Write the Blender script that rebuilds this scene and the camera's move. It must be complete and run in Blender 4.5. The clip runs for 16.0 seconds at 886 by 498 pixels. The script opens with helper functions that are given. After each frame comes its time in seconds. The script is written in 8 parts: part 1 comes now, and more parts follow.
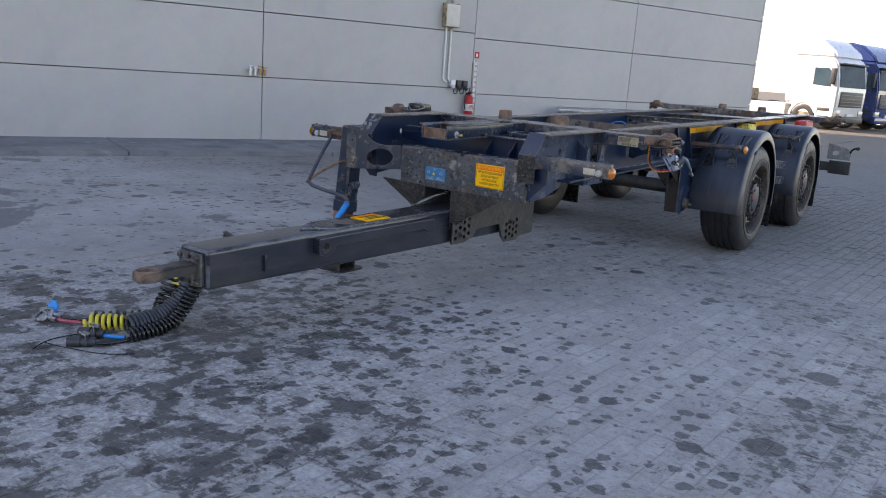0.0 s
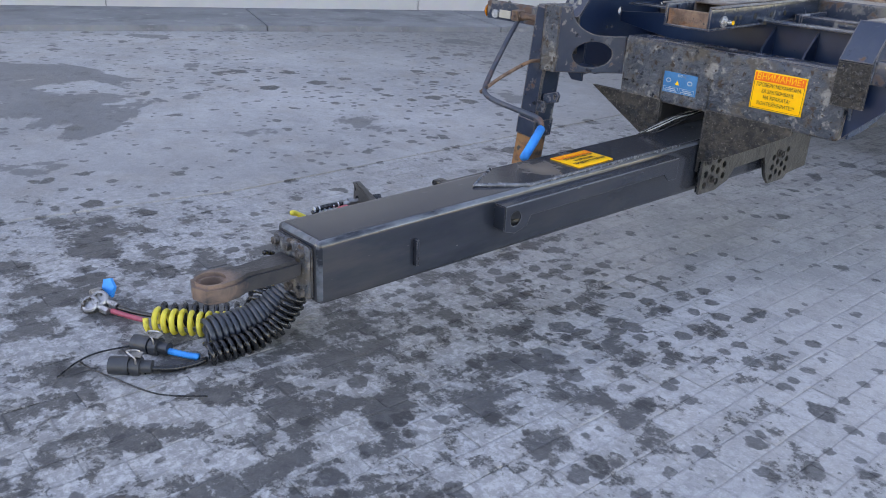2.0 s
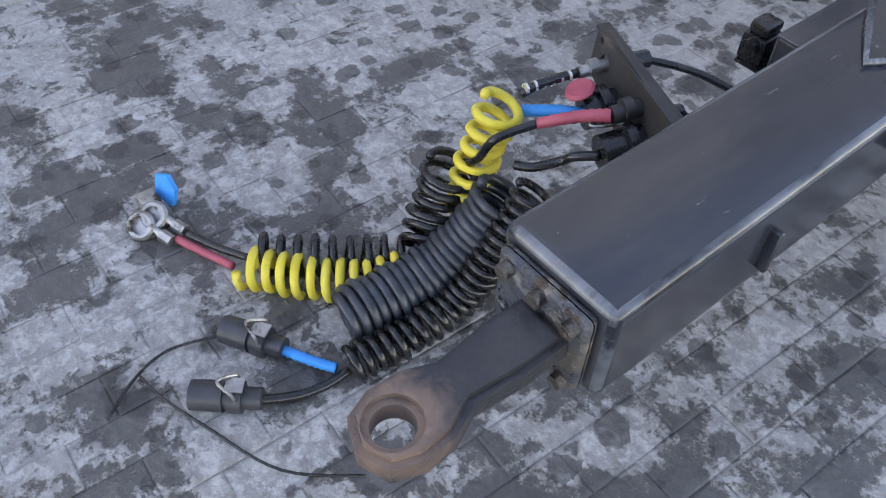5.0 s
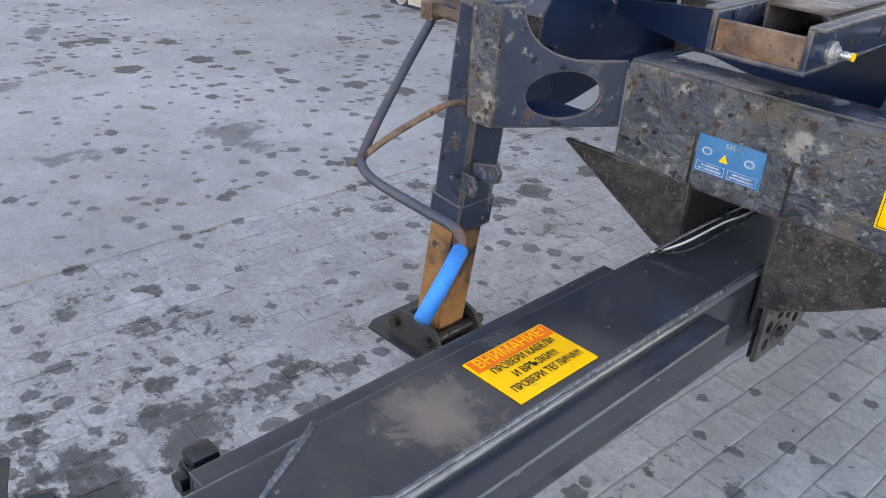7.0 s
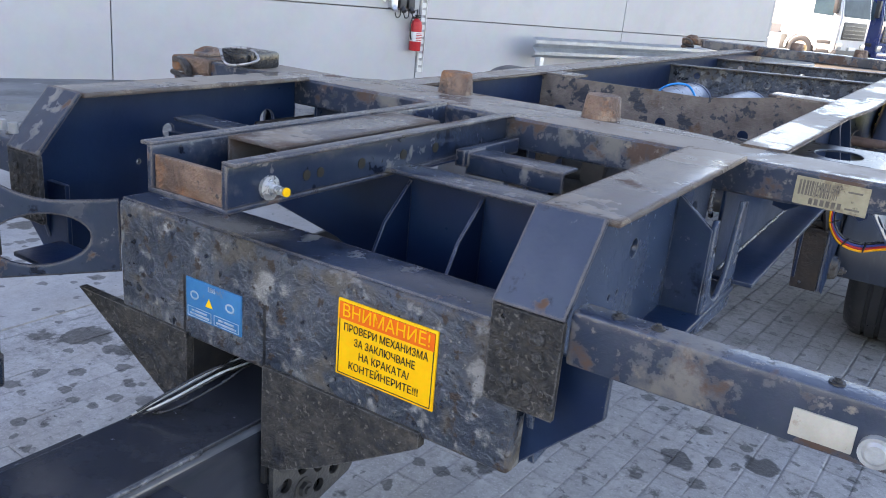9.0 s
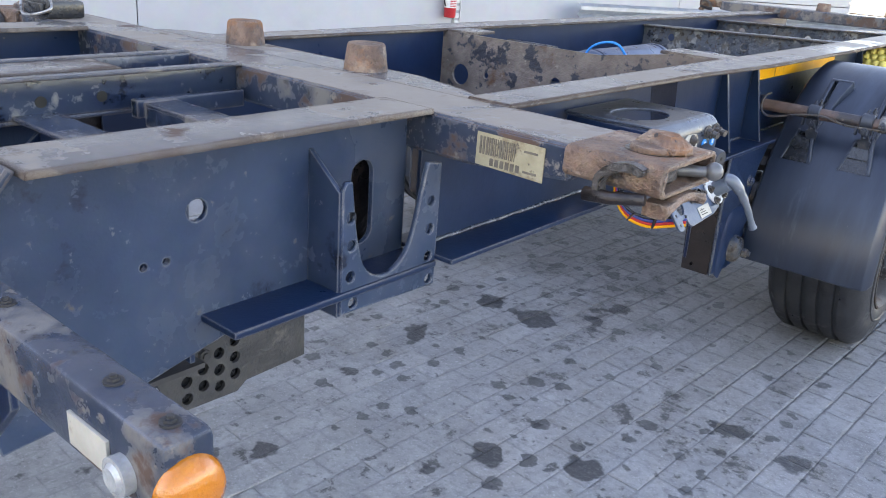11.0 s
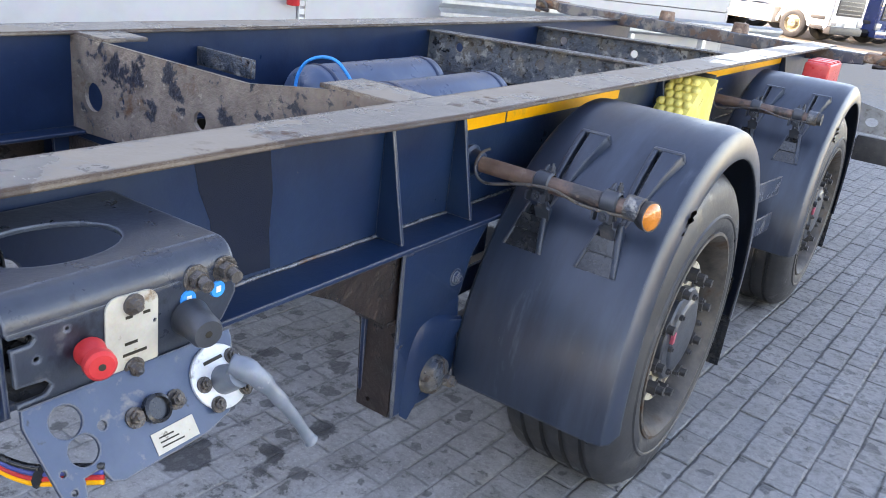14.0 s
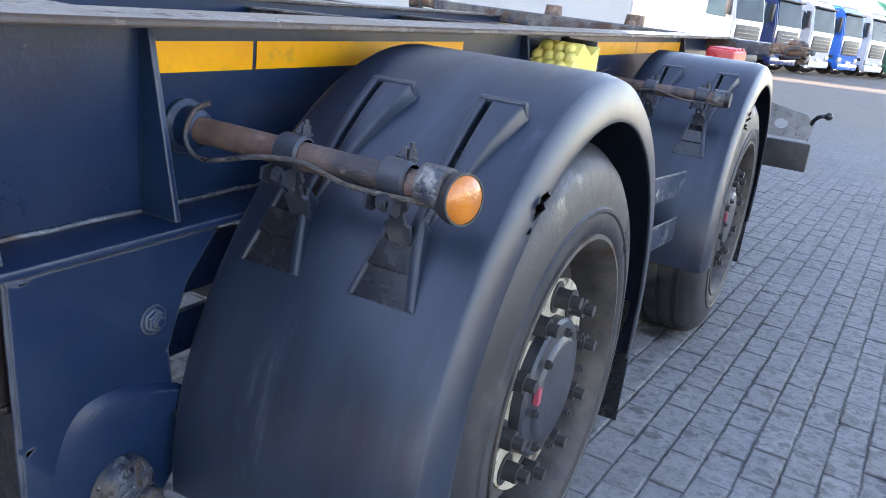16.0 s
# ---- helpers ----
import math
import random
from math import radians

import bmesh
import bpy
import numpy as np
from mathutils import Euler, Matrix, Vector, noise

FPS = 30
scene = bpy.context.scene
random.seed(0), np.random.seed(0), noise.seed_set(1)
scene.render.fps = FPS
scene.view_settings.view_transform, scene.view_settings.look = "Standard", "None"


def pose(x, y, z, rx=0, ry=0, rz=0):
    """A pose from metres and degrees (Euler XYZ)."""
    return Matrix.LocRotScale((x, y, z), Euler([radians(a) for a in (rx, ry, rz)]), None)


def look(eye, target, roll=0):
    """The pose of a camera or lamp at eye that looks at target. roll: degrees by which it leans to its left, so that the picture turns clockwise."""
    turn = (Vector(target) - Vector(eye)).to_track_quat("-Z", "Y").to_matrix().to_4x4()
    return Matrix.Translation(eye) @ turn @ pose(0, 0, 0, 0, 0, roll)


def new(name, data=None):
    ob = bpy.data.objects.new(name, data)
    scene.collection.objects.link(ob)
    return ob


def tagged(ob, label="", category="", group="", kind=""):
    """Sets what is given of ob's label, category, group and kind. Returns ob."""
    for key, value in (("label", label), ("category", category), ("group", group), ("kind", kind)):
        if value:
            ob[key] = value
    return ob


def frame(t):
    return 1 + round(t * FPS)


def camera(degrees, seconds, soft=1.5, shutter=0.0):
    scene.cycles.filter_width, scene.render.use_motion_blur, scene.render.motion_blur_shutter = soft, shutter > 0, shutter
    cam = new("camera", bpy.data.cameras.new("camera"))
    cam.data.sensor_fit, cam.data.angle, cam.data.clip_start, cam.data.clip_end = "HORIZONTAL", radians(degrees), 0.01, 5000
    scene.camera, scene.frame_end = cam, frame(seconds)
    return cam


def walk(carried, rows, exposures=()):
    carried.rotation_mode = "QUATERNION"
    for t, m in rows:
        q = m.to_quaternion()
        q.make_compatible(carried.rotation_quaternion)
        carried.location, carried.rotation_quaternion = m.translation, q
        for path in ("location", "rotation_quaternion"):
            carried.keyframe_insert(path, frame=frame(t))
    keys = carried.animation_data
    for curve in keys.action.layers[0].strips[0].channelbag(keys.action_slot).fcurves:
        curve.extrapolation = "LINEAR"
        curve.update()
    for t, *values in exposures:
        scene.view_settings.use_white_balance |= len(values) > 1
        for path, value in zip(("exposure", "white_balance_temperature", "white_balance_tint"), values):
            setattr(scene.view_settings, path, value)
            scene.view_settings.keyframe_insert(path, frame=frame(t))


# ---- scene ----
cam = camera(57.43, 16.0, soft=0.95)
PATH = [
    (0, (3.195, -4.460, 1.490), (2.074, -2.864, 1.050), 4.15),
    (0.5, (2.898, -4.127, 1.483), (1.722, -2.577, 1.019), 3.90),
    (1, (2.581, -3.773, 1.429), (1.346, -2.280, 0.935), 3.54),
    (1.5, (2.233, -3.486, 1.408), (0.912, -2.095, 0.841), 3.08),
    (2, (1.816, -3.215, 1.407), (0.497, -1.924, 0.638), 3.38),
    (2.5, (1.407, -2.926, 1.368), (0.079, -1.755, 0.437), 3.13),
    (3, (1.020, -2.769, 1.329), (-0.220, -1.771, 0.118), 3.59),
    (3.2, (0.833, -2.737, 1.358), (-0.352, -1.778, 0.063), 3.93),
    (5.3, (0.394, -2.513, 1.350), (-0.581, -1.649, -0.167), 2.40),
    (5.5, (0.445, -2.463, 1.353), (-0.529, -1.573, -0.149), 2.69),
    (6, (0.595, -2.253, 1.365), (-0.456, -1.260, -0.017), 3.19),
    (6.5, (0.665, -1.982, 1.365), (-0.505, -0.852, 0.200), 3.54),
    (7, (0.716, -1.704, 1.402), (-0.516, -0.430, 0.475), 4.18),
    (7.5, (0.819, -1.501, 1.403), (-0.271, -0.043, 0.575), 5.37),
    (8, (0.972, -1.374, 1.434), (-0.070, 0.191, 0.752), 5.55),
    (8.5, (1.062, -1.224, 1.434), (0.042, 0.383, 0.819), 5.57),
    (9, (1.159, -1.076, 1.430), (0.156, 0.543, 0.820), 5.50),
    (9.5, (1.399, -0.978, 1.441), (0.383, 0.632, 0.828), 5.22),
    (10, (1.618, -0.859, 1.443), (0.579, 0.726, 0.803), 5.01),
    (10.2, (1.688, -0.768, 1.426), (0.633, 0.802, 0.777), 4.91),
    (12.3, (1.809, 0.353, 1.410), (0.426, 1.593, 0.668), 4.95),
    (12.5, (1.758, 0.435, 1.382), (0.357, 1.653, 0.637), 4.90),
    (13, (1.731, 0.616, 1.390), (0.303, 1.798, 0.639), 4.56),
    (13.5, (1.784, 0.790, 1.452), (0.491, 2.127, 0.717), 5.99),
    (14, (1.783, 1.013, 1.486), (0.788, 2.603, 0.789), 7.86),
    (14.5, (1.756, 1.197, 1.508), (0.938, 2.892, 0.831), 8.50),
    (15, (1.748, 1.367, 1.468), (0.927, 3.102, 0.908), 8.29),
    (15.5, (1.751, 1.588, 1.390), (0.941, 3.325, 0.822), 8.05),
    (16, (1.675, 1.842, 1.216), (0.818, 3.551, 0.628), 7.30),
]
EXPOSE = [(0.0, 1.5, 7700, 24), (1.0, 1.7, 7900, 24), (2.0, 2.3, 8100, 24), (3.0, 2.3, 8500, 24), (5.5, 2.5, 8700, 24), (6.0, 2.65, 8700, 24), (7.0, 2.6, 9100, 24), (8.0, 2.38, 8200, 24), (8.5, 2.3, 7650, 24), (9.0, 2.38, 7550, 24), (9.5, 2.58, 7500, 24), (10.2, 2.65, 7600, 24),
          (12.5, 2.95, 8400, 24), (13.5, 3.05, 8000, 24), (14.5, 2.7, 8100, 24), (15.0, 2.7, 7500, 24), (15.5, 2.25, 7150, 24), (16.0, 2.65, 7200, 24)]
walk(cam, [(t, look(eye, target, roll)) for t, eye, target, roll in PATH], exposures=EXPOSE)

# ---- world and sun ----
SUN_EL, SUN_DIR = radians(27), Vector((-0.89, -0.45, 0.0)).normalized()
world = bpy.data.worlds.new("world")
scene.world = world
world.use_nodes = True
wn = world.node_tree
sky = wn.nodes.new("ShaderNodeTexSky")
sky.sky_type = 'NISHITA'
sky.sun_disc = False
sky.sun_elevation = SUN_EL
sky.sun_rotation = math.atan2(SUN_DIR.x, SUN_DIR.y)
sky.dust_density = 0.3
wn.links.new(sky.outputs[0], wn.nodes["Background"].inputs[0])
wn.nodes["Background"].inputs[1].default_value = 0.15
sun = new("sun", bpy.data.lights.new("sun", 'SUN'))
sun.data.energy = 3.2
sun.data.angle = radians(0.5)
sun.data.color = (1.0, 0.93, 0.82)
to_sun = Vector((SUN_DIR.x * math.cos(SUN_EL), SUN_DIR.y * math.cos(SUN_EL), math.sin(SUN_EL)))
sun.matrix_world = look(to_sun * 60, (0, 0, 0))


# ---- materials ----
def surf(name, c1, c2, scale=12.0, rough=0.5, metal=0.0, bump=0.1, bump_scale=120.0, spread=(0.35, 0.65),
         stains=(), rough_var=0.12, piece_var=0.0, coat=0.0, stretch=(1, 1, 1), deep=0.004, edge=None, lumps=0.0, patch=None):
    """Two mixed colours in noise, stains of their own shape over them, fine relief."""
    m = bpy.data.materials.new(name)
    m.use_nodes = True
    nt = m.node_tree
    N, L = nt.nodes, nt.links
    bs = N["Principled BSDF"]
    tc = N.new("ShaderNodeTexCoord")
    mp = N.new("ShaderNodeMapping")
    mp.inputs["Scale"].default_value = stretch
    L.new(tc.outputs["Object"], mp.inputs["Vector"])

    def noise_tex(s, detail=6.0, w=0.0):
        n = N.new("ShaderNodeTexNoise")
        n.inputs["Scale"].default_value = s
        n.inputs["Detail"].default_value = detail
        n.inputs["Roughness"].default_value = 0.62
        n.inputs["Distortion"].default_value = w
        L.new(mp.outputs[0], n.inputs["Vector"])
        return n

    def ramp(src, a, b):
        r = N.new("ShaderNodeMapRange")
        r.inputs["From Min"].default_value, r.inputs["From Max"].default_value = a, b
        L.new(src, r.inputs["Value"])
        return r.outputs[0]

    def mix(fac, a, b):
        x = N.new("ShaderNodeMix")
        x.data_type = 'RGBA'
        L.new(fac, x.inputs[0])
        for k, v in ((6, a), (7, b)):
            if isinstance(v, tuple):
                x.inputs[k].default_value = (*v, 1)
            else:
                L.new(v, x.inputs[k])
        return x.outputs[2]

    big = noise_tex(scale)
    col = mix(ramp(big.outputs["Fac"], *spread), c1, c2)
    grain = noise_tex(scale * 9, 3.0)
    g = N.new("ShaderNodeMix")
    g.data_type, g.blend_type = 'RGBA', 'MULTIPLY'
    g.inputs[0].default_value = 0.35
    L.new(col, g.inputs[6])
    L.new(grain.outputs["Color"], g.inputs[7])
    gg = N.new("ShaderNodeMix")
    gg.data_type = 'RGBA'
    gg.inputs[0].default_value = 0.5
    L.new(col, gg.inputs[6])
    bright = N.new("ShaderNodeHueSaturation")
    bright.inputs["Value"].default_value = 1.25
    L.new(g.outputs[2], bright.inputs["Color"])
    L.new(bright.outputs[0], gg.inputs[7])
    col = gg.outputs[2]
    rough_src = None
    for c, s, a, b, r in stains:
        fac = ramp(noise_tex(s, 8.0, 0.12).outputs["Fac"], a, b)
        col = mix(fac, col, c)
        rr = N.new("ShaderNodeMix")
        L.new(fac, rr.inputs[0])
        if rough_src is None:
            rr.inputs[2].default_value = rough
        else:
            L.new(rough_src, rr.inputs[2])
        rr.inputs[3].default_value = r
        rough_src = rr.outputs[0]
    if patch:
        # one stain of its own round a place
        pc, pr, pcol, prough = patch
        far = N.new("ShaderNodeVectorMath")
        far.operation = 'DISTANCE'
        L.new(tc.outputs["Object"], far.inputs[0])
        far.inputs[1].default_value = pc
        frayed = N.new("ShaderNodeMath")
        frayed.operation = 'MULTIPLY_ADD'
        L.new(noise_tex(16, 8.0, 0.6).outputs["Fac"], frayed.inputs[0])
        frayed.inputs[1].default_value = pr * 2.2
        L.new(far.outputs["Value"], frayed.inputs[2])
        pf = ramp(frayed.outputs[0], pr * 2.3, pr * 1.5)
        col = mix(pf, col, pcol)
        rr = N.new("ShaderNodeMix")
        L.new(pf, rr.inputs[0])
        if rough_src is None:
            rr.inputs[2].default_value = rough
        else:
            L.new(rough_src, rr.inputs[2])
        rr.inputs[3].default_value = prough
        rough_src = rr.outputs[0]
    bev = None
    if edge:
        # paint rubbed off along the edges, unevenly
        ec, er, eamount, erough = edge
        bev = N.new("ShaderNodeBevel")
        bev.samples = 4
        bev.inputs["Radius"].default_value = er
        geo = N.new("ShaderNodeNewGeometry")
        dot = N.new("ShaderNodeVectorMath")
        dot.operation = 'DOT_PRODUCT'
        L.new(bev.outputs[0], dot.inputs[0])
        L.new(geo.outputs["Normal"], dot.inputs[1])
        away = N.new("ShaderNodeMath")
        away.operation = 'MULTIPLY_ADD'
        L.new(dot.outputs["Value"], away.inputs[0])
        away.inputs[1].default_value, away.inputs[2].default_value = -2.2, 2.2
        worn = N.new("ShaderNodeMath")
        worn.operation = 'ADD'
        L.new(away.outputs[0], worn.inputs[0])
        L.new(ramp(noise_tex(14, 6.0, 0.3).outputs["Fac"], 0.2, 0.8), worn.inputs[1])
        lim = N.new("ShaderNodeMath")
        lim.operation = 'MULTIPLY'
        L.new(ramp(worn.outputs[0], 1.05 - eamount * 0.4, 1.25 - eamount * 0.4), lim.inputs[0])
        L.new(ramp(away.outputs[0], 0.03, 0.12), lim.inputs[1])
        col = mix(lim.outputs[0], col, ec)
        rr = N.new("ShaderNodeMix")
        L.new(lim.outputs[0], rr.inputs[0])
        if rough_src is None:
            rr.inputs[2].default_value = rough
        else:
            L.new(rough_src, rr.inputs[2])
        rr.inputs[3].default_value = erough
        rough_src = rr.outputs[0]
    if piece_var:
        oi = N.new("ShaderNodeObjectInfo")
        hv = N.new("ShaderNodeHueSaturation")
        v = N.new("ShaderNodeMapRange")
        v.inputs["To Min"].default_value, v.inputs["To Max"].default_value = 1 - piece_var, 1 + piece_var
        L.new(oi.outputs["Random"], v.inputs["Value"])
        L.new(v.outputs[0], hv.inputs["Value"])
        L.new(col, hv.inputs["Color"])
        col = hv.outputs[0]
    L.new(col, bs.inputs["Base Color"])
    ra = N.new("ShaderNodeMath")
    ra.operation = 'ADD'
    ra.use_clamp = True
    rv = N.new("ShaderNodeMapRange")
    rv.inputs["To Min"].default_value, rv.inputs["To Max"].default_value = -rough_var, rough_var
    L.new(noise_tex(scale * 2.3).outputs["Fac"], rv.inputs["Value"])
    L.new(rv.outputs[0], ra.inputs[0])
    if rough_src is None:
        ra.inputs[1].default_value = rough
    else:
        L.new(rough_src, ra.inputs[1])
    L.new(ra.outputs[0], bs.inputs["Roughness"])
    bs.inputs["Metallic"].default_value = metal
    bs.inputs["Coat Weight"].default_value = coat
    if bump:
        bp = N.new("ShaderNodeBump")
        bp.inputs["Strength"].default_value = bump
        bp.inputs["Distance"].default_value = deep
        height = noise_tex(bump_scale, 4.0).outputs["Fac"]
        if lumps:
            # soft dents and crusts over the fine grain
            lump = N.new("ShaderNodeMath")
            lump.operation = 'MULTIPLY_ADD'
            L.new(ramp(noise_tex(bump_scale * 0.22, 5.0, 0.3).outputs["Fac"], 0.4, 0.62), lump.inputs[0])
            lump.inputs[1].default_value = lumps
            L.new(height, lump.inputs[2])
            height = lump.outputs[0]
        L.new(height, bp.inputs["Height"])
        if bev is not None:
            L.new(bev.outputs[0], bp.inputs["Normal"])
        L.new(bp.outputs[0], bs.inputs["Normal"])
    return m


NAVY = surf("navy_paint", (0.0035, 0.013, 0.040), (0.007, 0.022, 0.056), 5, 0.32, 0, 0.10, 160, lumps=0.5,
            stains=[((0.017, 0.030, 0.054), 2.6, 0.50, 0.80, 0.34), ((0.10, 0.09, 0.08), 45, 0.70, 0.75, 0.8), ((0.05, 0.024, 0.013), 12, 0.70, 0.76, 0.85)],
            edge=((0.14, 0.145, 0.155), 0.006, 1.05, 0.4))
NAVY_DARK = surf("fresh_navy_paint", (0.002, 0.005, 0.014), (0.004, 0.008, 0.019), 5, 0.22, 0, 0.06, 160)
NAVY_TOP = surf("worn_navy_paint", (0.012, 0.022, 0.044), (0.034, 0.046, 0.068), 4, 0.20, 0, 0.10, 120, lumps=0.6,
                stains=[((0.10, 0.10, 0.105), 5, 0.56, 0.74, 0.4), ((0.19, 0.175, 0.155), 14, 0.60, 0.68, 0.7), ((0.006, 0.010, 0.020), 13, 0.60, 0.64, 0.18), ((0.09, 0.042, 0.02), 12, 0.64, 0.70, 0.85)],
                edge=((0.17, 0.14, 0.12), 0.010, 1.1, 0.5))
# dust, sand and rust; the sky's reflection is put in as a lighter grey base
RAIL_TOP = surf("dusty_rail_paint", (0.080, 0.077, 0.080), (0.140, 0.128, 0.118), 5, 0.22, 0, 0.12, 110, lumps=0.6,
                stains=[((0.235, 0.195, 0.155), 2.4, 0.495, 0.530, 0.50), ((0.23, 0.19, 0.155), 9, 0.62, 0.66, 0.70), ((0.030, 0.036, 0.050), 5, 0.62, 0.70, 0.22), ((0.095, 0.055, 0.036), 7, 0.62, 0.68, 0.85)],
                edge=((0.060, 0.030, 0.018), 0.020, 1.4, 0.85))
GRIME = surf("grimy_chipped_paint", (0.026, 0.035, 0.050), (0.064, 0.072, 0.085), 6, 0.30, 0, 0.8, 60, spread=(0.40, 0.60), lumps=1.3, deep=0.006,
             stains=[((0.092, 0.080, 0.066), 9, 0.52, 0.62, 0.85), ((0.235, 0.225, 0.21), 14, 0.555, 0.64, 0.8), ((0.042, 0.028, 0.021), 30, 0.57, 0.62, 0.9), ((0.22, 0.205, 0.185), 70, 0.62, 0.67, 0.85), ((0.008, 0.012, 0.020), 26, 0.59, 0.62, 0.25)],
             edge=((0.12, 0.09, 0.065), 0.012, 1.1, 0.8))
MUD = surf("caked_road_mud", (0.026, 0.025, 0.024), (0.062, 0.054, 0.046), 30, 0.9, 0, 1.0, 120, spread=(0.42, 0.6), deep=0.012, lumps=1.2,
           stains=[((0.014, 0.016, 0.020), 16, 0.57, 0.62, 0.5), ((0.15, 0.135, 0.115), 95, 0.58, 0.65, 0.9), ((0.10, 0.085, 0.068), 12, 0.60, 0.70, 0.9)],
           edge=((0.16, 0.15, 0.14), 0.006, 0.8, 0.6))
LEVER = surf("blue_grey_lever_paint", (0.10, 0.12, 0.145), (0.15, 0.17, 0.20), 14, 0.4, 0.1, 0.15, 120, stains=[((0.42, 0.41, 0.40), 20, 0.62, 0.70, 0.5)])
BAR_WEAR = [((0.070, 0.064, 0.057), 2.0, 0.53, 0.78, 0.24), ((0.036, 0.038, 0.043), 6, 0.54, 0.72, 0.28), ((0.13, 0.13, 0.13), 40, 0.69, 0.73, 0.7)]
BAR_EDGE = ((0.13, 0.14, 0.155), 0.006, 0.75, 0.24)
BLACKBAR = surf("satin_black_paint", (0.017, 0.021, 0.030), (0.031, 0.035, 0.045), 4, 0.17, 0, 0.02, 200, rough_var=0.08, stains=BAR_WEAR, edge=BAR_EDGE, stretch=(1.6, 0.35, 1.6))
# sky sheen on the bar's bevels put in as pale colour, with worn patches
BAR_WORN_SHEEN = surf("rubbed_bar_edge", (0.05, 0.058, 0.07), (0.13, 0.145, 0.165), 7, 0.20, 0.0, 0.05, 160, stretch=(1.6, 0.4, 1.6),
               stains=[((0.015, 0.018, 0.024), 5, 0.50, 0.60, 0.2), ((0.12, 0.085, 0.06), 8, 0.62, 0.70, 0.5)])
BARTOP = surf("dusty_black_plate", (0.017, 0.020, 0.027), (0.031, 0.034, 0.041), 4, 0.17, 0, 0.02, 200, rough_var=0.08, stains=BAR_WEAR, edge=BAR_EDGE,
              patch=((-0.01, -0.93, 0.60), 0.088, (0.155, 0.122, 0.095), 0.45))
GRIMEBLACK = surf("grimy_black_steel", (0.022, 0.023, 0.026), (0.050, 0.048, 0.046), 9, 0.55, 0, 0.7, 70, lumps=1.0, stains=[((0.13, 0.12, 0.105), 12, 0.58, 0.68, 0.85), ((0.012, 0.013, 0.016), 20, 0.60, 0.66, 0.4)])
WELD = surf("painted_weld_bead", (0.06, 0.068, 0.082), (0.16, 0.17, 0.19), 24, 0.26, 0.3, 0.6, 140, stains=[((0.10, 0.06, 0.04), 12, 0.56, 0.66, 0.6)])
BLACK = surf("black_steel", (0.018, 0.018, 0.02), (0.035, 0.034, 0.034), 20, 0.5, 0, 0.2, 130,
             stains=[((0.09, 0.08, 0.07), 17, 0.6, 0.74, 0.85)])
RUST = surf("rusted_steel", (0.085, 0.048, 0.032), (0.200, 0.120, 0.078), 11, 0.60, 0, 0.9, 80, spread=(0.40, 0.60), lumps=1.3, deep=0.005,
            stains=[((0.036, 0.030, 0.030), 8, 0.56, 0.64, 0.32), ((0.31, 0.225, 0.16), 15, 0.56, 0.66, 0.85), ((0.30, 0.120, 0.042), 6, 0.56, 0.68, 0.9), ((0.022, 0.016, 0.015), 48, 0.62, 0.66, 0.5)],
            edge=((0.30, 0.215, 0.160), 0.008, 1.0, 0.6))
RUSTLEG = surf("orange_rusted_leg", (0.22, 0.095, 0.032), (0.33, 0.16, 0.062), 9, 0.55, 0, 0.3, 90,
               stains=[((0.05, 0.032, 0.022), 7, 0.56, 0.66, 0.6), ((0.03, 0.03, 0.034), 16, 0.62, 0.66, 0.4)])
OILRUST = surf("oily_rusted_steel", (0.010, 0.008, 0.008), (0.024, 0.015, 0.013), 14, 0.36, 0.1, 0.5, 90, lumps=0.8,
               stains=[((0.02, 0.018, 0.018), 12, 0.54, 0.62, 0.25), ((0.055, 0.034, 0.027), 24, 0.62, 0.68, 0.6)])
XRUST = surf("flaking_brown_crossmember", (0.10, 0.075, 0.06), (0.18, 0.14, 0.115), 10, 0.8, 0, 0.6, 80, lumps=1.0,
             stains=[((0.016, 0.018, 0.028), 15, 0.56, 0.60, 0.4), ((0.10, 0.045, 0.02), 8, 0.58, 0.68, 0.9), ((0.24, 0.20, 0.165), 26, 0.62, 0.67, 0.9)])
TYRE = surf("tyre_rubber", (0.011, 0.012, 0.014), (0.022, 0.023, 0.026), 12, 0.52, 0, 0.25, 140,
            stains=[((0.050, 0.049, 0.049), 7, 0.56, 0.76, 0.75), ((0.10, 0.085, 0.075), 4, 0.62, 0.76, 0.8), ((0.006, 0.006, 0.008), 9, 0.58, 0.64, 0.3)])
RIM = surf("dirty_steel_rim", (0.035, 0.032, 0.03), (0.085, 0.075, 0.065), 18, 0.62, 0.3, 0.25, 100,
           stains=[((0.05, 0.025, 0.014), 9, 0.54, 0.68, 0.85)])
ARMDIRT = surf("rust_scuffed_arm_paint", (0.018, 0.028, 0.048), (0.050, 0.060, 0.080), 7, 0.20, 0, 0.15, 110, lumps=0.7,
               stains=[((0.15, 0.135, 0.12), 6, 0.52, 0.60, 0.6), ((0.085, 0.048, 0.034), 9, 0.54, 0.60, 0.8), ((0.20, 0.165, 0.13), 26, 0.60, 0.68, 0.6), ((0.028, 0.022, 0.02), 22, 0.62, 0.70, 0.7)],
               edge=((0.10, 0.12, 0.16), 0.006, 0.8, 0.2))
FACEPLATE = surf("cream_face_plate", (0.36, 0.33, 0.27), (0.45, 0.42, 0.35), 20, 0.5, 0, 0.1, 120,
                 stains=[((0.22, 0.15, 0.09), 22, 0.62, 0.70, 0.6), ((0.10, 0.08, 0.06), 50, 0.66, 0.72, 0.6)])
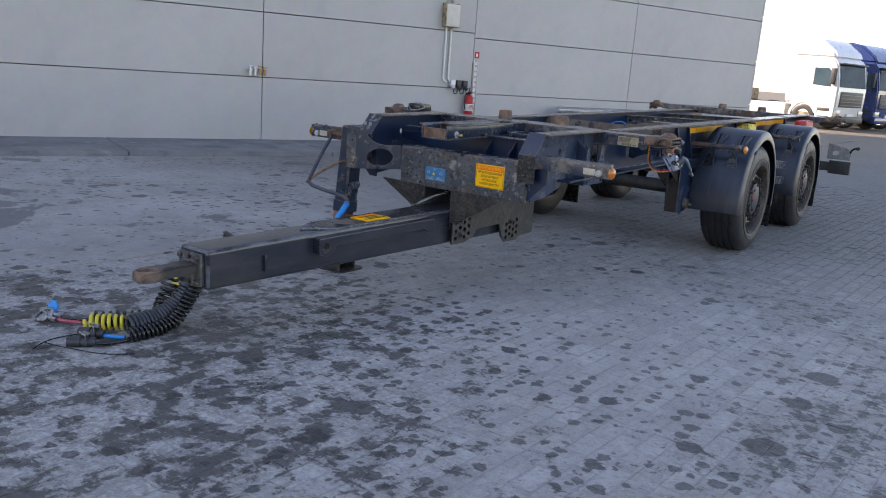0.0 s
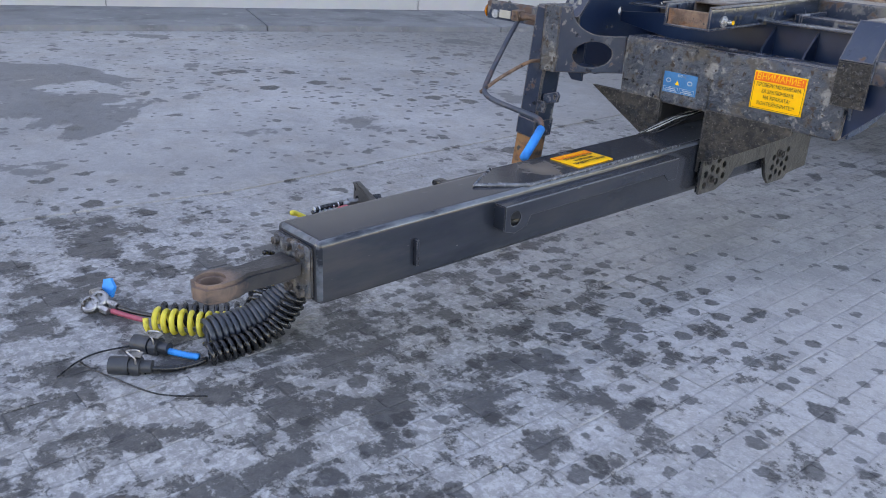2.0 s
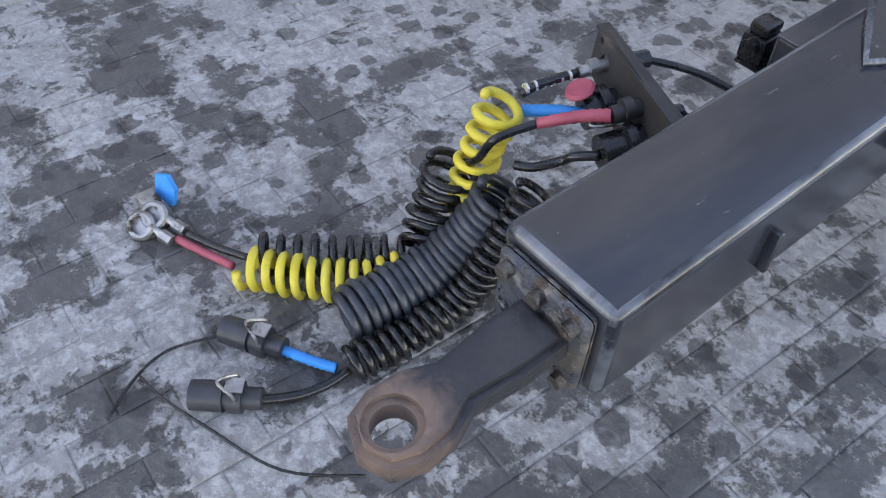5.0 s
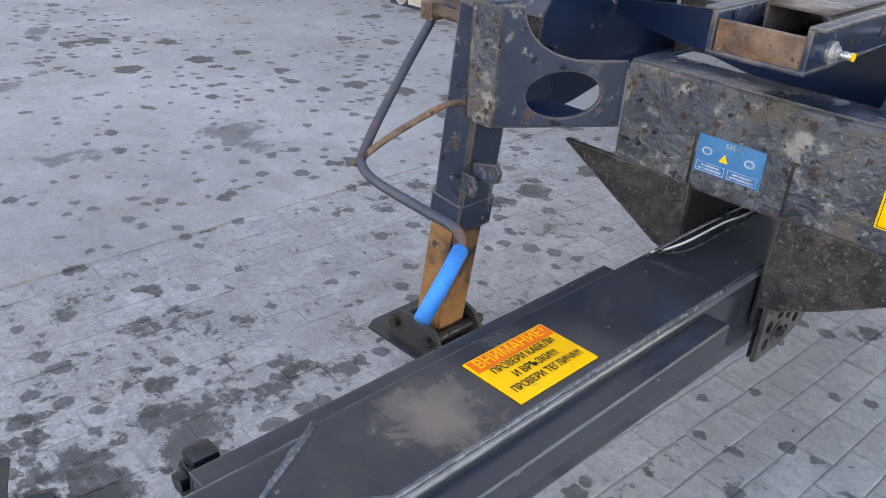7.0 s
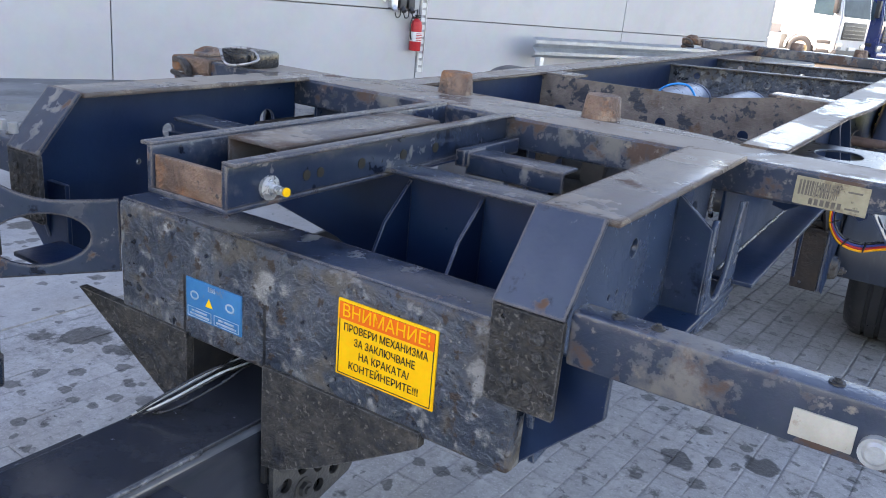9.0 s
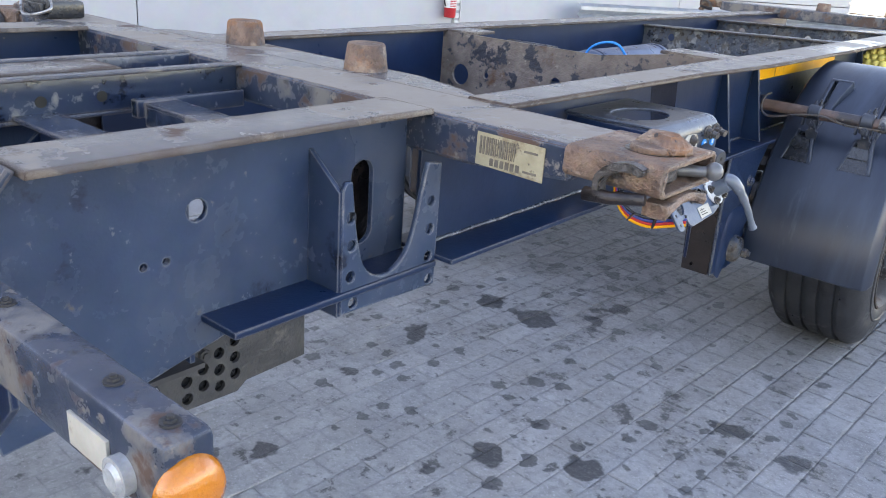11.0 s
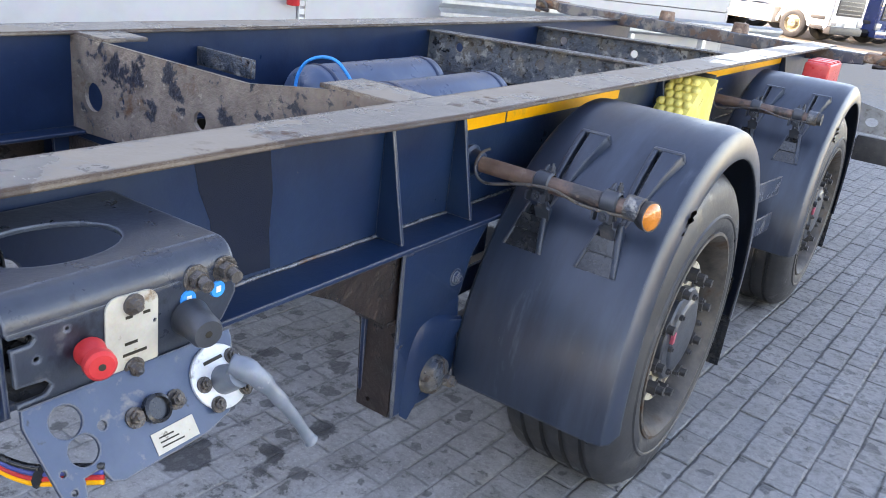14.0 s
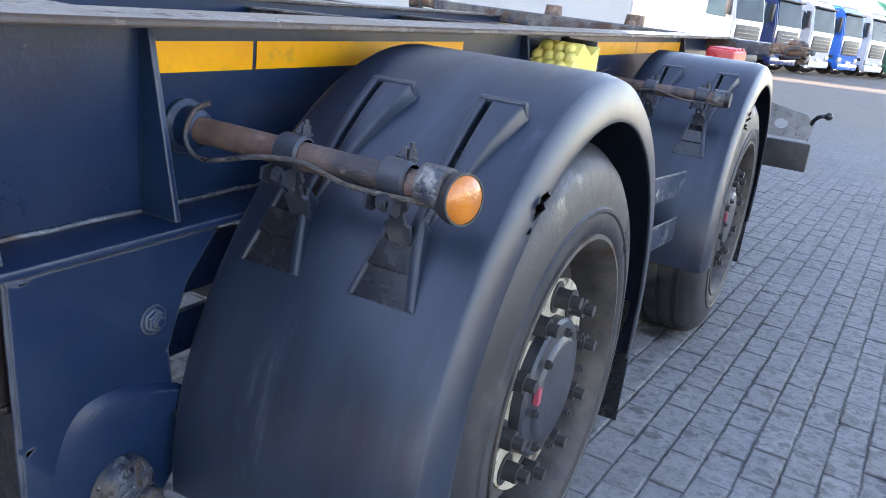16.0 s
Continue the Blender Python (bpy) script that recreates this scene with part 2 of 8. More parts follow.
HUBDIRT = surf("pale_wheel_paint", (0.32, 0.285, 0.205), (0.42, 0.38, 0.29), 20, 0.7, 0, 0.4, 90,
               stains=[((0.06, 0.045, 0.035), 16, 0.55, 0.63, 0.9), ((0.14, 0.085, 0.05), 30, 0.58, 0.68, 0.9)])
FENDER = surf("black_moulded_plastic", (0.007, 0.013, 0.025), (0.016, 0.025, 0.043), 3, 0.36, 0, 0.05, 200, rough_var=0.10, stretch=(3.6, 0.9, 0.6), lumps=0.3,
              stains=[((0.036, 0.051, 0.078), 2.2, 0.52, 0.80, 0.42), ((0.006, 0.010, 0.018), 2.0, 0.55, 0.70, 0.28), ((0.055, 0.066, 0.084), 6, 0.62, 0.80, 0.5), ((0.11, 0.108, 0.105), 34, 0.71, 0.75, 0.7)],
              edge=((0.060, 0.068, 0.082), 0.012, 1.0, 0.40))
TUBE = surf("rust_brown_tube", (0.085, 0.052, 0.040), (0.15, 0.092, 0.070), 16, 0.6, 0, 0.5, 90, lumps=0.9,
            stains=[((0.035, 0.030, 0.030), 8, 0.54, 0.64, 0.5), ((0.19, 0.14, 0.11), 26, 0.60, 0.68, 0.8)])
DRUMDARK = surf("dark_hub_paint", (0.017, 0.021, 0.029), (0.036, 0.041, 0.050), 10, 0.42, 0, 0.2, 90, stains=[((0.11, 0.10, 0.09), 14, 0.60, 0.72, 0.8)])
DRUM = surf("pitted_oily_drum", (0.050, 0.043, 0.039), (0.095, 0.083, 0.074), 22, 0.42, 0.2, 0.9, 60, lumps=1.4, deep=0.006,
            stains=[((0.020, 0.017, 0.016), 34, 0.58, 0.63, 0.3), ((0.15, 0.105, 0.075), 12, 0.60, 0.70, 0.7)])
PANELDARK = surf("dark_slate_paint", (0.016, 0.022, 0.034), (0.030, 0.037, 0.050), 10, 0.30, 0, 0.12, 160, lumps=0.5,
                 stains=[((0.10, 0.098, 0.095), 14, 0.62, 0.74, 0.7), ((0.008, 0.010, 0.016), 9, 0.60, 0.66, 0.3)], edge=((0.15, 0.17, 0.20), 0.007, 0.9, 0.35))
PLUG = surf("grey_black_plastic", (0.022, 0.025, 0.030), (0.038, 0.041, 0.047), 24, 0.42, 0, 0.1, 160, stains=[((0.09, 0.088, 0.085), 26, 0.62, 0.76, 0.6)])
VALVEWHITE = surf("white_enamel", (0.50, 0.51, 0.51), (0.62, 0.63, 0.63), 20, 0.35, 0.1, 0.1, 120, stains=[((0.22, 0.20, 0.17), 30, 0.60, 0.70, 0.6)])
WIREBLUE = surf("blue_wire_plastic", (0.02, 0.035, 0.16), (0.03, 0.05, 0.22), 20, 0.4, 0, 0.0)
PALEPRINT = surf("pale_worn_print", (0.24, 0.30, 0.36), (0.36, 0.41, 0.46), 20, 0.5, 0, 0.0, stains=[((0.03, 0.16, 0.32), 60, 0.55, 0.66, 0.5)])
FADED = surf("faded_ink", (0.085, 0.068, 0.050), (0.16, 0.13, 0.095), 30, 0.6, 0, 0.0)
# navy with some dust; the sky's sheen is put in as lighter slate
WEB_DUST_SHEEN = surf("dusty_navy_web", (0.018, 0.033, 0.063), (0.034, 0.054, 0.092), 4, 0.24, 0, 0.10, 140, lumps=0.6,
               stains=[((0.070, 0.082, 0.104), 3.0, 0.50, 0.80, 0.40), ((0.008, 0.014, 0.030), 9, 0.62, 0.68, 0.22), ((0.10, 0.085, 0.07), 34, 0.66, 0.72, 0.8)],
               edge=((0.16, 0.165, 0.175), 0.006, 1.0, 0.4))
SLATEHOSE = surf("dusty_slate_hose_plastic", (0.020, 0.025, 0.034), (0.038, 0.046, 0.060), 24, 0.34, 0, 0.08, 200, stains=[((0.075, 0.080, 0.090), 16, 0.58, 0.74, 0.5), ((0.010, 0.012, 0.016), 14, 0.60, 0.70, 0.3)])
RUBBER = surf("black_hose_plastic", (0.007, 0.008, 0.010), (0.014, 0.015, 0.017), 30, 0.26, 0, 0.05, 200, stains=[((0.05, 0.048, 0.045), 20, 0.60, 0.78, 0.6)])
KNOB = surf("worn_knob_steel", (0.10, 0.10, 0.098), (0.17, 0.165, 0.16), 24, 0.35, 0.3, 0.3, 110, stains=[((0.05, 0.035, 0.028), 16, 0.56, 0.66, 0.6)])
YELLOW_HOSE = surf("yellow_hose_plastic", (0.62, 0.50, 0.05), (0.72, 0.60, 0.10), 20, 0.38, 0, 0.05, 200,
                   stains=[((0.25, 0.20, 0.06), 24, 0.62, 0.76, 0.6)])
BLUE = surf("bright_blue_plastic", (0.0, 0.22, 0.60), (0.0, 0.28, 0.70), 14, 0.42, 0, 0.05, 200, stains=[((0.0, 0.10, 0.24), 18, 0.60, 0.74, 0.5)])
REDP = surf("red_plastic", (0.40, 0.022, 0.025), (0.50, 0.035, 0.035), 20, 0.4, 0, 0.08, 150)
PINK = surf("faded_red_cap", (0.32, 0.05, 0.08), (0.42, 0.08, 0.11), 20, 0.5, 0, 0.08, 150)
STEEL = surf("zinc_plated_steel", (0.26, 0.255, 0.25), (0.42, 0.41, 0.40), 30, 0.36, 0.8, 0.2, 150,
             stains=[((0.07, 0.055, 0.04), 24, 0.54, 0.64, 0.7)])
GALV = surf("galvanised_steel", (0.46, 0.48, 0.5), (0.58, 0.6, 0.62), 7, 0.42, 0.6, 0.06, 120)
WHITE = surf("white_plastic", (0.58, 0.57, 0.54), (0.68, 0.67, 0.64), 16, 0.4, 0, 0.05, 120,
             stains=[((0.35, 0.31, 0.26), 18, 0.62, 0.76, 0.7)])
CREAM = surf("cream_label_paper", (0.27, 0.225, 0.135), (0.37, 0.315, 0.20), 24, 0.6, 0, 0.2, 90,
             stains=[((0.14, 0.09, 0.045), 12, 0.50, 0.62, 0.7), ((0.05, 0.04, 0.035), 30, 0.60, 0.66, 0.8)])
SIGN_Y = surf("yellow_sign_film", (0.92, 0.45, 0.005), (0.95, 0.50, 0.008), 9, 0.42, 0, 0.02, 200,
              stains=[((0.50, 0.30, 0.03), 22, 0.62, 0.78, 0.5)])
SIGN_O = surf("orange_sign_film", (0.80, 0.12, 0.01), (0.85, 0.15, 0.012), 9, 0.42, 0, 0.02, 200)
SIGN_B = surf("blue_sign_film", (0.012, 0.13, 0.29), (0.03, 0.18, 0.36), 12, 0.45, 0, 0.05, 200,
              stains=[((0.18, 0.17, 0.15), 26, 0.60, 0.70, 0.8)])
INK = surf("black_ink", (0.02, 0.018, 0.012), (0.03, 0.026, 0.02), 20, 0.5, 0, 0.0)
TAPE = surf("yellow_reflective_tape", (0.78, 0.33, 0.004), (0.86, 0.39, 0.006), 8, 0.35, 0, 0.05, 300,
            stains=[((0.40, 0.24, 0.05), 12, 0.60, 0.74, 0.5)])
AMBER = surf("amber_lens", (0.44, 0.12, 0.004), (0.56, 0.17, 0.006), 30, 0.18, 0, 0.5, 110, coat=0.6)
REDLAMP = surf("red_lens", (0.5, 0.03, 0.03), (0.66, 0.07, 0.07), 20, 0.3, 0, 0.1, 130)
ZINC = surf("bright_zinc_steel", (0.55, 0.55, 0.54), (0.72, 0.71, 0.69), 30, 0.28, 0.7, 0.15, 150,
            stains=[((0.2, 0.17, 0.13), 26, 0.62, 0.70, 0.6)])
LENS = surf("clear_grey_lens", (0.34, 0.34, 0.33), (0.50, 0.50, 0.48), 40, 0.2, 0.3, 0.2, 130)
CHOCK = surf("yellow_chock_plastic", (0.70, 0.55, 0.10), (0.80, 0.66, 0.20), 18, 0.45, 0, 0.1, 150,
             stains=[((0.3, 0.24, 0.06), 20, 0.6, 0.74, 0.7)])
TANKBLUE = surf("blue_grey_tank_paint", (0.020, 0.042, 0.088), (0.038, 0.066, 0.118), 6, 0.30, 0, 0.08, 150,
                stains=[((0.13, 0.14, 0.155), 6, 0.58, 0.8, 0.6)])
PANELBLUE = surf("slate_blue_paint", (0.022, 0.042, 0.082), (0.038, 0.060, 0.104), 10, 0.36, 0, 0.12, 160, lumps=0.5,
                 stains=[((0.16, 0.15, 0.14), 17, 0.60, 0.70, 0.7), ((0.015, 0.018, 0.026), 20, 0.64, 0.68, 0.4)], edge=((0.20, 0.19, 0.18), 0.005, 0.9, 0.6))
ALU = surf("dull_aluminium_cast", (0.21, 0.215, 0.22), (0.31, 0.315, 0.32), 20, 0.42, 0.4, 0.2, 120,
           stains=[((0.16, 0.15, 0.14), 26, 0.58, 0.68, 0.6)])
WALLP = surf("grey_wall_panel", (0.365, 0.357, 0.352), (0.405, 0.396, 0.391), 0.6, 0.5, 0, 0.05, 60, piece_var=0.025,
             stains=[((0.35, 0.34, 0.335), 1.6, 0.60, 0.85, 0.6)])
JOINT = surf("dark_joint_gap", (0.16, 0.16, 0.17), (0.22, 0.22, 0.23), 5, 0.8, 0, 0.1)
CONCRETE = surf("plinth_concrete", (0.145, 0.147, 0.152), (0.20, 0.20, 0.202), 1.6, 0.9, 0, 0.4, 60,
                stains=[((0.10, 0.10, 0.102), 2.2, 0.53, 0.72, 0.9), ((0.27, 0.265, 0.26), 5, 0.60, 0.72, 0.9)])
TR_WHITE = surf("white_truck_paint", (0.62, 0.62, 0.62), (0.70, 0.70, 0.69), 1, 0.3, 0, 0.0, coat=0.5)
TR_NAVY = surf("navy_truck_paint", (0.012, 0.03, 0.12), (0.018, 0.04, 0.15), 1, 0.25, 0, 0.0, coat=0.6)
TR_BLUE = surf("blue_truck_paint", (0.01, 0.14, 0.55), (0.015, 0.17, 0.62), 1, 0.25, 0, 0.0, coat=0.6)
TR_GREEN = surf("green_truck_paint", (0.02, 0.10, 0.07), (0.03, 0.13, 0.09), 1, 0.25, 0, 0.0, coat=0.6)
TR_BLACK = surf("truck_black_plastic", (0.025, 0.025, 0.028), (0.04, 0.04, 0.042), 5, 0.5, 0, 0.0)
TR_GLASS = surf("dark_cab_glass", (0.035, 0.065, 0.085), (0.06, 0.10, 0.125), 1, 0.10, 0, 0.0)
LEAF = surf("dull_leaf_green", (0.07, 0.075, 0.03), (0.11, 0.10, 0.045), 3, 0.7, 0, 0.1)
BARK = surf("grey_brown_bark", (0.09, 0.075, 0.06), (0.14, 0.12, 0.10), 8, 0.9, 0, 0.5)


NAVY.node_tree.nodes["Principled BSDF"].inputs["Specular IOR Level"].default_value = 0.34
for m in (TR_GLASS, BLUE, SIGN_Y, SIGN_O, SIGN_B, TAPE, INK, REDP, CHOCK, YELLOW_HOSE):
    m.node_tree.nodes["Principled BSDF"].inputs["Specular IOR Level"].default_value = 0.22


# ---- building helpers ----
def part(name, bm, material, parent=None, label="", smooth=True):
    """Links a bmesh as one mesh object under a thing or a part."""
    if smooth:
        for f in bm.faces:
            f.smooth = True
        for e in bm.edges:
            if len(e.link_faces) == 2 and e.calc_face_angle(0.0) > 0.6:
                e.smooth = False
    me = bpy.data.meshes.new(name)
    bm.normal_update()
    bm.to_mesh(me)
    bm.free()
    me.materials.append(material)
    ob = new(name, me)
    ob.parent = parent
    if label:
        ob["label"] = label
    return ob


def again(ob, m, parent=None):
    """The same part once more on the same mesh, moved by m."""
    o = new(ob.name.split(".")[0], ob.data)
    o.parent = parent or ob.parent
    o.matrix_local = m
    if "label" in ob:
        o["label"] = ob["label"]
    return o


def bolts(spots, axis, r, h, material, parent, label="", washer=True):
    """One bolt head after another, each a part of its own on one mesh."""
    first = None
    for p in spots:
        if first is None:
            first = part("bolt", hexbolt(bmesh.new(), (0, 0, 0), axis, r, h, washer), material, parent, label)
            first.matrix_local = Matrix.Translation(p)
        else:
            again(first, Matrix.Translation(p), parent)


def thing(name, m, label, category, group="", kind=""):
    e = new(name)
    e.empty_display_size = 0.1
    e.matrix_world = m
    return tagged(e, label, category, group, kind)


def box(bm, lo, hi, bev=0.0, shear=0.0, seg=2):
    lo, hi = Vector(lo), Vector(hi)
    m = Matrix.Translation((lo + hi) / 2) @ Matrix.Diagonal((*(hi - lo), 1))
    vs = bmesh.ops.create_cube(bm, size=1.0, matrix=m)["verts"]
    if bev:
        es = list({e for v in vs for e in v.link_edges})
        bmesh.ops.bevel(bm, geom=es, offset=bev, segments=seg, affect='EDGES', profile=0.6)
    return bm


def cyl(bm, a, b, r, r2=None, n=16):
    a, b = Vector(a), Vector(b)
    d = b - a
    m = Matrix.Translation((a + b) / 2) @ d.to_track_quat('Z', 'Y').to_matrix().to_4x4()
    bmesh.ops.create_cone(bm, cap_ends=True, cap_tris=False, segments=n, radius1=r, radius2=r if r2 is None else r2, depth=d.length, matrix=m)
    return bm


def sweep(bm, pts, r, n=8, caps=True):
    """A round bar along a line of points."""
    pts = [Vector(p) for p in pts]
    rings, up = [], None
    for i, p in enumerate(pts):
        d = (pts[min(i + 1, len(pts) - 1)] - pts[max(i - 1, 0)]).normalized()
        if up is None:
            up = d.orthogonal().normalized()
        up = (up - d * up.dot(d)).normalized()
        side = d.cross(up)
        rr = r[i] if isinstance(r, (list, tuple)) else r
        rings.append([bm.verts.new(p + (up * math.cos(k * math.tau / n) + side * math.sin(k * math.tau / n)) * rr) for k in range(n)])
    for a, b in zip(rings, rings[1:]):
        for k in range(n):
            bm.faces.new((a[k], a[(k + 1) % n], b[(k + 1) % n], b[k]))
    if caps:
        bm.faces.new(rings[0][::-1])
        bm.faces.new(rings[-1])
    return bm


def smooth_line(pts, k=6):
    """A curve through the points."""
    pts = [Vector(p) for p in pts]
    out = []
    for i in range(len(pts) - 1):
        a, b, c, d = pts[max(i - 1, 0)], pts[i], pts[i + 1], pts[min(i + 2, len(pts) - 1)]
        for j in range(k):
            t = j / k
            out.append(0.5 * ((2 * b) + (c - a) * t + (2 * a - 5 * b + 4 * c - d) * t * t + (3 * b - a - 3 * c + d) * t ** 3))
    return out + [pts[-1]]


def coil(bm, pts, radius, r, turns, n=6, per=14):
    """A helix of round bar wound about a curve through the points."""
    line = smooth_line(pts, 12)
    run = [0.0]
    for a, b in zip(line, line[1:]):
        run.append(run[-1] + (b - a).length)
    total = int(turns * per)
    out, up = [], None
    for i in range(total + 1):
        s = run[-1] * i / total
        k = max(j for j in range(len(run)) if run[j] <= s + 1e-9)
        k = min(k, len(line) - 2)
        p = line[k].lerp(line[k + 1], (s - run[k]) / max(run[k + 1] - run[k], 1e-9))
        d = (line[k + 1] - line[k]).normalized()
        if up is None:
            up = d.orthogonal().normalized()
        up = (up - d * up.dot(d)).normalized()
        side = d.cross(up)
        a = math.tau * i / per
        wob = radius * (1 + 0.06 * math.sin(i * 0.13))
        out.append(p + (up * math.cos(a) + side * math.sin(a)) * wob)
    return sweep(bm, out, r, n)


def smooth_pairs(pts, k=4):
    """A flat curve through pairs."""
    return [(v.x, v.y) for v in smooth_line([(a, b, 0) for a, b in pts], k)]


def circle(cx, cy, r, n=20, ry=None):
    return [(cx + r * math.cos(k * math.tau / n), cy + (ry or r) * math.sin(k * math.tau / n)) for k in range(n)]


def slot(cx, cy, w, h, n=8):
    """An upright slot with round ends."""
    r = w / 2
    top = [(cx + r * math.cos(k * math.pi / n), cy + h / 2 - r + r * math.sin(k * math.pi / n)) for k in range(n + 1)]
    low = [(cx - r * math.cos(k * math.pi / n), cy - h / 2 + r - r * math.sin(k * math.pi / n)) for k in range(n + 1)]
    return top + low


def plate(bm, outer, holes, origin, u, v, thick):
    """A sheet with holes: outlines in u and v from the origin, thickness along u x v."""
    t = bmesh.new()
    edges = []
    for loop in (outer, *holes):
        vs = [t.verts.new((a, b, 0)) for a, b in loop]
        edges += [t.edges.new((vs[i], vs[(i + 1) % len(vs)])) for i in range(len(vs))]
    bmesh.ops.triangle_fill(t, use_beauty=True, use_dissolve=False, edges=edges)
    bmesh.ops.recalc_face_normals(t, faces=t.faces)
    faces = list(t.faces)
    ret = bmesh.ops.extrude_face_region(t, geom=faces)
    bmesh.ops.translate(t, verts=[g for g in ret["geom"] if isinstance(g, bmesh.types.BMVert)], vec=(0, 0, thick))
    bmesh.ops.recalc_face_normals(t, faces=t.faces)
    u, v = Vector(u).normalized(), Vector(v)
    v = (v - u * v.dot(u)).normalized()
    w = u.cross(v)
    m = Matrix((u, v, w)).transposed().to_4x4()
    m.translation = Vector(origin)
    t.transform(m)
    me = bpy.data.meshes.new("tmp")
    t.to_mesh(me)
    t.free()
    bm.from_mesh(me)
    bpy.data.meshes.remove(me)
    return bm


def lathe(bm, profile, centre, axis, n=40):
    """A solid of turning: profile of (radius, along) about the axis through the centre."""
    q = Vector(axis).to_track_quat('Z', 'Y').to_matrix().to_4x4()
    m = Matrix.Translation(centre) @ q
    rings = []
    for r, h in profile:
        if r < 1e-5:
            rings.append([bm.verts.new(m @ Vector((0, 0, h)))])
        else:
            rings.append([bm.verts.new(m @ Vector((r * math.cos(k * math.tau / n), r * math.sin(k * math.tau / n), h))) for k in range(n)])
    for a, b in zip(rings, rings[1:]):
        for k in range(n):
            k2 = (k + 1) % n
            if len(a) == 1 and len(b) > 1:
                bm.faces.new((a[0], b[k2], b[k]))
            elif len(b) == 1 and len(a) > 1:
                bm.faces.new((a[k], a[k2], b[0]))
            elif len(a) > 1:
                bm.faces.new((a[k], a[k2], b[k2], b[k]))
    bmesh.ops.recalc_face_normals(bm, faces=bm.faces)
    return bm


def hexbolt(bm, at, axis, r=0.012, h=0.012, washer=True):
    at, axis = Vector(at), Vector(axis).normalized()
    if washer:
        cyl(bm, at, at + axis * 0.003, r * 1.5, n=14)
    cyl(bm, at, at + axis * h, r, n=6)
    cyl(bm, at + axis * h, at + axis * h * 1.5, r * 0.55, n=10)
    return bm


def lettering(name, text, size, m, material, parent=None, width=None, label=""):
    """Raised letters of the built-in font, centred on the pose m."""
    cu = bpy.data.curves.new("tmp", 'FONT')
    cu.body, cu.size, cu.align_x, cu.align_y, cu.extrude = text, size, 'CENTER', 'CENTER', 0.0004
    cu.resolution_u = 2
    ob = bpy.data.objects.new("tmp", cu)
    scene.collection.objects.link(ob)
    me = bpy.data.meshes.new_from_object(ob.evaluated_get(bpy.context.evaluated_depsgraph_get()))
    wide = max(v.co.x for v in me.vertices) - min(v.co.x for v in me.vertices)
    k = width / wide if width else 1.0
    me.transform(m @ Matrix.Diagonal((k, 1, 1, 1)))
    bpy.data.objects.remove(ob)
    bpy.data.curves.remove(cu)
    me.name = name
    me.materials.clear()
    me.materials.append(material)
    o = new(name, me)
    o.parent = parent
    if label:
        o["label"] = label
    return o


def facing(origin, u, v):
    """A pose with x along u, y along v."""
    u, v = Vector(u).normalized(), Vector(v)
    v = (v - u * v.dot(u)).normalized()
    m = Matrix((u, v, u.cross(v))).transposed().to_4x4()
    m.translation = Vector(origin)
    return m


# ---- setting ----


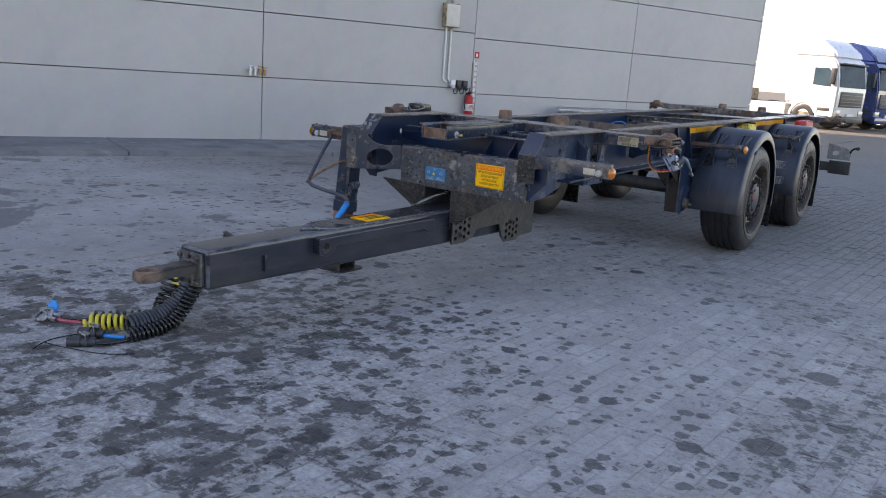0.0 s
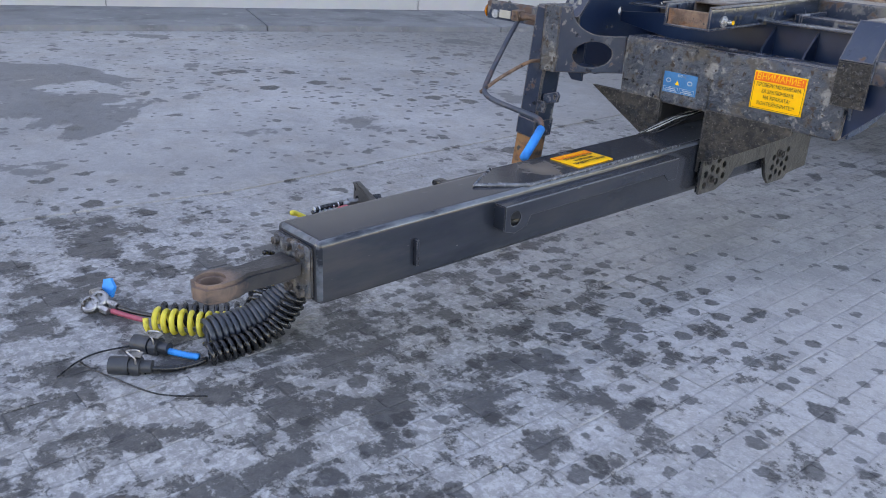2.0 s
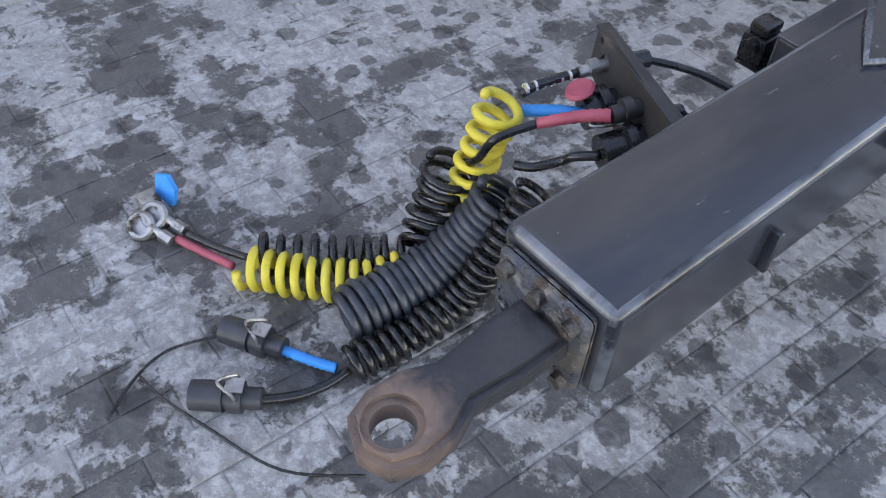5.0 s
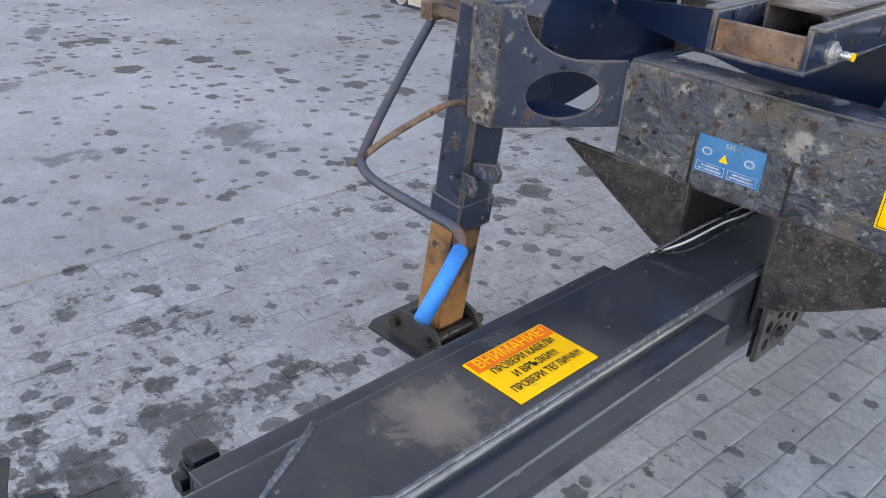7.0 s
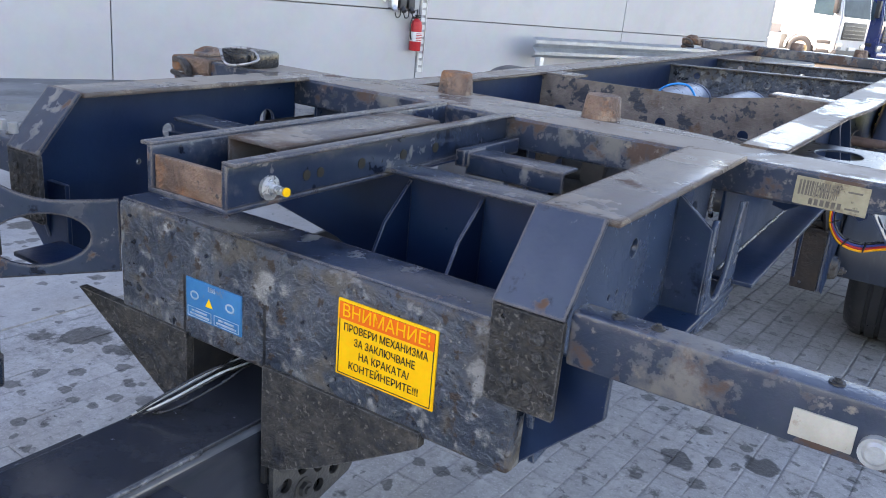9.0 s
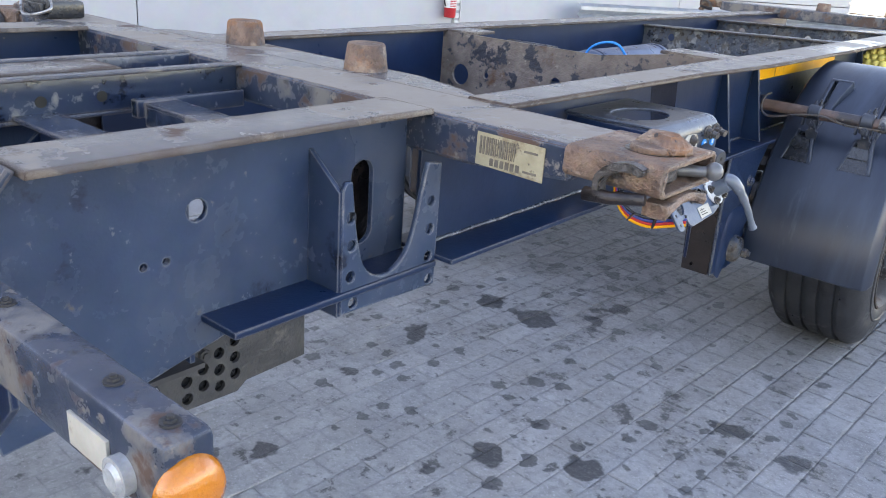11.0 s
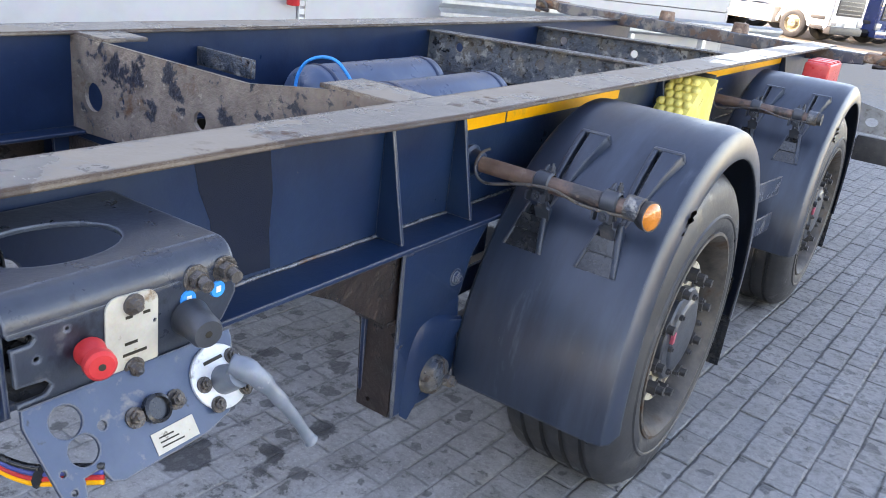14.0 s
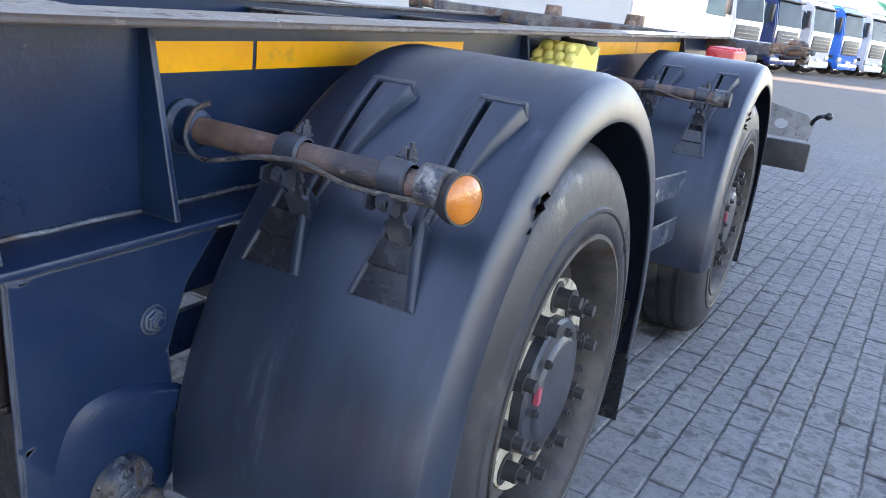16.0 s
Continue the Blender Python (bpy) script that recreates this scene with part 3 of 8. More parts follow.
def paving(name, brick_map):
    """Grey concrete paving: pale dust, oil stains brick by brick, damp patches; past the laid bricks the joints are in the map."""
    m = bpy.data.materials.new(name)
    m.use_nodes = True
    N, L = m.node_tree.nodes, m.node_tree.links
    bs = N["Principled BSDF"]
    geo = N.new("ShaderNodeNewGeometry")

    def tex(scale, detail=6.0, rough=0.6, dist=0.0):
        n = N.new("ShaderNodeTexNoise")
        n.inputs["Scale"].default_value, n.inputs["Detail"].default_value = scale, detail
        n.inputs["Roughness"].default_value, n.inputs["Distortion"].default_value = rough, dist
        L.new(geo.outputs["Position"], n.inputs["Vector"])
        return n.outputs["Fac"]

    def rng(src, a, b, c=0.0, d=1.0):
        r = N.new("ShaderNodeMapRange")
        for k, v in zip(("From Min", "From Max", "To Min", "To Max"), (a, b, c, d)):
            r.inputs[k].default_value = v
        L.new(src, r.inputs["Value"])
        return r.outputs[0]

    def math2(op, a, b):
        n = N.new("ShaderNodeMath")
        n.operation = op
        for k, v in enumerate((a, b)):
            if isinstance(v, float):
                n.inputs[k].default_value = v
            else:
                L.new(v, n.inputs[k])
        return n.outputs[0]

    def mix(fac, a, b):
        x = N.new("ShaderNodeMix")
        x.data_type = 'RGBA'
        if isinstance(fac, float):
            x.inputs[0].default_value = fac
        else:
            L.new(fac, x.inputs[0])
        for k, v in ((6, a), (7, b)):
            if isinstance(v, tuple):
                x.inputs[k].default_value = (*v, 1)
            else:
                L.new(v, x.inputs[k])
        return x.outputs[2]

    def brick_tex(mortar, soft):
        sp = N.new("ShaderNodeMapping")
        sp.vector_type = 'TEXTURE'
        wob = N.new("ShaderNodeTexNoise")
        wob.inputs["Scale"].default_value = 16.0
        wob.inputs["Detail"].default_value = 4.0
        sub = N.new("ShaderNodeVectorMath")
        sub.operation = 'MULTIPLY_ADD'
        L.new(geo.outputs["Position"], wob.inputs["Vector"])
        L.new(wob.outputs["Color"], sub.inputs[0])
        sub.inputs[1].default_value = (0.022, 0.022, 0)
        L.new(geo.outputs["Position"], sub.inputs[2])
        L.new(sub.outputs[0], sp.inputs["Vector"])
        sp.inputs["Rotation"].default_value = (0, 0, BA)
        sp.inputs["Location"].default_value = (0.311 + 0.5 * BW * math.sin(BA), 0.511 - 0.5 * BW * math.cos(BA), 0)
        br = N.new("ShaderNodeTexBrick")
        L.new(sp.outputs[0], br.inputs["Vector"])
        br.inputs["Scale"].default_value = 1.0
        br.inputs["Mortar Size"].default_value, br.inputs["Mortar Smooth"].default_value = mortar, soft
        br.inputs["Brick Width"].default_value, br.inputs["Row Height"].default_value = BL, BW
        br.inputs["Color1"].default_value, br.inputs["Color2"].default_value = (0, 0, 0, 1), (1, 1, 1, 1)
        br.inputs["Mortar"].default_value = (0.5, 0.5, 0.5, 1)
        return br

    sep = N.new("ShaderNodeSeparateXYZ")
    L.new(geo.outputs["Position"], sep.inputs[0])
    away = N.new("ShaderNodeVectorMath")
    away.operation = 'DISTANCE'
    L.new(geo.outputs["Position"], away.inputs[0])
    away.inputs[1].default_value = (-1.1, -3.4, 0)
    front = rng(away.outputs["Value"], 0.8, 3.8, 1.0, 0.0)
    # brick worn bare under the coupling
    bare = N.new("ShaderNodeVectorMath")
    bare.operation = 'DISTANCE'
    L.new(geo.outputs["Position"], bare.inputs[0])
    bare.inputs[1].default_value = (-0.2, -2.3, 0)
    worn = rng(bare.outputs["Value"], 0.9, 2.4, 1.0, 0.0)
    swept = N.new("ShaderNodeVectorMath")
    swept.operation = 'DISTANCE'
    L.new(geo.outputs["Position"], swept.inputs[0])
    swept.inputs[1].default_value = (0.9, -0.6, 0)

    laid = brick_map != "plain"

    def blobs(scale, density, soft):
        """Round drips of many sizes, one to a cell at most."""
        warp = N.new("ShaderNodeTexNoise")
        warp.inputs["Scale"].default_value, warp.inputs["Detail"].default_value = scale * 2.6, 5.0
        L.new(geo.outputs["Position"], warp.inputs["Vector"])
        bent = N.new("ShaderNodeVectorMath")
        bent.operation = 'MULTIPLY_ADD'
        L.new(warp.outputs["Color"], bent.inputs[0])
        bent.inputs[1].default_value = (0.62 / scale, 0.62 / scale, 0)
        L.new(geo.outputs["Position"], bent.inputs[2])
        v = N.new("ShaderNodeTexVoronoi")
        v.voronoi_dimensions = '2D'
        v.inputs["Scale"].default_value = scale
        L.new(bent.outputs[0], v.inputs["Vector"])
        pick = N.new("ShaderNodeSeparateColor")
        L.new(v.outputs["Color"], pick.inputs[0])
        size = math2('ADD', rng(pick.outputs[0], 0.0, 1.0, -0.62, 0.40), density)
        return rng(math2('SUBTRACT', v.outputs["Distance"], size), soft, -soft)

    # pale crust of cement dust
    calm = 1.0 if laid else 0.45
    base = mix(rng(tex(0.7, 6), 0.35, 0.65), (0.255, 0.250, 0.245), (0.370, 0.360, 0.350))
    base = mix(rng(tex(5.0, 8, 0.72, 0.6), 0.43, 0.66, 0.0, 0.62 * calm), base, (0.53, 0.52, 0.51))
    base = mix(rng(tex(2.3, 6, 0.62, 0.3), 0.48, 0.70, 0.0, 0.5), base, (0.300, 0.262, 0.222))
    base = mix(rng(tex(36.0, 6, 0.75, 0.4), 0.48, 0.66, 0.0, 0.60 * calm), base, (0.125, 0.122, 0.12))
    base = mix(rng(tex(120.0, 4, 0.7), 0.56, 0.68, 0.0, 0.75 * calm), base, (0.54, 0.53, 0.52))
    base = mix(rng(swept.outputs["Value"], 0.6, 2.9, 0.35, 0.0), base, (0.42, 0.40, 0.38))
    # base gets darker with Y, from 0.8 to 4.0
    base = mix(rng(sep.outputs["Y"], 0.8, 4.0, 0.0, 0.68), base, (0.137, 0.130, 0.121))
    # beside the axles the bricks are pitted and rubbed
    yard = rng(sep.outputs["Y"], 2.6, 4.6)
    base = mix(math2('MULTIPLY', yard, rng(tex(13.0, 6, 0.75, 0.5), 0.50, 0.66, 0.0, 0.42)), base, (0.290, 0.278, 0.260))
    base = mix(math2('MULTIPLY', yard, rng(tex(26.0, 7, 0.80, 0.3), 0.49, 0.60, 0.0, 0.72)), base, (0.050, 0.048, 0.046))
    # far ground: warmth of the sunlit strip put into the colour
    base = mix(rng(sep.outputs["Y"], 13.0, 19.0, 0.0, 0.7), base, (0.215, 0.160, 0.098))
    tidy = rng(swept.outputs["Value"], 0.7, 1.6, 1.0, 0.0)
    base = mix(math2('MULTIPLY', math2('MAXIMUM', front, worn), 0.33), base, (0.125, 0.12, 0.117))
    base = mix(math2('MULTIPLY', worn, rng(tex(30.0, 6, 0.75, 0.3), 0.46, 0.60, 0.0, 0.55)), base, (0.58, 0.57, 0.56))
    quiet = math2('MULTIPLY', rng(sep.outputs["Y"], -2.5, -1.0), rng(sep.outputs["X"], -1.9, -0.2, 1.0, 0.0))
    # where the crust is worn the dark brick shows; the crust stays in the joints
    blot = math2('ADD', math2('MULTIPLY', tex(6.5, 8, 0.70, 0.12), 0.72), math2('MULTIPLY', tex(22.0, 7, 0.75, 0.2), 0.63))
    blot = math2('ADD', math2('SUBTRACT', blot, 0.200), rng(tex(0.5, 3, 0.5, 0.2), 0.36, 0.64, -0.09, 0.05))
    blot = math2('ADD', blot, math2('MULTIPLY', front, rng(tex(3.2, 3, 0.5, 0.3), 0.36, 0.64, -0.04, 0.17)))
    blot = math2('ADD', blot, math2('MULTIPLY', worn, rng(tex(6.5, 3, 0.5, 0.2), 0.40, 0.62, -0.06, 0.095)))
    blot = math2('ADD', blot, math2('MULTIPLY', tex(75.0, 4, 0.7), 0.10))
    blot = math2('ADD', blot, math2('MULTIPLY', math2('MAXIMUM', front, worn), rng(tex(46.0, 7, 0.82, 0.2), 0.25, 0.75, -0.17, 0.19)))
    blot = math2('SUBTRACT', blot, math2('MULTIPLY', tidy, 0.055))
    if laid:
        br = brick_tex(0.013, 0.6)
        blot = math2('ADD', blot, math2('MULTIPLY', rng(br.outputs["Color"], 0.0, 1.0, -0.03, 0.03), rng(front, 0.0, 1.0, 1.0, 3.2)))
        blot = math2('ADD', blot, math2('MULTIPLY', front, 0.025))
        blot = math2('SUBTRACT', blot, math2('MULTIPLY', br.outputs["Fac"], rng(tex(7.0, 4), 0.40, 0.65, 0.0, 0.06)))
        thin = brick_tex(0.010, 0.9)
        crack = math2('MULTIPLY', thin.outputs["Fac"], rng(tex(3.0, 6, 0.7), 0.30, 0.56, 0.10, 0.95))
        crack = math2('MULTIPLY', crack, rng(sep.outputs["Y"], 1.5, 5.0, 0.16, 0.90))
        crack = math2('MULTIPLY', crack, rng(sep.outputs["Y"], 6.5, 13.0, 1.0, 0.22))
        crack = math2('MULTIPLY', crack, rng(sep.outputs["X"], -1.3, 0.1, 0.10, 1.0))
        base = mix(rng(br.outputs["Color"], 0.0, 1.0, 0.0, 0.24), base, (0.15, 0.145, 0.14))
        base = mix(crack, base, (0.060, 0.058, 0.057))
    else:
        crack = None
        blot = math2('SUBTRACT', blot, 0.09)
    blot = math2('SUBTRACT', blot, math2('MULTIPLY', quiet, 0.07))
    oil_f = math2('ADD', rng(blot, 0.580, 0.632, 0.0, 0.72), rng(blot, 0.520, 0.700, 0.0, 0.28))
    dark = mix(rng(tex(18.0, 6, 0.7), 0.35, 0.65), (0.034, 0.033, 0.034), (0.075, 0.072, 0.070))
    col = mix(math2('MULTIPLY', oil_f, 0.88), base, dark)
    # drips of oil, large and small, thick in fields and rare between them
    thick = rng(tex(0.55, 3, 0.5), 0.36, 0.64, -0.17, 0.12)
    large = blobs(4.2, math2('SUBTRACT', math2('ADD', thick, math2('MULTIPLY', front, 0.03)), math2('ADD', math2('MULTIPLY', tidy, 0.11), 0.09)), 0.022)
    little = blobs(12.0, math2('ADD', thick, math2('MULTIPLY', worn, 0.10)), 0.035)
    spots = math2('MAXIMUM', large, math2('MULTIPLY', little, 0.85))
    spots = math2('MULTIPLY', spots, rng(tex(45.0, 4, 0.7), 0.28, 0.50, 0.62, 1.0))
    col = mix(math2('MULTIPLY', spots, 0.88), col, (0.034, 0.033, 0.034))
    if not laid:
        # damp sheets with a sharp edge, and tyre streaks
        pool = N.new("ShaderNodeVectorMath")
        pool.operation = 'DISTANCE'
        L.new(geo.outputs["Position"], pool.inputs[0])
        pool.inputs[1].default_value = (-4.6, -2.0, 0)
        damp = math2('ADD', tex(0.9, 7, 0.6, 0.4), rng(pool.outputs["Value"], 0.6, 2.6, 0.16, -0.02))
        wet = rng(damp, 0.605, 0.625)
        col = mix(math2('MULTIPLY', wet, 0.62), col, (0.085, 0.085, 0.086))
    L.new(col, bs.inputs["Base Color"])
    rg = N.new("ShaderNodeMapRange")
    rg.inputs["To Min"].default_value, rg.inputs["To Max"].default_value = 0.80, 0.50
    L.new(math2('MAXIMUM', oil_f, spots), rg.inputs["Value"])
    L.new(rg.outputs[0], bs.inputs["Roughness"])
    bp = N.new("ShaderNodeBump")
    bp.inputs["Strength"].default_value, bp.inputs["Distance"].default_value = 0.8, 0.005
    hgt = math2('ADD', tex(60.0, 5), math2('MULTIPLY', tex(9.0, 4), 2.0))
    hgt = math2('SUBTRACT', hgt, math2('MULTIPLY', oil_f, 0.6))
    if crack is not None:
        hgt = math2('SUBTRACT', hgt, math2('MULTIPLY', crack, 2.0))
    L.new(hgt, bp.inputs["Height"])
    L.new(bp.outputs[0], bs.inputs["Normal"])
    return m


BA = radians(87)
BL, BW, BT = 0.205, 0.103, 0.012
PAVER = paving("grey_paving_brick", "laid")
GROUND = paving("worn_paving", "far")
ASPHALT = paving("worn_asphalt", "plain")
bm = bmesh.new()
bmesh.ops.create_grid(bm, x_segments=4, y_segments=4, size=600)
ground = tagged(part("ground", bm, GROUND, smooth=False), "grey worn paved truck yard, stained with oil", "ground", kind="structure")

# the hall: a wall of wide panels, set on a line through the fire extinguisher
WD = Vector((0.37, 0.929, 0)).normalized()
WN = Vector((WD.y, -WD.x, 0))
W0 = Vector((-5.76, 8.72, 0))


def hall(s, out, z):
    """A place by its distance along the wall, out from it, and height."""
    return W0 + WD * s + WN * out + Vector((0, 0, z))


HALL_M = Matrix((WD, -WN, Vector((0, 0, 1)))).transposed().to_4x4()
HALL_M.translation = W0
building = thing("wall_hall", HALL_M, "pale grey hall wall of wide smooth panels with dark joints", "wall", kind="structure")
# unseen height and length are chosen so that the hall shades the yard
S_END, PITCH, COLS, ROWS = 8.40, 4.18, 12, 13
HALL_H = 0.06 + ROWS * 1.04
bm = bmesh.new()
# unseen depth, chosen for where the hall's shadow ends
box(bm, (S_END - PITCH * COLS, 0.02, 0), (S_END, 16.5, HALL_H - 0.15))
part("core", bm, JOINT, building, "dark joints behind the panels; unseen bulk of the hall that casts its shadow", smooth=False)
row_h = 1.04
bm = bmesh.new()
box(bm, (0.006, -0.06, 0.006), (PITCH - 0.006, 0.018, row_h - 0.008), 0.004, seg=1)
pan = None
for col in range(COLS):
    for row in range(ROWS):
        m = pose(S_END - PITCH * (col + 1), 0, 0.06 + row * row_h - (0.09 if col < 2 and row else 0.0))
        if row == 0 and col < 2:
            m = m @ Matrix.Diagonal((1, 1, 0.95 / row_h, 1))
        if pan is None:
            pan = part("panel", bm, WALLP, building, smooth=False)
            pan.matrix_local = m
        else:
            again(pan, m)
# the end wall beyond the corner; its unseen depth is set for the shadow
bm = bmesh.new()
box(bm, (0.02, 0.0, 0.006), (0.03 + 0.05, 16.5, row_h - 0.008), 0.004, seg=1)
side = None
for row in range(ROWS):
    m = pose(S_END - 0.02, -0.06, 0.06 + row * row_h)
    if side is None:
        side = part("panel", bm, WALLP, building, smooth=False)
        side.matrix_local = m
    else:
        again(side, m)
bm = bmesh.new()
box(bm, (S_END - PITCH * COLS, -0.09, HALL_H), (S_END + 0.1, 16.6, HALL_H + 0.2), 0.01)
part("roof_edge", bm, GALV, building, "grey metal roof edge", smooth=False)
bm = bmesh.new()
box(bm, (S_END - PITCH * COLS, -0.045, 0.0), (S_END + 0.04, 0.018, 0.058))
part("base_strip", bm, JOINT, building, "dark strip at the wall's foot", smooth=False)
bm = bmesh.new()
for k in range(19):
    box(bm, (S_END - 3.0 * (k + 1) + 0.006, -1.75, -0.1), (S_END - 3.0 * k - 0.006, -0.046, 0.075), 0.012)
apron = part("pavement_apron", bm, CONCRETE, None)
apron.matrix_world = HALL_M
tagged(apron, "pale concrete apron along the foot of the hall", "pavement", kind="structure")

# ---- the trailer ----
ROOT = Matrix.Translation((0, 0, -0.045)) @ pose(0, 0, 0, 0.8)
trailer = thing("container_trailer", ROOT, "worn navy-blue steel container trailer with a long black drawbar, two axles", "trailer")
T = trailer
mirror = Matrix.Diagonal((-1, 1, 1, 1))

# drawbar
DX, DW, TILT = -0.015, 0.108, -0.014


def sheared(bm):
    for v in bm.verts:
        v.co.z += TILT * v.co.y
    return bm


bm = box(bmesh.new(), (DX - DW, -2.005, 0.384), (DX + DW, 0.75, 0.584), 0.024, seg=4)
for v in bm.verts:
    if v.co.z < 0.45:
        v.co.z -= 0.045 * (v.co.y + 2.0) / 2.7
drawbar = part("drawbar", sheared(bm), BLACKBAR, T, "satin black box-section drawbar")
drawbar.data.materials.append(BAR_WORN_SHEEN)
# bevelled faces take the painted sheen
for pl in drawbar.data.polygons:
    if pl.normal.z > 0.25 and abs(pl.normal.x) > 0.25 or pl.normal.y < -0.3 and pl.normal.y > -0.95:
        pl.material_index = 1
bm = plate(bmesh.new(), [(0, -1.28), (0.10, -1.11), (0.10, 0.45), (-0.10, 0.45), (-0.10, -1.11)], [], (DX, 0, 0.584), (1, 0, 0), (0, 1, 0), 0.008)
part("top_plate", sheared(bm), BARTOP, drawbar, "pointed doubling plate welded on top")
bm = sweep(bmesh.new(), [(DX - 0.10, -1.10, 0.589), (DX - 0.05, -1.195, 0.589), (DX, -1.283, 0.589), (DX + 0.05, -1.195, 0.589), (DX + 0.10, -1.11, 0.587)], 0.008, 6)
part("weld_seam", sheared(bm), WELD, drawbar, "dull weld bead round the plate")
for sx in (1, -1):
    y1 = -0.23
    bm = bmesh.new()
    box(bm, (DX + sx * DW, -1.29, 0.554), (DX + sx * (DW + 0.052), y1, 0.560)) if sx > 0 else box(bm, (DX - DW - 0.052, -1.29, 0.554), (DX - DW, y1, 0.560))
    x = DX + sx * (DW + 0.05)
    plate(bm, [(-1.29, 0.47), (-1.24, 0.455), (-1.18, 0.47), (-1.16, 0.505), (y1 - 0.1, 0.505), (y1 - 0.06, 0.47), (y1, 0.47), (y1, 0.558), (-1.29, 0.558)],
          [circle(-1.240, 0.508, 0.027, 20)], (x, 0, 0), (0, 1, 0), (0, 0, 1), 0.005 * 1)
    ang = part("side_angle", sheared(bm), BLACKBAR, drawbar, "folded black cable guard with a round hole")
    xa, xb = sorted((DX + sx * (DW - 0.001), DX + sx * (DW + 0.047)))
    part("guard_end", sheared(box(bmesh.new(), (xa, -1.289, 0.470), (xb, -1.284, 0.553), 0.001)), BLACKBAR, ang)
    # unseen floor added so that the round hole stays dark
    part("guard_floor", sheared(box(bmesh.new(), (xa, -1.283, 0.470), (xb, -1.165, 0.475), 0.001)), BLACKBAR, ang)
bm = bmesh.new()
for x in (0.098, 0.086):
    pts = [(DX + x + random.uniform(-0.001, 0.001), -1.12 + k * 0.02, 0.585 + random.uniform(-0.001, 0.001)) for k in range(50)]
    sweep(bm, pts, 0.006, 6)
part("weld_seam", sheared(bm), WELD, drawbar, "raised weld seam")
bm = bmesh.new()
box(bm, (DX + DW - 0.002, -1.652, 0.425), (DX + DW + 0.018, -1.640, 0.515), 0.004)
part("clip", sheared(bm), BLACKBAR, drawbar, "small upright steel tab")
bm = box(bmesh.new(), (DX - 0.088, -2.03, 0.40), (DX + 0.085, -2.004, 0.565), 0.014, seg=3)
endp = part("end_plate", sheared(bm), GRIME, drawbar, "worn bolted end plate")
for x in (-0.062, 0.0, 0.062):
    for z in (0.545, 0.42):
        bm = bmesh.new()
        cyl(bm, (DX + x, -2.03, z + 0.028), (DX + x, -2.046, z + 0.028), 0.0125, n=18)
        cyl(bm, (DX + x, -2.0465, z + 0.028), (DX + x, -2.0472, z + 0.028), 0.0065, n=6)
        part("bolt", bm, DRUM, endp, "dull socket-head bolt")
bm = bmesh.new()
plate(bm, [(-0.046, -2.035), (0.046, -2.035), (0.046, -2.11), (0.038, -2.19), (0.058, -2.235), (0.060, -2.285), (0.045, -2.325), (0.0, -2.343),
           (-0.045, -2.325), (-0.060, -2.285), (-0.058, -2.235), (-0.038, -2.19), (-0.046, -2.11)][::-1], [circle(0, -2.288, 0.030, 28)], (0.003, 0, 0.497), (1, 0, 0), (0, 1, 0), 0.055)
bmesh.ops.bevel(bm, geom=[e for e in bm.edges if e.calc_face_angle(0) > 0.7 and abs((e.verts[0].co - e.verts[1].co).z) < 0.01], offset=0.010, segments=2, affect='EDGES')
EYE = surf("forged_eye_steel", (0.022, 0.024, 0.030), (0.045, 0.043, 0.044), 12, 0.36, 0.2, 0.3, 110, lumps=0.8,
           stains=[((0.13, 0.085, 0.06), 7, 0.56, 0.68, 0.7), ((0.26, 0.105, 0.03), 9, 0.66, 0.74, 0.75)],
           patch=((0.003, -2.288, 0.55), 0.075, (0.22, 0.145, 0.110), 0.6))
part("drawbar_eye", bm, EYE, T, "forged towing eye with orange rust")

# front beam and its plates
bm = box(bmesh.new(), (-0.345, 0.0, 0.715), (0.665, 0.13, 0.975), 0.014, seg=3)
beam = part("front_beam", bm, GRIME, T, "grimy chipped front cross beam")
part("beam_top", box(bmesh.new(), (-0.340, 0.010, 0.972), (0.610, 0.128, 0.9795), 0.002), NAVY_TOP, beam, "glossy worn navy top of the beam")
bm = bmesh.new()
plate(bm, [(-0.495, 0.73), (-0.185, 0.55), (-0.118, 0.53), (-0.118, 0.73)][::-1], [], (0, 0.012, 0), (1, 0, 0), (0, 0, 1), 0.02)
part("gusset", bm, MUD, T, "mud-caked gusset plate")
bm = bmesh.new()
plate(bm, [(0.108, 0.50), (0.16, 0.51), (0.26, 0.56), (0.36, 0.62), (0.49, 0.70), (0.49, 0.73), (0.108, 0.73)], [], (0, 0.012, 0), (1, 0, 0), (0, 0, 1), 0.02)
part("gusset", bm, MUD, T, "mud-caked gusset plate")
for x in (-0.13, 0.105):
    bm = box(bmesh.new(), (x - 0.006, 0.0, 0.45), (x + 0.006, 0.62, 0.86), 0.002)
    part("bracket_cheek", bm, BLACK, T, "black steel cheek beside the drawbar")
bm = bmesh.new()
holes = [circle(0.04 + 0.052 * i, 0.385 + 0.052 * j + 0.02 * (i % 2), 0.017, 12) for i in range(4) for j in range(3)]
holes += [circle(0.705 + 0.050 * i, 0.300 + 0.050 * j + 0.02 * (i % 2), 0.017, 12) for i in range(4) for j in range(3)]
plate(bm, [(0.0, 0.35), (0.14, 0.345), (0.25, 0.37), (0.30, 0.42), (0.60, 0.42), (0.65, 0.31), (0.69, 0.268), (0.86, 0.262), (0.89, 0.285), (1.10, 0.290), (1.10, 0.68), (0.0, 0.68)],
      holes, (0.125, 0, 0), (0, 1, 0), (0, 0, 1), 0.012)
pp = part("perforated_plate", bm, GRIMEBLACK, T, "black hitch plate with rows of round holes")
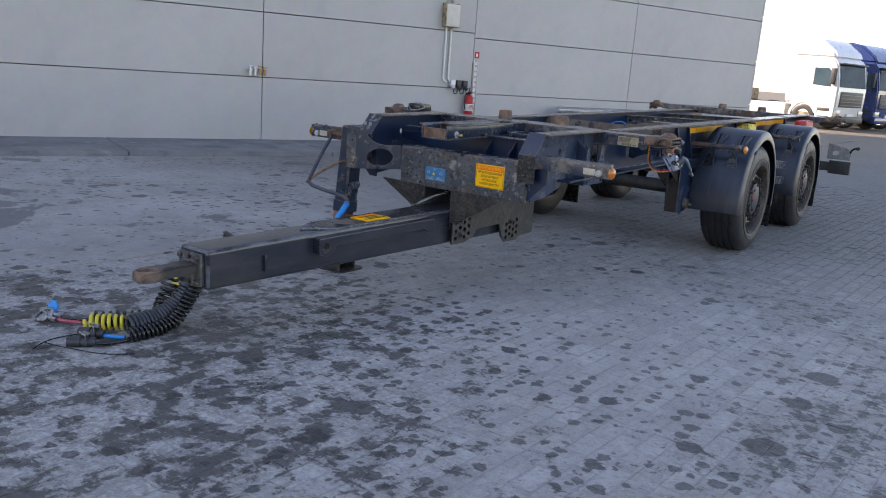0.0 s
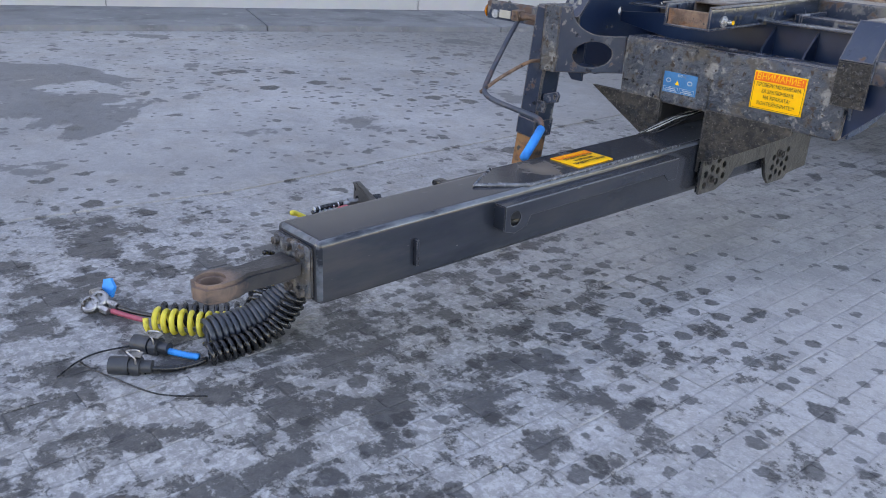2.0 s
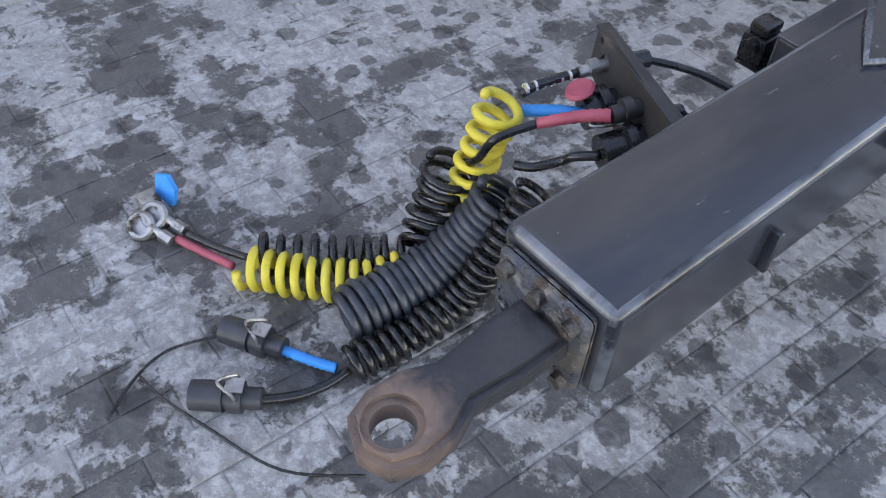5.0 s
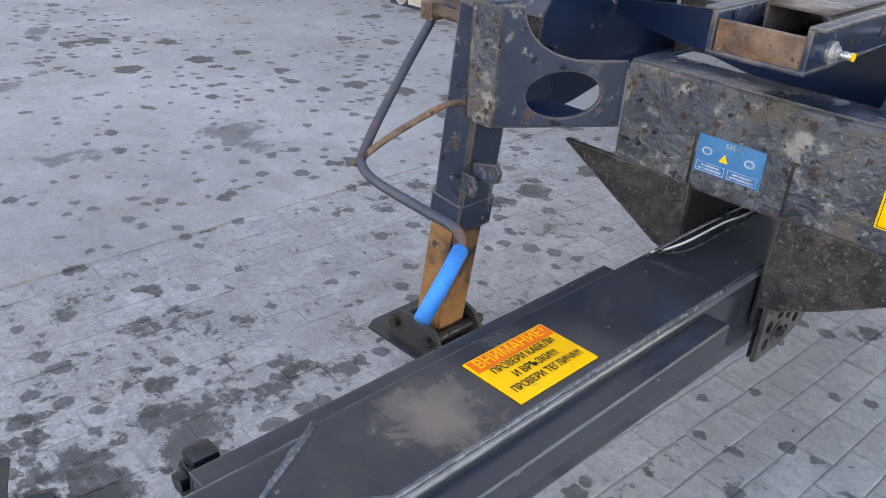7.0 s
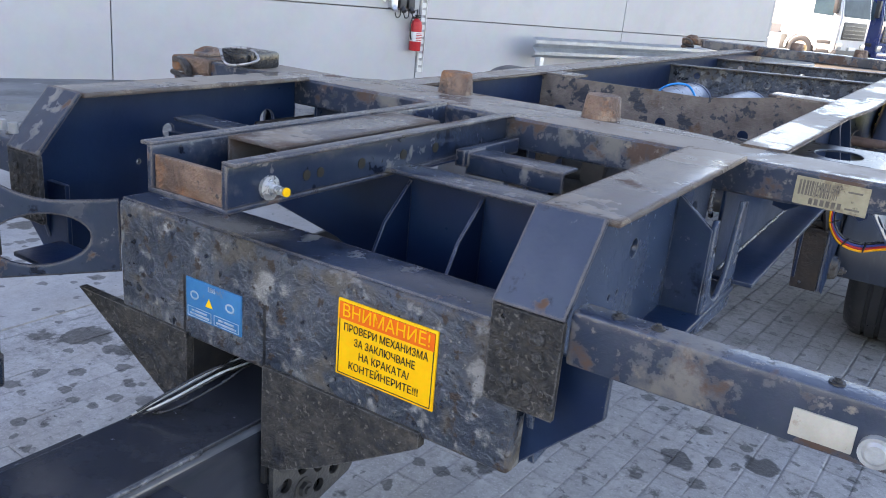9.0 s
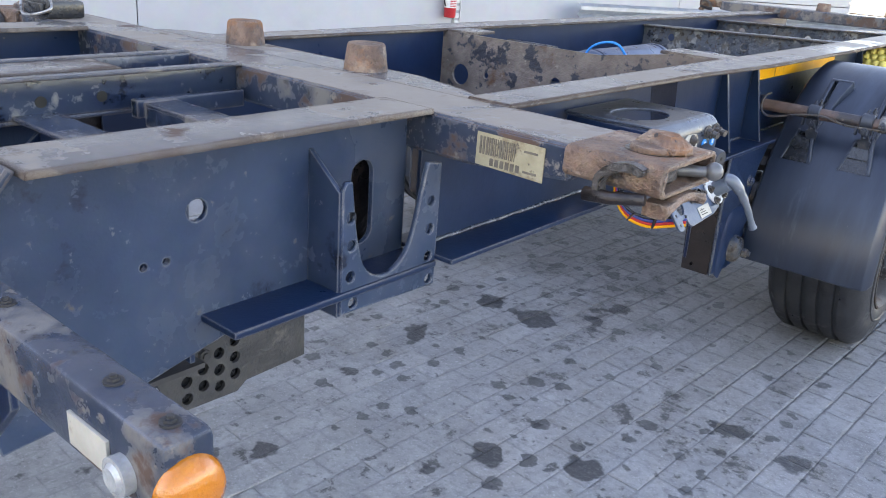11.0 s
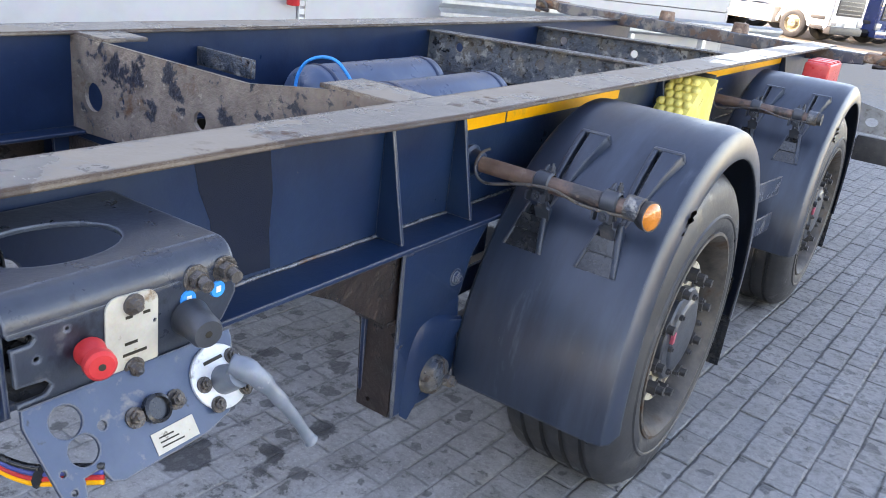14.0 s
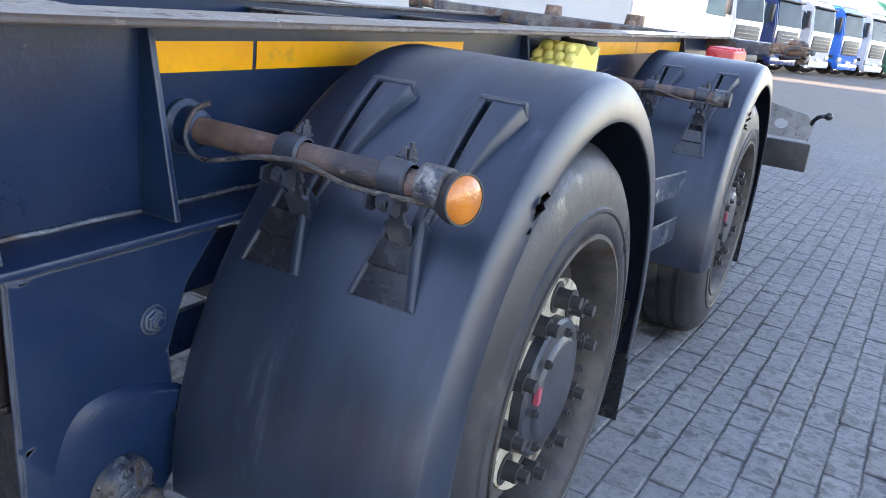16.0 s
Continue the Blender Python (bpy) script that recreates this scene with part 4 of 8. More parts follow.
# black sheet added to darken the holes
part("backing_plate", plate(bmesh.new(), [(0.005, 0.355), (0.14, 0.35), (0.25, 0.375), (0.30, 0.43), (0.60, 0.43), (0.655, 0.315), (0.695, 0.275), (0.86, 0.27), (0.95, 0.30), (0.95, 0.60), (0.005, 0.60)], [], (0.114, 0, 0), (0, 1, 0), (0, 0, 1), 0.006), RUBBER, pp, "black sheet added behind the holes to keep them dark")
bolts([(0.137, 0.04, 0.50), (0.137, 0.092, 0.405), (0.137, 0.755, 0.415)], (1, 0, 0), 0.018, 0.014, BLACK, pp, "rusty hexagon bolt")

# slanted rail ends, rails
for sx in (1, -1):
    rear = Matrix.Identity(4)

    def side_part(name, bm, mat, label="", parent=None):
        if sx < 0:
            bm.transform(rear @ mirror)
            bmesh.ops.reverse_faces(bm, faces=bm.faces)
        return part(name, bm, mat, parent or T, label)

    bm = bmesh.new()
    plate(bm, [(0.612, 0.0), (0.735, 0.0), (0.735, 0.165), (0.612, 0.165)], [circle(0.632, 0.148, 0.006, 8)], (0, -0.006, 0.855), (1, 0, 0), (0, 0, 1), 0.012)
    slp = side_part("corner_plate", bm, MUD, "mud-caked corner plate with rivets")
    bolts([(sx * x, -0.018, z) for x, z in ((0.70, 0.985), (0.70, 0.955), (0.655, 0.90), (0.69, 0.90))], (0, -1, 0), 0.009, 0.005, MUD, slp, "", False)
    crnd = random.Random(31 + sx)
    bm = bmesh.new()
    for k in range(26):
        c = Vector((crnd.uniform(0.618, 0.73), -0.0175, crnd.uniform(0.862, 1.012)))
        r = crnd.uniform(0.004, 0.011)
        vs = bmesh.ops.create_icosphere(bm, subdivisions=1, radius=r, matrix=Matrix.Translation(c) @ Matrix.Diagonal((1.2, 0.5, 1.0, 1)))["verts"]
        for v in vs:
            v.co += Vector((crnd.gauss(0, r * 0.15), crnd.gauss(0, r * 0.1), crnd.gauss(0, r * 0.15)))
    tagged(side_part("mud_crust", bm, MUD, "lumps of dried mud", slp), kind="stuff")
    bm = bmesh.new()
    plate(bm, [(0.612, 0.0), (0.735, 0.0), (0.735, 0.180), (0.612, 0.180)], [], (0, -0.012, 1.018), (1, 0, 0), Vector((0, 0.118, 0.138)), 0.012)
    side_part("slant_plate", bm, NAVY_TOP, "worn slanting end plate")
    # front stretch of the rail
    bm = box(bmesh.new(), (0.612, 0.108, 1.146), (0.752, 0.90, 1.158), 0.003)
    side_part("rail_flange", bm, RAIL_TOP, "dusty worn top flange")
    bm = bmesh.new()
    plate(bm, [(0.02, 0.86), (0.02, 1.02), (0.118, 1.146), (0.90, 1.146), (0.90, 0.84), (0.5, 0.80), (0.25, 0.74), (0.06, 0.72)],
          [slot(0.775, 0.970, 0.060, 0.175), circle(0.40, 1.03, 0.02, 12), circle(0.30, 0.955, 0.007, 8), circle(0.34, 0.955, 0.007, 8)], (0.672, 0, 0), (0, 1, 0), (0, 0, 1), 0.012)
    # near web carries the painted sheen, far web is plain navy
    side_part("rail_web", bm, WEB_DUST_SHEEN if sx > 0 else NAVY, "dusty navy-blue web plate with an upright slot, sheen coloured into the near one")
    bm = box(bmesh.new(), (0.60, 0.40, 0.828), (0.78, 0.905, 0.842), 0.003)
    side_part("lower_flange", bm, NAVY, "navy lower flange")
    # fork plate with a deep round cut
    bm = bmesh.new()
    cut = smooth_pairs([(0.664, 1.054), (0.672, 0.990), (0.684, 0.925), (0.706, 0.872), (0.754, 0.848), (0.804, 0.868), (0.832, 0.915), (0.850, 0.985), (0.868, 1.058)], 3)
    plate(bm, [(0.640, 0.795), (0.908, 0.786), (0.910, 1.052)] + cut[::-1] + [(0.648, 1.054), (0.640, 1.040)],
          [circle(a, b, 0.0105, 12) for a, b in ((0.666, 0.930), (0.664, 0.868), (0.672, 0.812), (0.662, 0.985), (0.884, 0.975), (0.884, 0.915), (0.884, 0.855), (0.890, 0.803))],
          (0.762, 0, 0), (0, 1, 0), (0, 0, 1), 0.012)
    bmesh.ops.bevel(bm, geom=[e for e in bm.edges if e.calc_face_angle(0) > 0.9], offset=0.002, segments=1, affect='EDGES')
    side_part("fork_plate", bm, WEB_DUST_SHEEN, "bolted fork-shaped plate with holes")
    bm = bmesh.new()
    plate(bm, [(0.684, 0.79), (0.768, 0.79), (0.768, 1.035), (0.684, 1.10)], [], (0, 0.646, 0), (1, 0, 0), (0, 0, 1), 0.010)
    side_part("fork_cheek", bm, WEB_DUST_SHEEN)
    # plate added to darken the slot, in place of the mechanism behind it
    side_part("inner_web", box(bmesh.new(), (0.600, 0.66, 0.845), (0.608, 0.93, 1.04), 0.002), OILRUST, "dark rusty plate added behind the slot in place of a mechanism")
    # rear stretch of the rail; the far rail is moved in and down to fit the camera's view
    rear = Matrix.Translation((0.13, 0, -0.045))
    sag = 0.13 if sx < 0 else 0.0
    bm = plate(bmesh.new(), [(0.690, 1.08), (0.806, 1.08), (0.814, 1.60), (0.818, 2.05), (0.836, 2.28), (0.850, 2.55), (0.852, 7.02), (0.690, 7.02)], [], (0, 0, 1.144), (1, 0, 0), (0, 1, 0), 0.012)
    bmesh.ops.bevel(bm, geom=[e for e in bm.edges if e.calc_face_angle(0) > 1.2], offset=0.003, segments=2, affect='EDGES')
    side_part("rail_flange", bm, RAIL_TOP, "dusty worn top flange")
    bm = bmesh.new()
    plate(bm, [(0.905, 0.855), (7.0, 0.855), (7.0, 1.144), (0.905, 1.144)], [circle(1.65 if sx < 0 else 1.545, 0.985, 0.085 if sx < 0 else 0.06, 24, 0.045)], (0.712, 0, 0), (0, 1, 0), (0, 0, 1), 0.010)
    side_part("rail_web", bm, NAVY, "navy-blue rail web")
    bm = box(bmesh.new(), (0.645, 0.905, 0.843), (0.822, 7.02, 0.855), 0.003)
    side_part("lower_flange", bm, NAVY, "navy lower flange")
    wl = [(0.7245, 0.95 + 0.05 * k, 0.858 + 0.0012 * math.sin(k * 2.3)) for k in range(120)]
    side_part("weld_bead", sweep(bmesh.new(), wl, 0.0045, 6), WELD, "pale weld bead along the web")
    for y in (2.43, 2.715, 4.1, 4.45, 6.1):
        bm = plate(bmesh.new(), [(0.723, 0.856), (0.800, 0.856), (0.737, 1.143), (0.723, 1.143)][::-1], [], (0, y, 0), (1, 0, 0), (0, 0, 1), 0.010)
        side_part("stiffener", bm, NAVY, "welded stiffening rib")
    for y0, y1 in ((2.722, 2.945), (2.955, 3.722), (4.62, 5.3), (5.31, 6.2)):
        bm = box(bmesh.new(), (0.7225, y0, 1.065), (0.7240, y1, 1.112))
        side_part("reflective_tape", bm, TAPE, "yellow reflective tape strip")
    if sx > 0:
        bm = plate(bmesh.new(), [(1.985, 0.872), (2.092, 0.868), (2.085, 0.95), (2.090, 1.03), (2.078, 1.118), (1.902, 1.125), (1.915, 1.06), (1.940, 1.00), (1.950, 0.93)], [], (0.722, 0, 0), (0, 1, 0), (0, 0, 1), 0.0006)
        side_part("paint_patch", bm, NAVY_DARK, "fresh darker patch of navy paint")
    # spring hanger
    edge_line = [(2.42, 0.842), (2.79, 0.842), (2.72, 0.76), (2.685, 0.66), (2.70, 0.56), (2.715, 0.46), (2.67, 0.40), (2.60, 0.385), (2.44, 0.395), (2.43, 0.60)]
    side_part("hanger_plate", plate(bmesh.new(), edge_line, [], (0.700, 0, 0), (0, 1, 0), (0, 0, 1), 0.012), NAVY, "inner plate of the spring hanger")
    side_part("hanger_front", plate(bmesh.new(), [(0.700, 0.395), (0.799, 0.395), (0.799, 0.690), (0.675, 0.690), (0.690, 0.60)], [circle(0.735, 0.42, 0.007, 8)], (0, 2.452, 0), (1, 0, 0), (0, 0, 1), 0.014), OILRUST, "rusted front plate of the spring hanger")
    side_part("hanger_wing", plate(bmesh.new(), [(2.09, 0.842), (2.438, 0.842), (2.438, 0.655), (2.41, 0.655), (2.20, 0.79)], [], (0.785, 0, 0), (0, 1, 0), (0, 0, 1), 0.010), OILRUST, "dark rusty wing plate under the flange")
    side_part("hanger_wing", plate(bmesh.new(), [(0.520, 0.842), (0.676, 0.842), (0.690, 0.60), (0.655, 0.63), (0.60, 0.70)], [], (0, 2.47, 0), (1, 0, 0), (0, 0, 1), 0.012), OILRUST, "dark rusty gusset behind the hanger")
    side_part("hanger_wing", box(bmesh.new(), (0.70, 2.40, 0.655), (0.80, 2.437, 0.667), 0.003), OILRUST, "rusty ledge on the hanger")
    for z0, z1 in ((0.706, 0.800), (0.600, 0.676)):
        side_part("hanger_rear", plate(bmesh.new(), [(2.660, z0), (2.90, z0), (2.90, z1), (2.660, z1)], [], (0.735, 0, 0), (0, 1, 0), (0, 0, 1), 0.010), NAVY, "dark navy strap behind the hanger")
    # pressed dome round the pivot
    bm = bmesh.new()
    dome = [(2.470, 0.392), (2.474, 0.50), (2.488, 0.575), (2.520, 0.622), (2.575, 0.632), (2.640, 0.618), (2.700, 0.596)]
    ring_a = [bm.verts.new((0.8125, a, b)) for a, b in smooth_pairs(dome)]
    ring_m = [bm.verts.new((0.8165, a + 0.007, b - 0.006)) for a, b in smooth_pairs(dome)]
    ring_b = [bm.verts.new((0.8225, a + 0.020, b - 0.018)) for a, b in smooth_pairs(dome)]
    ring_c = [bm.verts.new((0.824, 2.585 + (a - 2.585) * 0.45, 0.46 + (b - 0.46) * 0.55)) for a, b in smooth_pairs(dome)]
    for p, q in ((ring_a, ring_m), (ring_m, ring_b), (ring_b, ring_c)):
        for k in range(len(p) - 1):
            bm.faces.new((p[k], p[k + 1], q[k + 1], q[k]))
    bm.faces.new(ring_c)
    bmesh.ops.recalc_face_normals(bm, faces=bm.faces)
    dome_bm = bm
    bm = plate(bmesh.new(), edge_line, [], (0.80, 0, 0), (0, 1, 0), (0, 0, 1), 0.012)
    bmesh.ops.bevel(bm, geom=[e for e in bm.edges if abs(e.verts[0].co.x - e.verts[1].co.x) < 0.001 and e.verts[0].co.x > 0.80], offset=0.004, segments=2, affect='EDGES')
    hang = side_part("spring_hanger", bm, NAVY, "navy spring hanger bracket, dirty at its foot")
    side_part("pressed_dome", dome_bm, NAVY, "pressed bulge round the pivot", hang)
    side_part("pivot_cup", lathe(bmesh.new(), [(0.0, 0.034), (0.030, 0.032), (0.046, 0.024), (0.052, 0.008), (0.052, 0.0)], (0.824, 2.577, 0.475), (1, 0, 0), 28), GRIME, "rounded grey pivot cap", hang)
    bolts([(sx * 0.852 + sag, 2.600, 0.462)], (sx, 0, 0), 0.018, 0.022, GRIME, hang, "grey pivot bolt", False)
    bolts([(sx * 0.812 + sag, 2.65, 0.72)], (sx, 0, 0), 0.016, 0.012, NAVY, hang)
    # guard arm across the front corner
    rear = Matrix.Identity(4)
    bm = box(bmesh.new(), (0.735, 0.0, 0.948), (1.232, 0.055, 1.038), 0.010, seg=2)
    arm = side_part("guard_arm", bm, ARMDIRT, "square steel lamp arm, navy paint scuffed to rust")
    bm = box(bmesh.new(), (1.06, -0.004, 0.962), (1.137, 0.001, 1.001), 0.0015)
    side_part("reflector", bm, FACEPLATE, "white reflector", arm)
    bm = bmesh.new()
    cyl(bm, (sx * 1.163, 0.001, 0.978), (sx * 1.163, -0.012, 0.978), 0.021, n=24)
    cyl(bm, (sx * 1.163, -0.012, 0.978), (sx * 1.163, -0.016, 0.978), 0.016, 0.012, n=24)
    part("position_lamp", bm, LENS, arm, "round clear position lamp")
    bm = bmesh.new()
    lathe(bm, [(0.0, 0.022), (0.022, 0.019), (0.032, 0.012), (0.036, 0.003), (0.036, 0.0), (0.0, 0.0)], (sx * 1.231, 0.024, 0.984), (sx, -0.08, 0), 28)
    part("side_lamp", bm, AMBER, arm, "amber oval side lamp")
    bolts([(sx * x, 0.028, 1.038) for x in (0.80, 0.86, 1.1, 1.2)], (0, 0, 1), 0.007, 0.006, BLACK, arm)
    bm = plate(bmesh.new(), [(0.60, 0.72), (0.66, 0.72), (0.80, 0.86), (0.80, 0.945), (0.60, 0.945)], [], (0, 0.05, 0), (1, 0, 0), (0, 0, 1), 0.012)
    side_part("arm_gusset", bm, NAVY)

# signs on the beam
bm = box(bmesh.new(), (0.292, -0.0035, 0.780), (0.510, 0.001, 0.931), 0.0012)
sign = part("warning_sign", bm, SIGN_Y, T, "yellow warning sign with an orange heading in Bulgarian")
bm = box(bmesh.new(), (0.297, -0.0050, 0.893), (0.505, -0.003, 0.926))
part("heading_field", bm, SIGN_O, sign)


def front(x, z):
    return facing((x, -0.0058, z), (1, 0, 0), (0, 0, 1))


lettering("lettering", "ВНИМАНИЕ!", 0.034, front(0.401, 0.9095), SIGN_Y, sign, 0.190)
for k, (line, w) in enumerate((("ПРОВЕРИ МЕХАНИЗМА", 0.185), ("ЗА ЗАКЛЮЧВАНЕ", 0.135), ("НА КРАКАТА/", 0.112), ("КОНТЕЙНЕРИТЕ!!!", 0.155))):
    o = front(0.401, 0.878 - k * 0.0245)
    o.translation.y = -0.0045
    lettering("lettering", line, 0.021, o, INK, sign, w)
bm = bmesh.new()
for a, b in (((0.297, 0.784), (0.505, 0.7855)), ((0.297, 0.784), (0.2985, 0.926)), ((0.5035, 0.784), (0.505, 0.926)), ((0.297, 0.9245), (0.505, 0.926))):
    box(bm, (a[0], -0.0045, a[1]), (b[0], -0.0034, b[1]))
part("border", bm, INK, sign)
bm = box(bmesh.new(), (-0.121, -0.0030, 0.769), (0.043, 0.001, 0.858), 0.001)
blue = part("blue_plate", bm, SIGN_B, T, "scuffed blue brake-system information plate")
lettering("lettering", "EBS", 0.015, front(-0.040, 0.8475), PALEPRINT, blue)
bm = bmesh.new()
for x0 in (-0.116, -0.036):
    for z in (0.7725, 0.7935):
        box(bm, (x0, -0.0042, z), (x0 + 0.072, -0.0031, z + 0.0012))
    for x in (x0, x0 + 0.0708):
        box(bm, (x, -0.0042, 0.7725), (x + 0.0012, -0.0031, 0.7947))
    for z, w in ((0.777, 0.058), (0.785, 0.046)):
        box(bm, (x0 + 0.036 - w / 2, -0.0042, z), (x0 + 0.036 + w / 2, -0.0031, z + 0.0042))
part("writing_bar", bm, PALEPRINT, blue)
for cx in (-0.095, 0.010):
    bm = plate(bmesh.new(), circle(cx, 0.822, 0.013, 16, 0.010), [circle(cx, 0.822, 0.009, 12, 0.006)], (0, -0.0036, 0), (1, 0, 0), (0, 0, 1), -0.0006)
    part("pictogram", bm, PALEPRINT, blue, "pale worn pictogram")
bm = plate(bmesh.new(), [(-0.062, 0.806), (-0.040, 0.806), (-0.051, 0.826)], [], (0, -0.0036, 0), (1, 0, 0), (0, 0, 1), -0.001)
part("warning_triangle", bm, SIGN_Y, blue)
# sign on the drawbar
MS = Matrix.Translation((DX + 0.012, -0.700, 0.592)) @ Matrix.Rotation(math.atan(TILT), 4, 'X')
MS.translation.z = 0.5925 + TILT * (-0.700)


def on_bar(bm):
    bm.transform(MS)
    return bm


sign2 = part("warning_sign", on_bar(box(bmesh.new(), (-0.070, -0.108, 0), (0.070, 0.108, 0.004), 0.0012)), SIGN_Y, drawbar, "yellow warning sign with an orange heading in Bulgarian")
part("heading_field", on_bar(box(bmesh.new(), (-0.066, -0.104, 0.0042), (-0.032, 0.104, 0.0052))), SIGN_O, sign2)


def bar_text(x):
    return MS @ facing((x, 0.0, 0.0058), (0, 1, 0), (-1, 0, 0))


lettering("lettering", "ВНИМАНИЕ!", 0.034, bar_text(-0.049), SIGN_Y, sign2, 0.185)
for k, (line, w) in enumerate((("ПРОВЕРИ КАБЕЛИ", 0.165), ("И ВРЪЗКИ!!!", 0.115), ("ПРОВЕРИ ТЕГЛИЧА!!!", 0.185))):
    lettering("lettering", line, 0.024, bar_text(-0.018 + k * 0.029), INK, sign2, w)

# bolsters with twist locks


def bolster(y, name):
    bm = bmesh.new()
    plate(bm, [(-1.075, 1.085), (-0.85, 1.066), (0.85, 1.066), (1.075, 1.085), (1.075, 1.150), (-1.075, 1.150)], [], (0, y + 0.098, 0), (1, 0, 0), (0, 0, 1), 0.196)
    bmesh.ops.bevel(bm, geom=[e for e in bm.edges if e.calc_face_angle(0) > 0.7], offset=0.005, segments=2, affect='EDGES')
    b = part(name, bm, RAIL_TOP, T, "rust-streaked cross bolster carrying container locks")
    b.data.materials.append(ARMDIRT)
    for pl in b.data.polygons:
        if abs(pl.normal.z) < 0.5:
            pl.material_index = 1
    for sx in (1, -1):
        x0, x1 = (1.065, 1.256) if sx > 0 else (-1.256, -1.065)
        lx = 1.158 * sx
        y0, y1 = y - 0.110, y + 0.094
        tube_line = [(c[0] + 0.014 * math.cos(radians(c[2] + 22.5 * k)), c[1] + 0.014 * math.sin(radians(c[2] + 22.5 * k)))
                     for c in ((y1 - 0.014, 1.141, 0), (y0 + 0.014, 1.141, 90), (y0 + 0.014, 1.112, 180), (y1 - 0.014, 1.112, 270)) for k in range(5)]
        hole_line = [(c[0] + 0.006 * math.cos(radians(c[2] + 30 * k)), c[1] + 0.006 * math.sin(radians(c[2] + 30 * k)))
                     for c in ((y1 - 0.016, 1.138, 0), (y0 + 0.019, 1.138, 90), (y0 + 0.019, 1.113, 180), (y1 - 0.016, 1.113, 270)) for k in range(4)]
        bm = plate(bmesh.new(), tube_line, [hole_line], (x0, 0, 0), (0, 1, 0), (0, 0, 1), x1 - x0)
        bmesh.ops.bevel(bm, geom=[e for e in bm.edges if e.calc_face_angle(0) > 1.2], offset=0.0022, segments=2, affect='EDGES')
        hrnd = random.Random(3 + sx)
        for v in bm.verts:
            v.co += Vector((hrnd.gauss(0, 0.0007), hrnd.gauss(0, 0.0006), hrnd.gauss(0, 0.0006)))
        housing = part("lock_housing", bm, RUST, b, "rusty open-ended tube that houses the lock")
        cx, cy = 1.186 * sx, y - 0.020
        bm = bmesh.new()
        # flat dark disc round the stem in place of an open, shaded hole
        plate(bm, circle(cx, cy + 0.006, 0.050, 28, 0.046), [], (0, 0, 1.1552), (1, 0, 0), (0, 1, 0), 0.0008)
        part("lock_hole", bm, OILRUST, housing, "dark disc put in for the shade of the lock hole")
        part("lock_sleeve", lathe(bmesh.new(), [(0.0, 0.0), (0.066, 0.0), (0.070, 0.004), (0.070, 0.018), (0.067, 0.022), (0.068, 0.034), (0.0, 0.036)], (lx + 0.006 * sx, y - 0.024, 1.1085), (0, 0, 1), 36), DRUM, b, "pitted oily lock drum")
        # round stem sunk in the hole, then the turned angular head that overhangs it
        bm = lathe(bmesh.new(), [(0.038, 0.0), (0.039, 0.014), (0.036, 0.020), (0.0, 0.022)], (cx, cy, 1.146), (0, 0, 1), 26)
        part("lock_stem", bm, RUST, b, "orange-brown rusted lock stem")
        bm = bmesh.new()
        prof_l = [(-0.056, -0.010), (-0.048, -0.030), (-0.014, -0.037), (0.022, -0.036), (0.046, -0.026), (0.058, -0.006), (0.056, 0.014), (0.036, 0.031), (0.0, 0.036), (-0.034, 0.030), (-0.052, 0.012)]
        rows = []
        for z, k in ((0.0, 0.96), (0.003, 1.0), (0.011, 1.0), (0.0135, 0.95), (0.027, 0.58), (0.029, 0.50)):
            rows.append([bm.verts.new((qx * k - 0.016 * (1 - k), qy * k + 0.012 * (1 - k), z)) for qx, qy in prof_l])
        for p, q in zip(rows, rows[1:]):
            for k in range(len(p)):
                bm.faces.new((p[k], p[(k + 1) % len(p)], q[(k + 1) % len(p)], q[k]))
        bm.faces.new(rows[0][::-1])
        bm.faces.new(rows[-1])
        lrnd = random.Random(9)
        for v in bm.verts:
            v.co += Vector((lrnd.gauss(0, 0.0012), lrnd.gauss(0, 0.0012), lrnd.gauss(0, 0.0008)))
        bmesh.ops.recalc_face_normals(bm, faces=bm.faces)
        bm.transform(Matrix.Translation((1.196 * sx, y + 0.004, 1.1555)) @ Matrix.Rotation(radians(-14 * sx), 4, 'Z') @ Matrix.Diagonal((0.92 * sx, 0.92, 1, 1)))
        bmesh.ops.recalc_face_normals(bm, faces=bm.faces)
        part("twist_lock", bm, RUST, b, "orange-brown rusted twist lock head", smooth=False)
        bm = bmesh.new()
        sweep(bm, [(sx * 1.20, y + 0.012, 1.120), (sx * 1.235, y + 0.034, 1.122), (sx * 1.266, y + 0.050, 1.124)], [0.013, 0.011, 0.009], 12)
        bmesh.ops.create_uvsphere(bm, u_segments=18, v_segments=12, radius=0.0165, matrix=Matrix.Translation((sx * 1.272, y + 0.054, 1.125)))
        part("lock_knob", bm, KNOB, b, "worn round lock knob")
        # bent flat handle under the housing
        bm = bmesh.new()
        spine = smooth_line([(0, y - 0.092, 1.074), (0, y - 0.066, 1.080), (0, y - 0.038, 1.088), (0, y + 0.0, 1.087), (0, y + 0.034, 1.079), (0, y + 0.062, 1.071)], 4)
        rows = []
        for k, p in enumerate(spine):
            u = k / (len(spine) - 1)
            hw = 0.0082 + 0.0050 * max(0.0, 1 - u * 5) + 0.0035 * max(0.0, u * 4 - 3)
            rows.append([bm.verts.new((sx * (1.240 + dx), p.y, p.z + dz * hw)) for dx, dz in ((0.0, -1), (0.022, -0.9), (0.026, 0.0), (0.022, 0.9), (0.0, 1), (-0.022, 0.9), (-0.022, -0.9))])
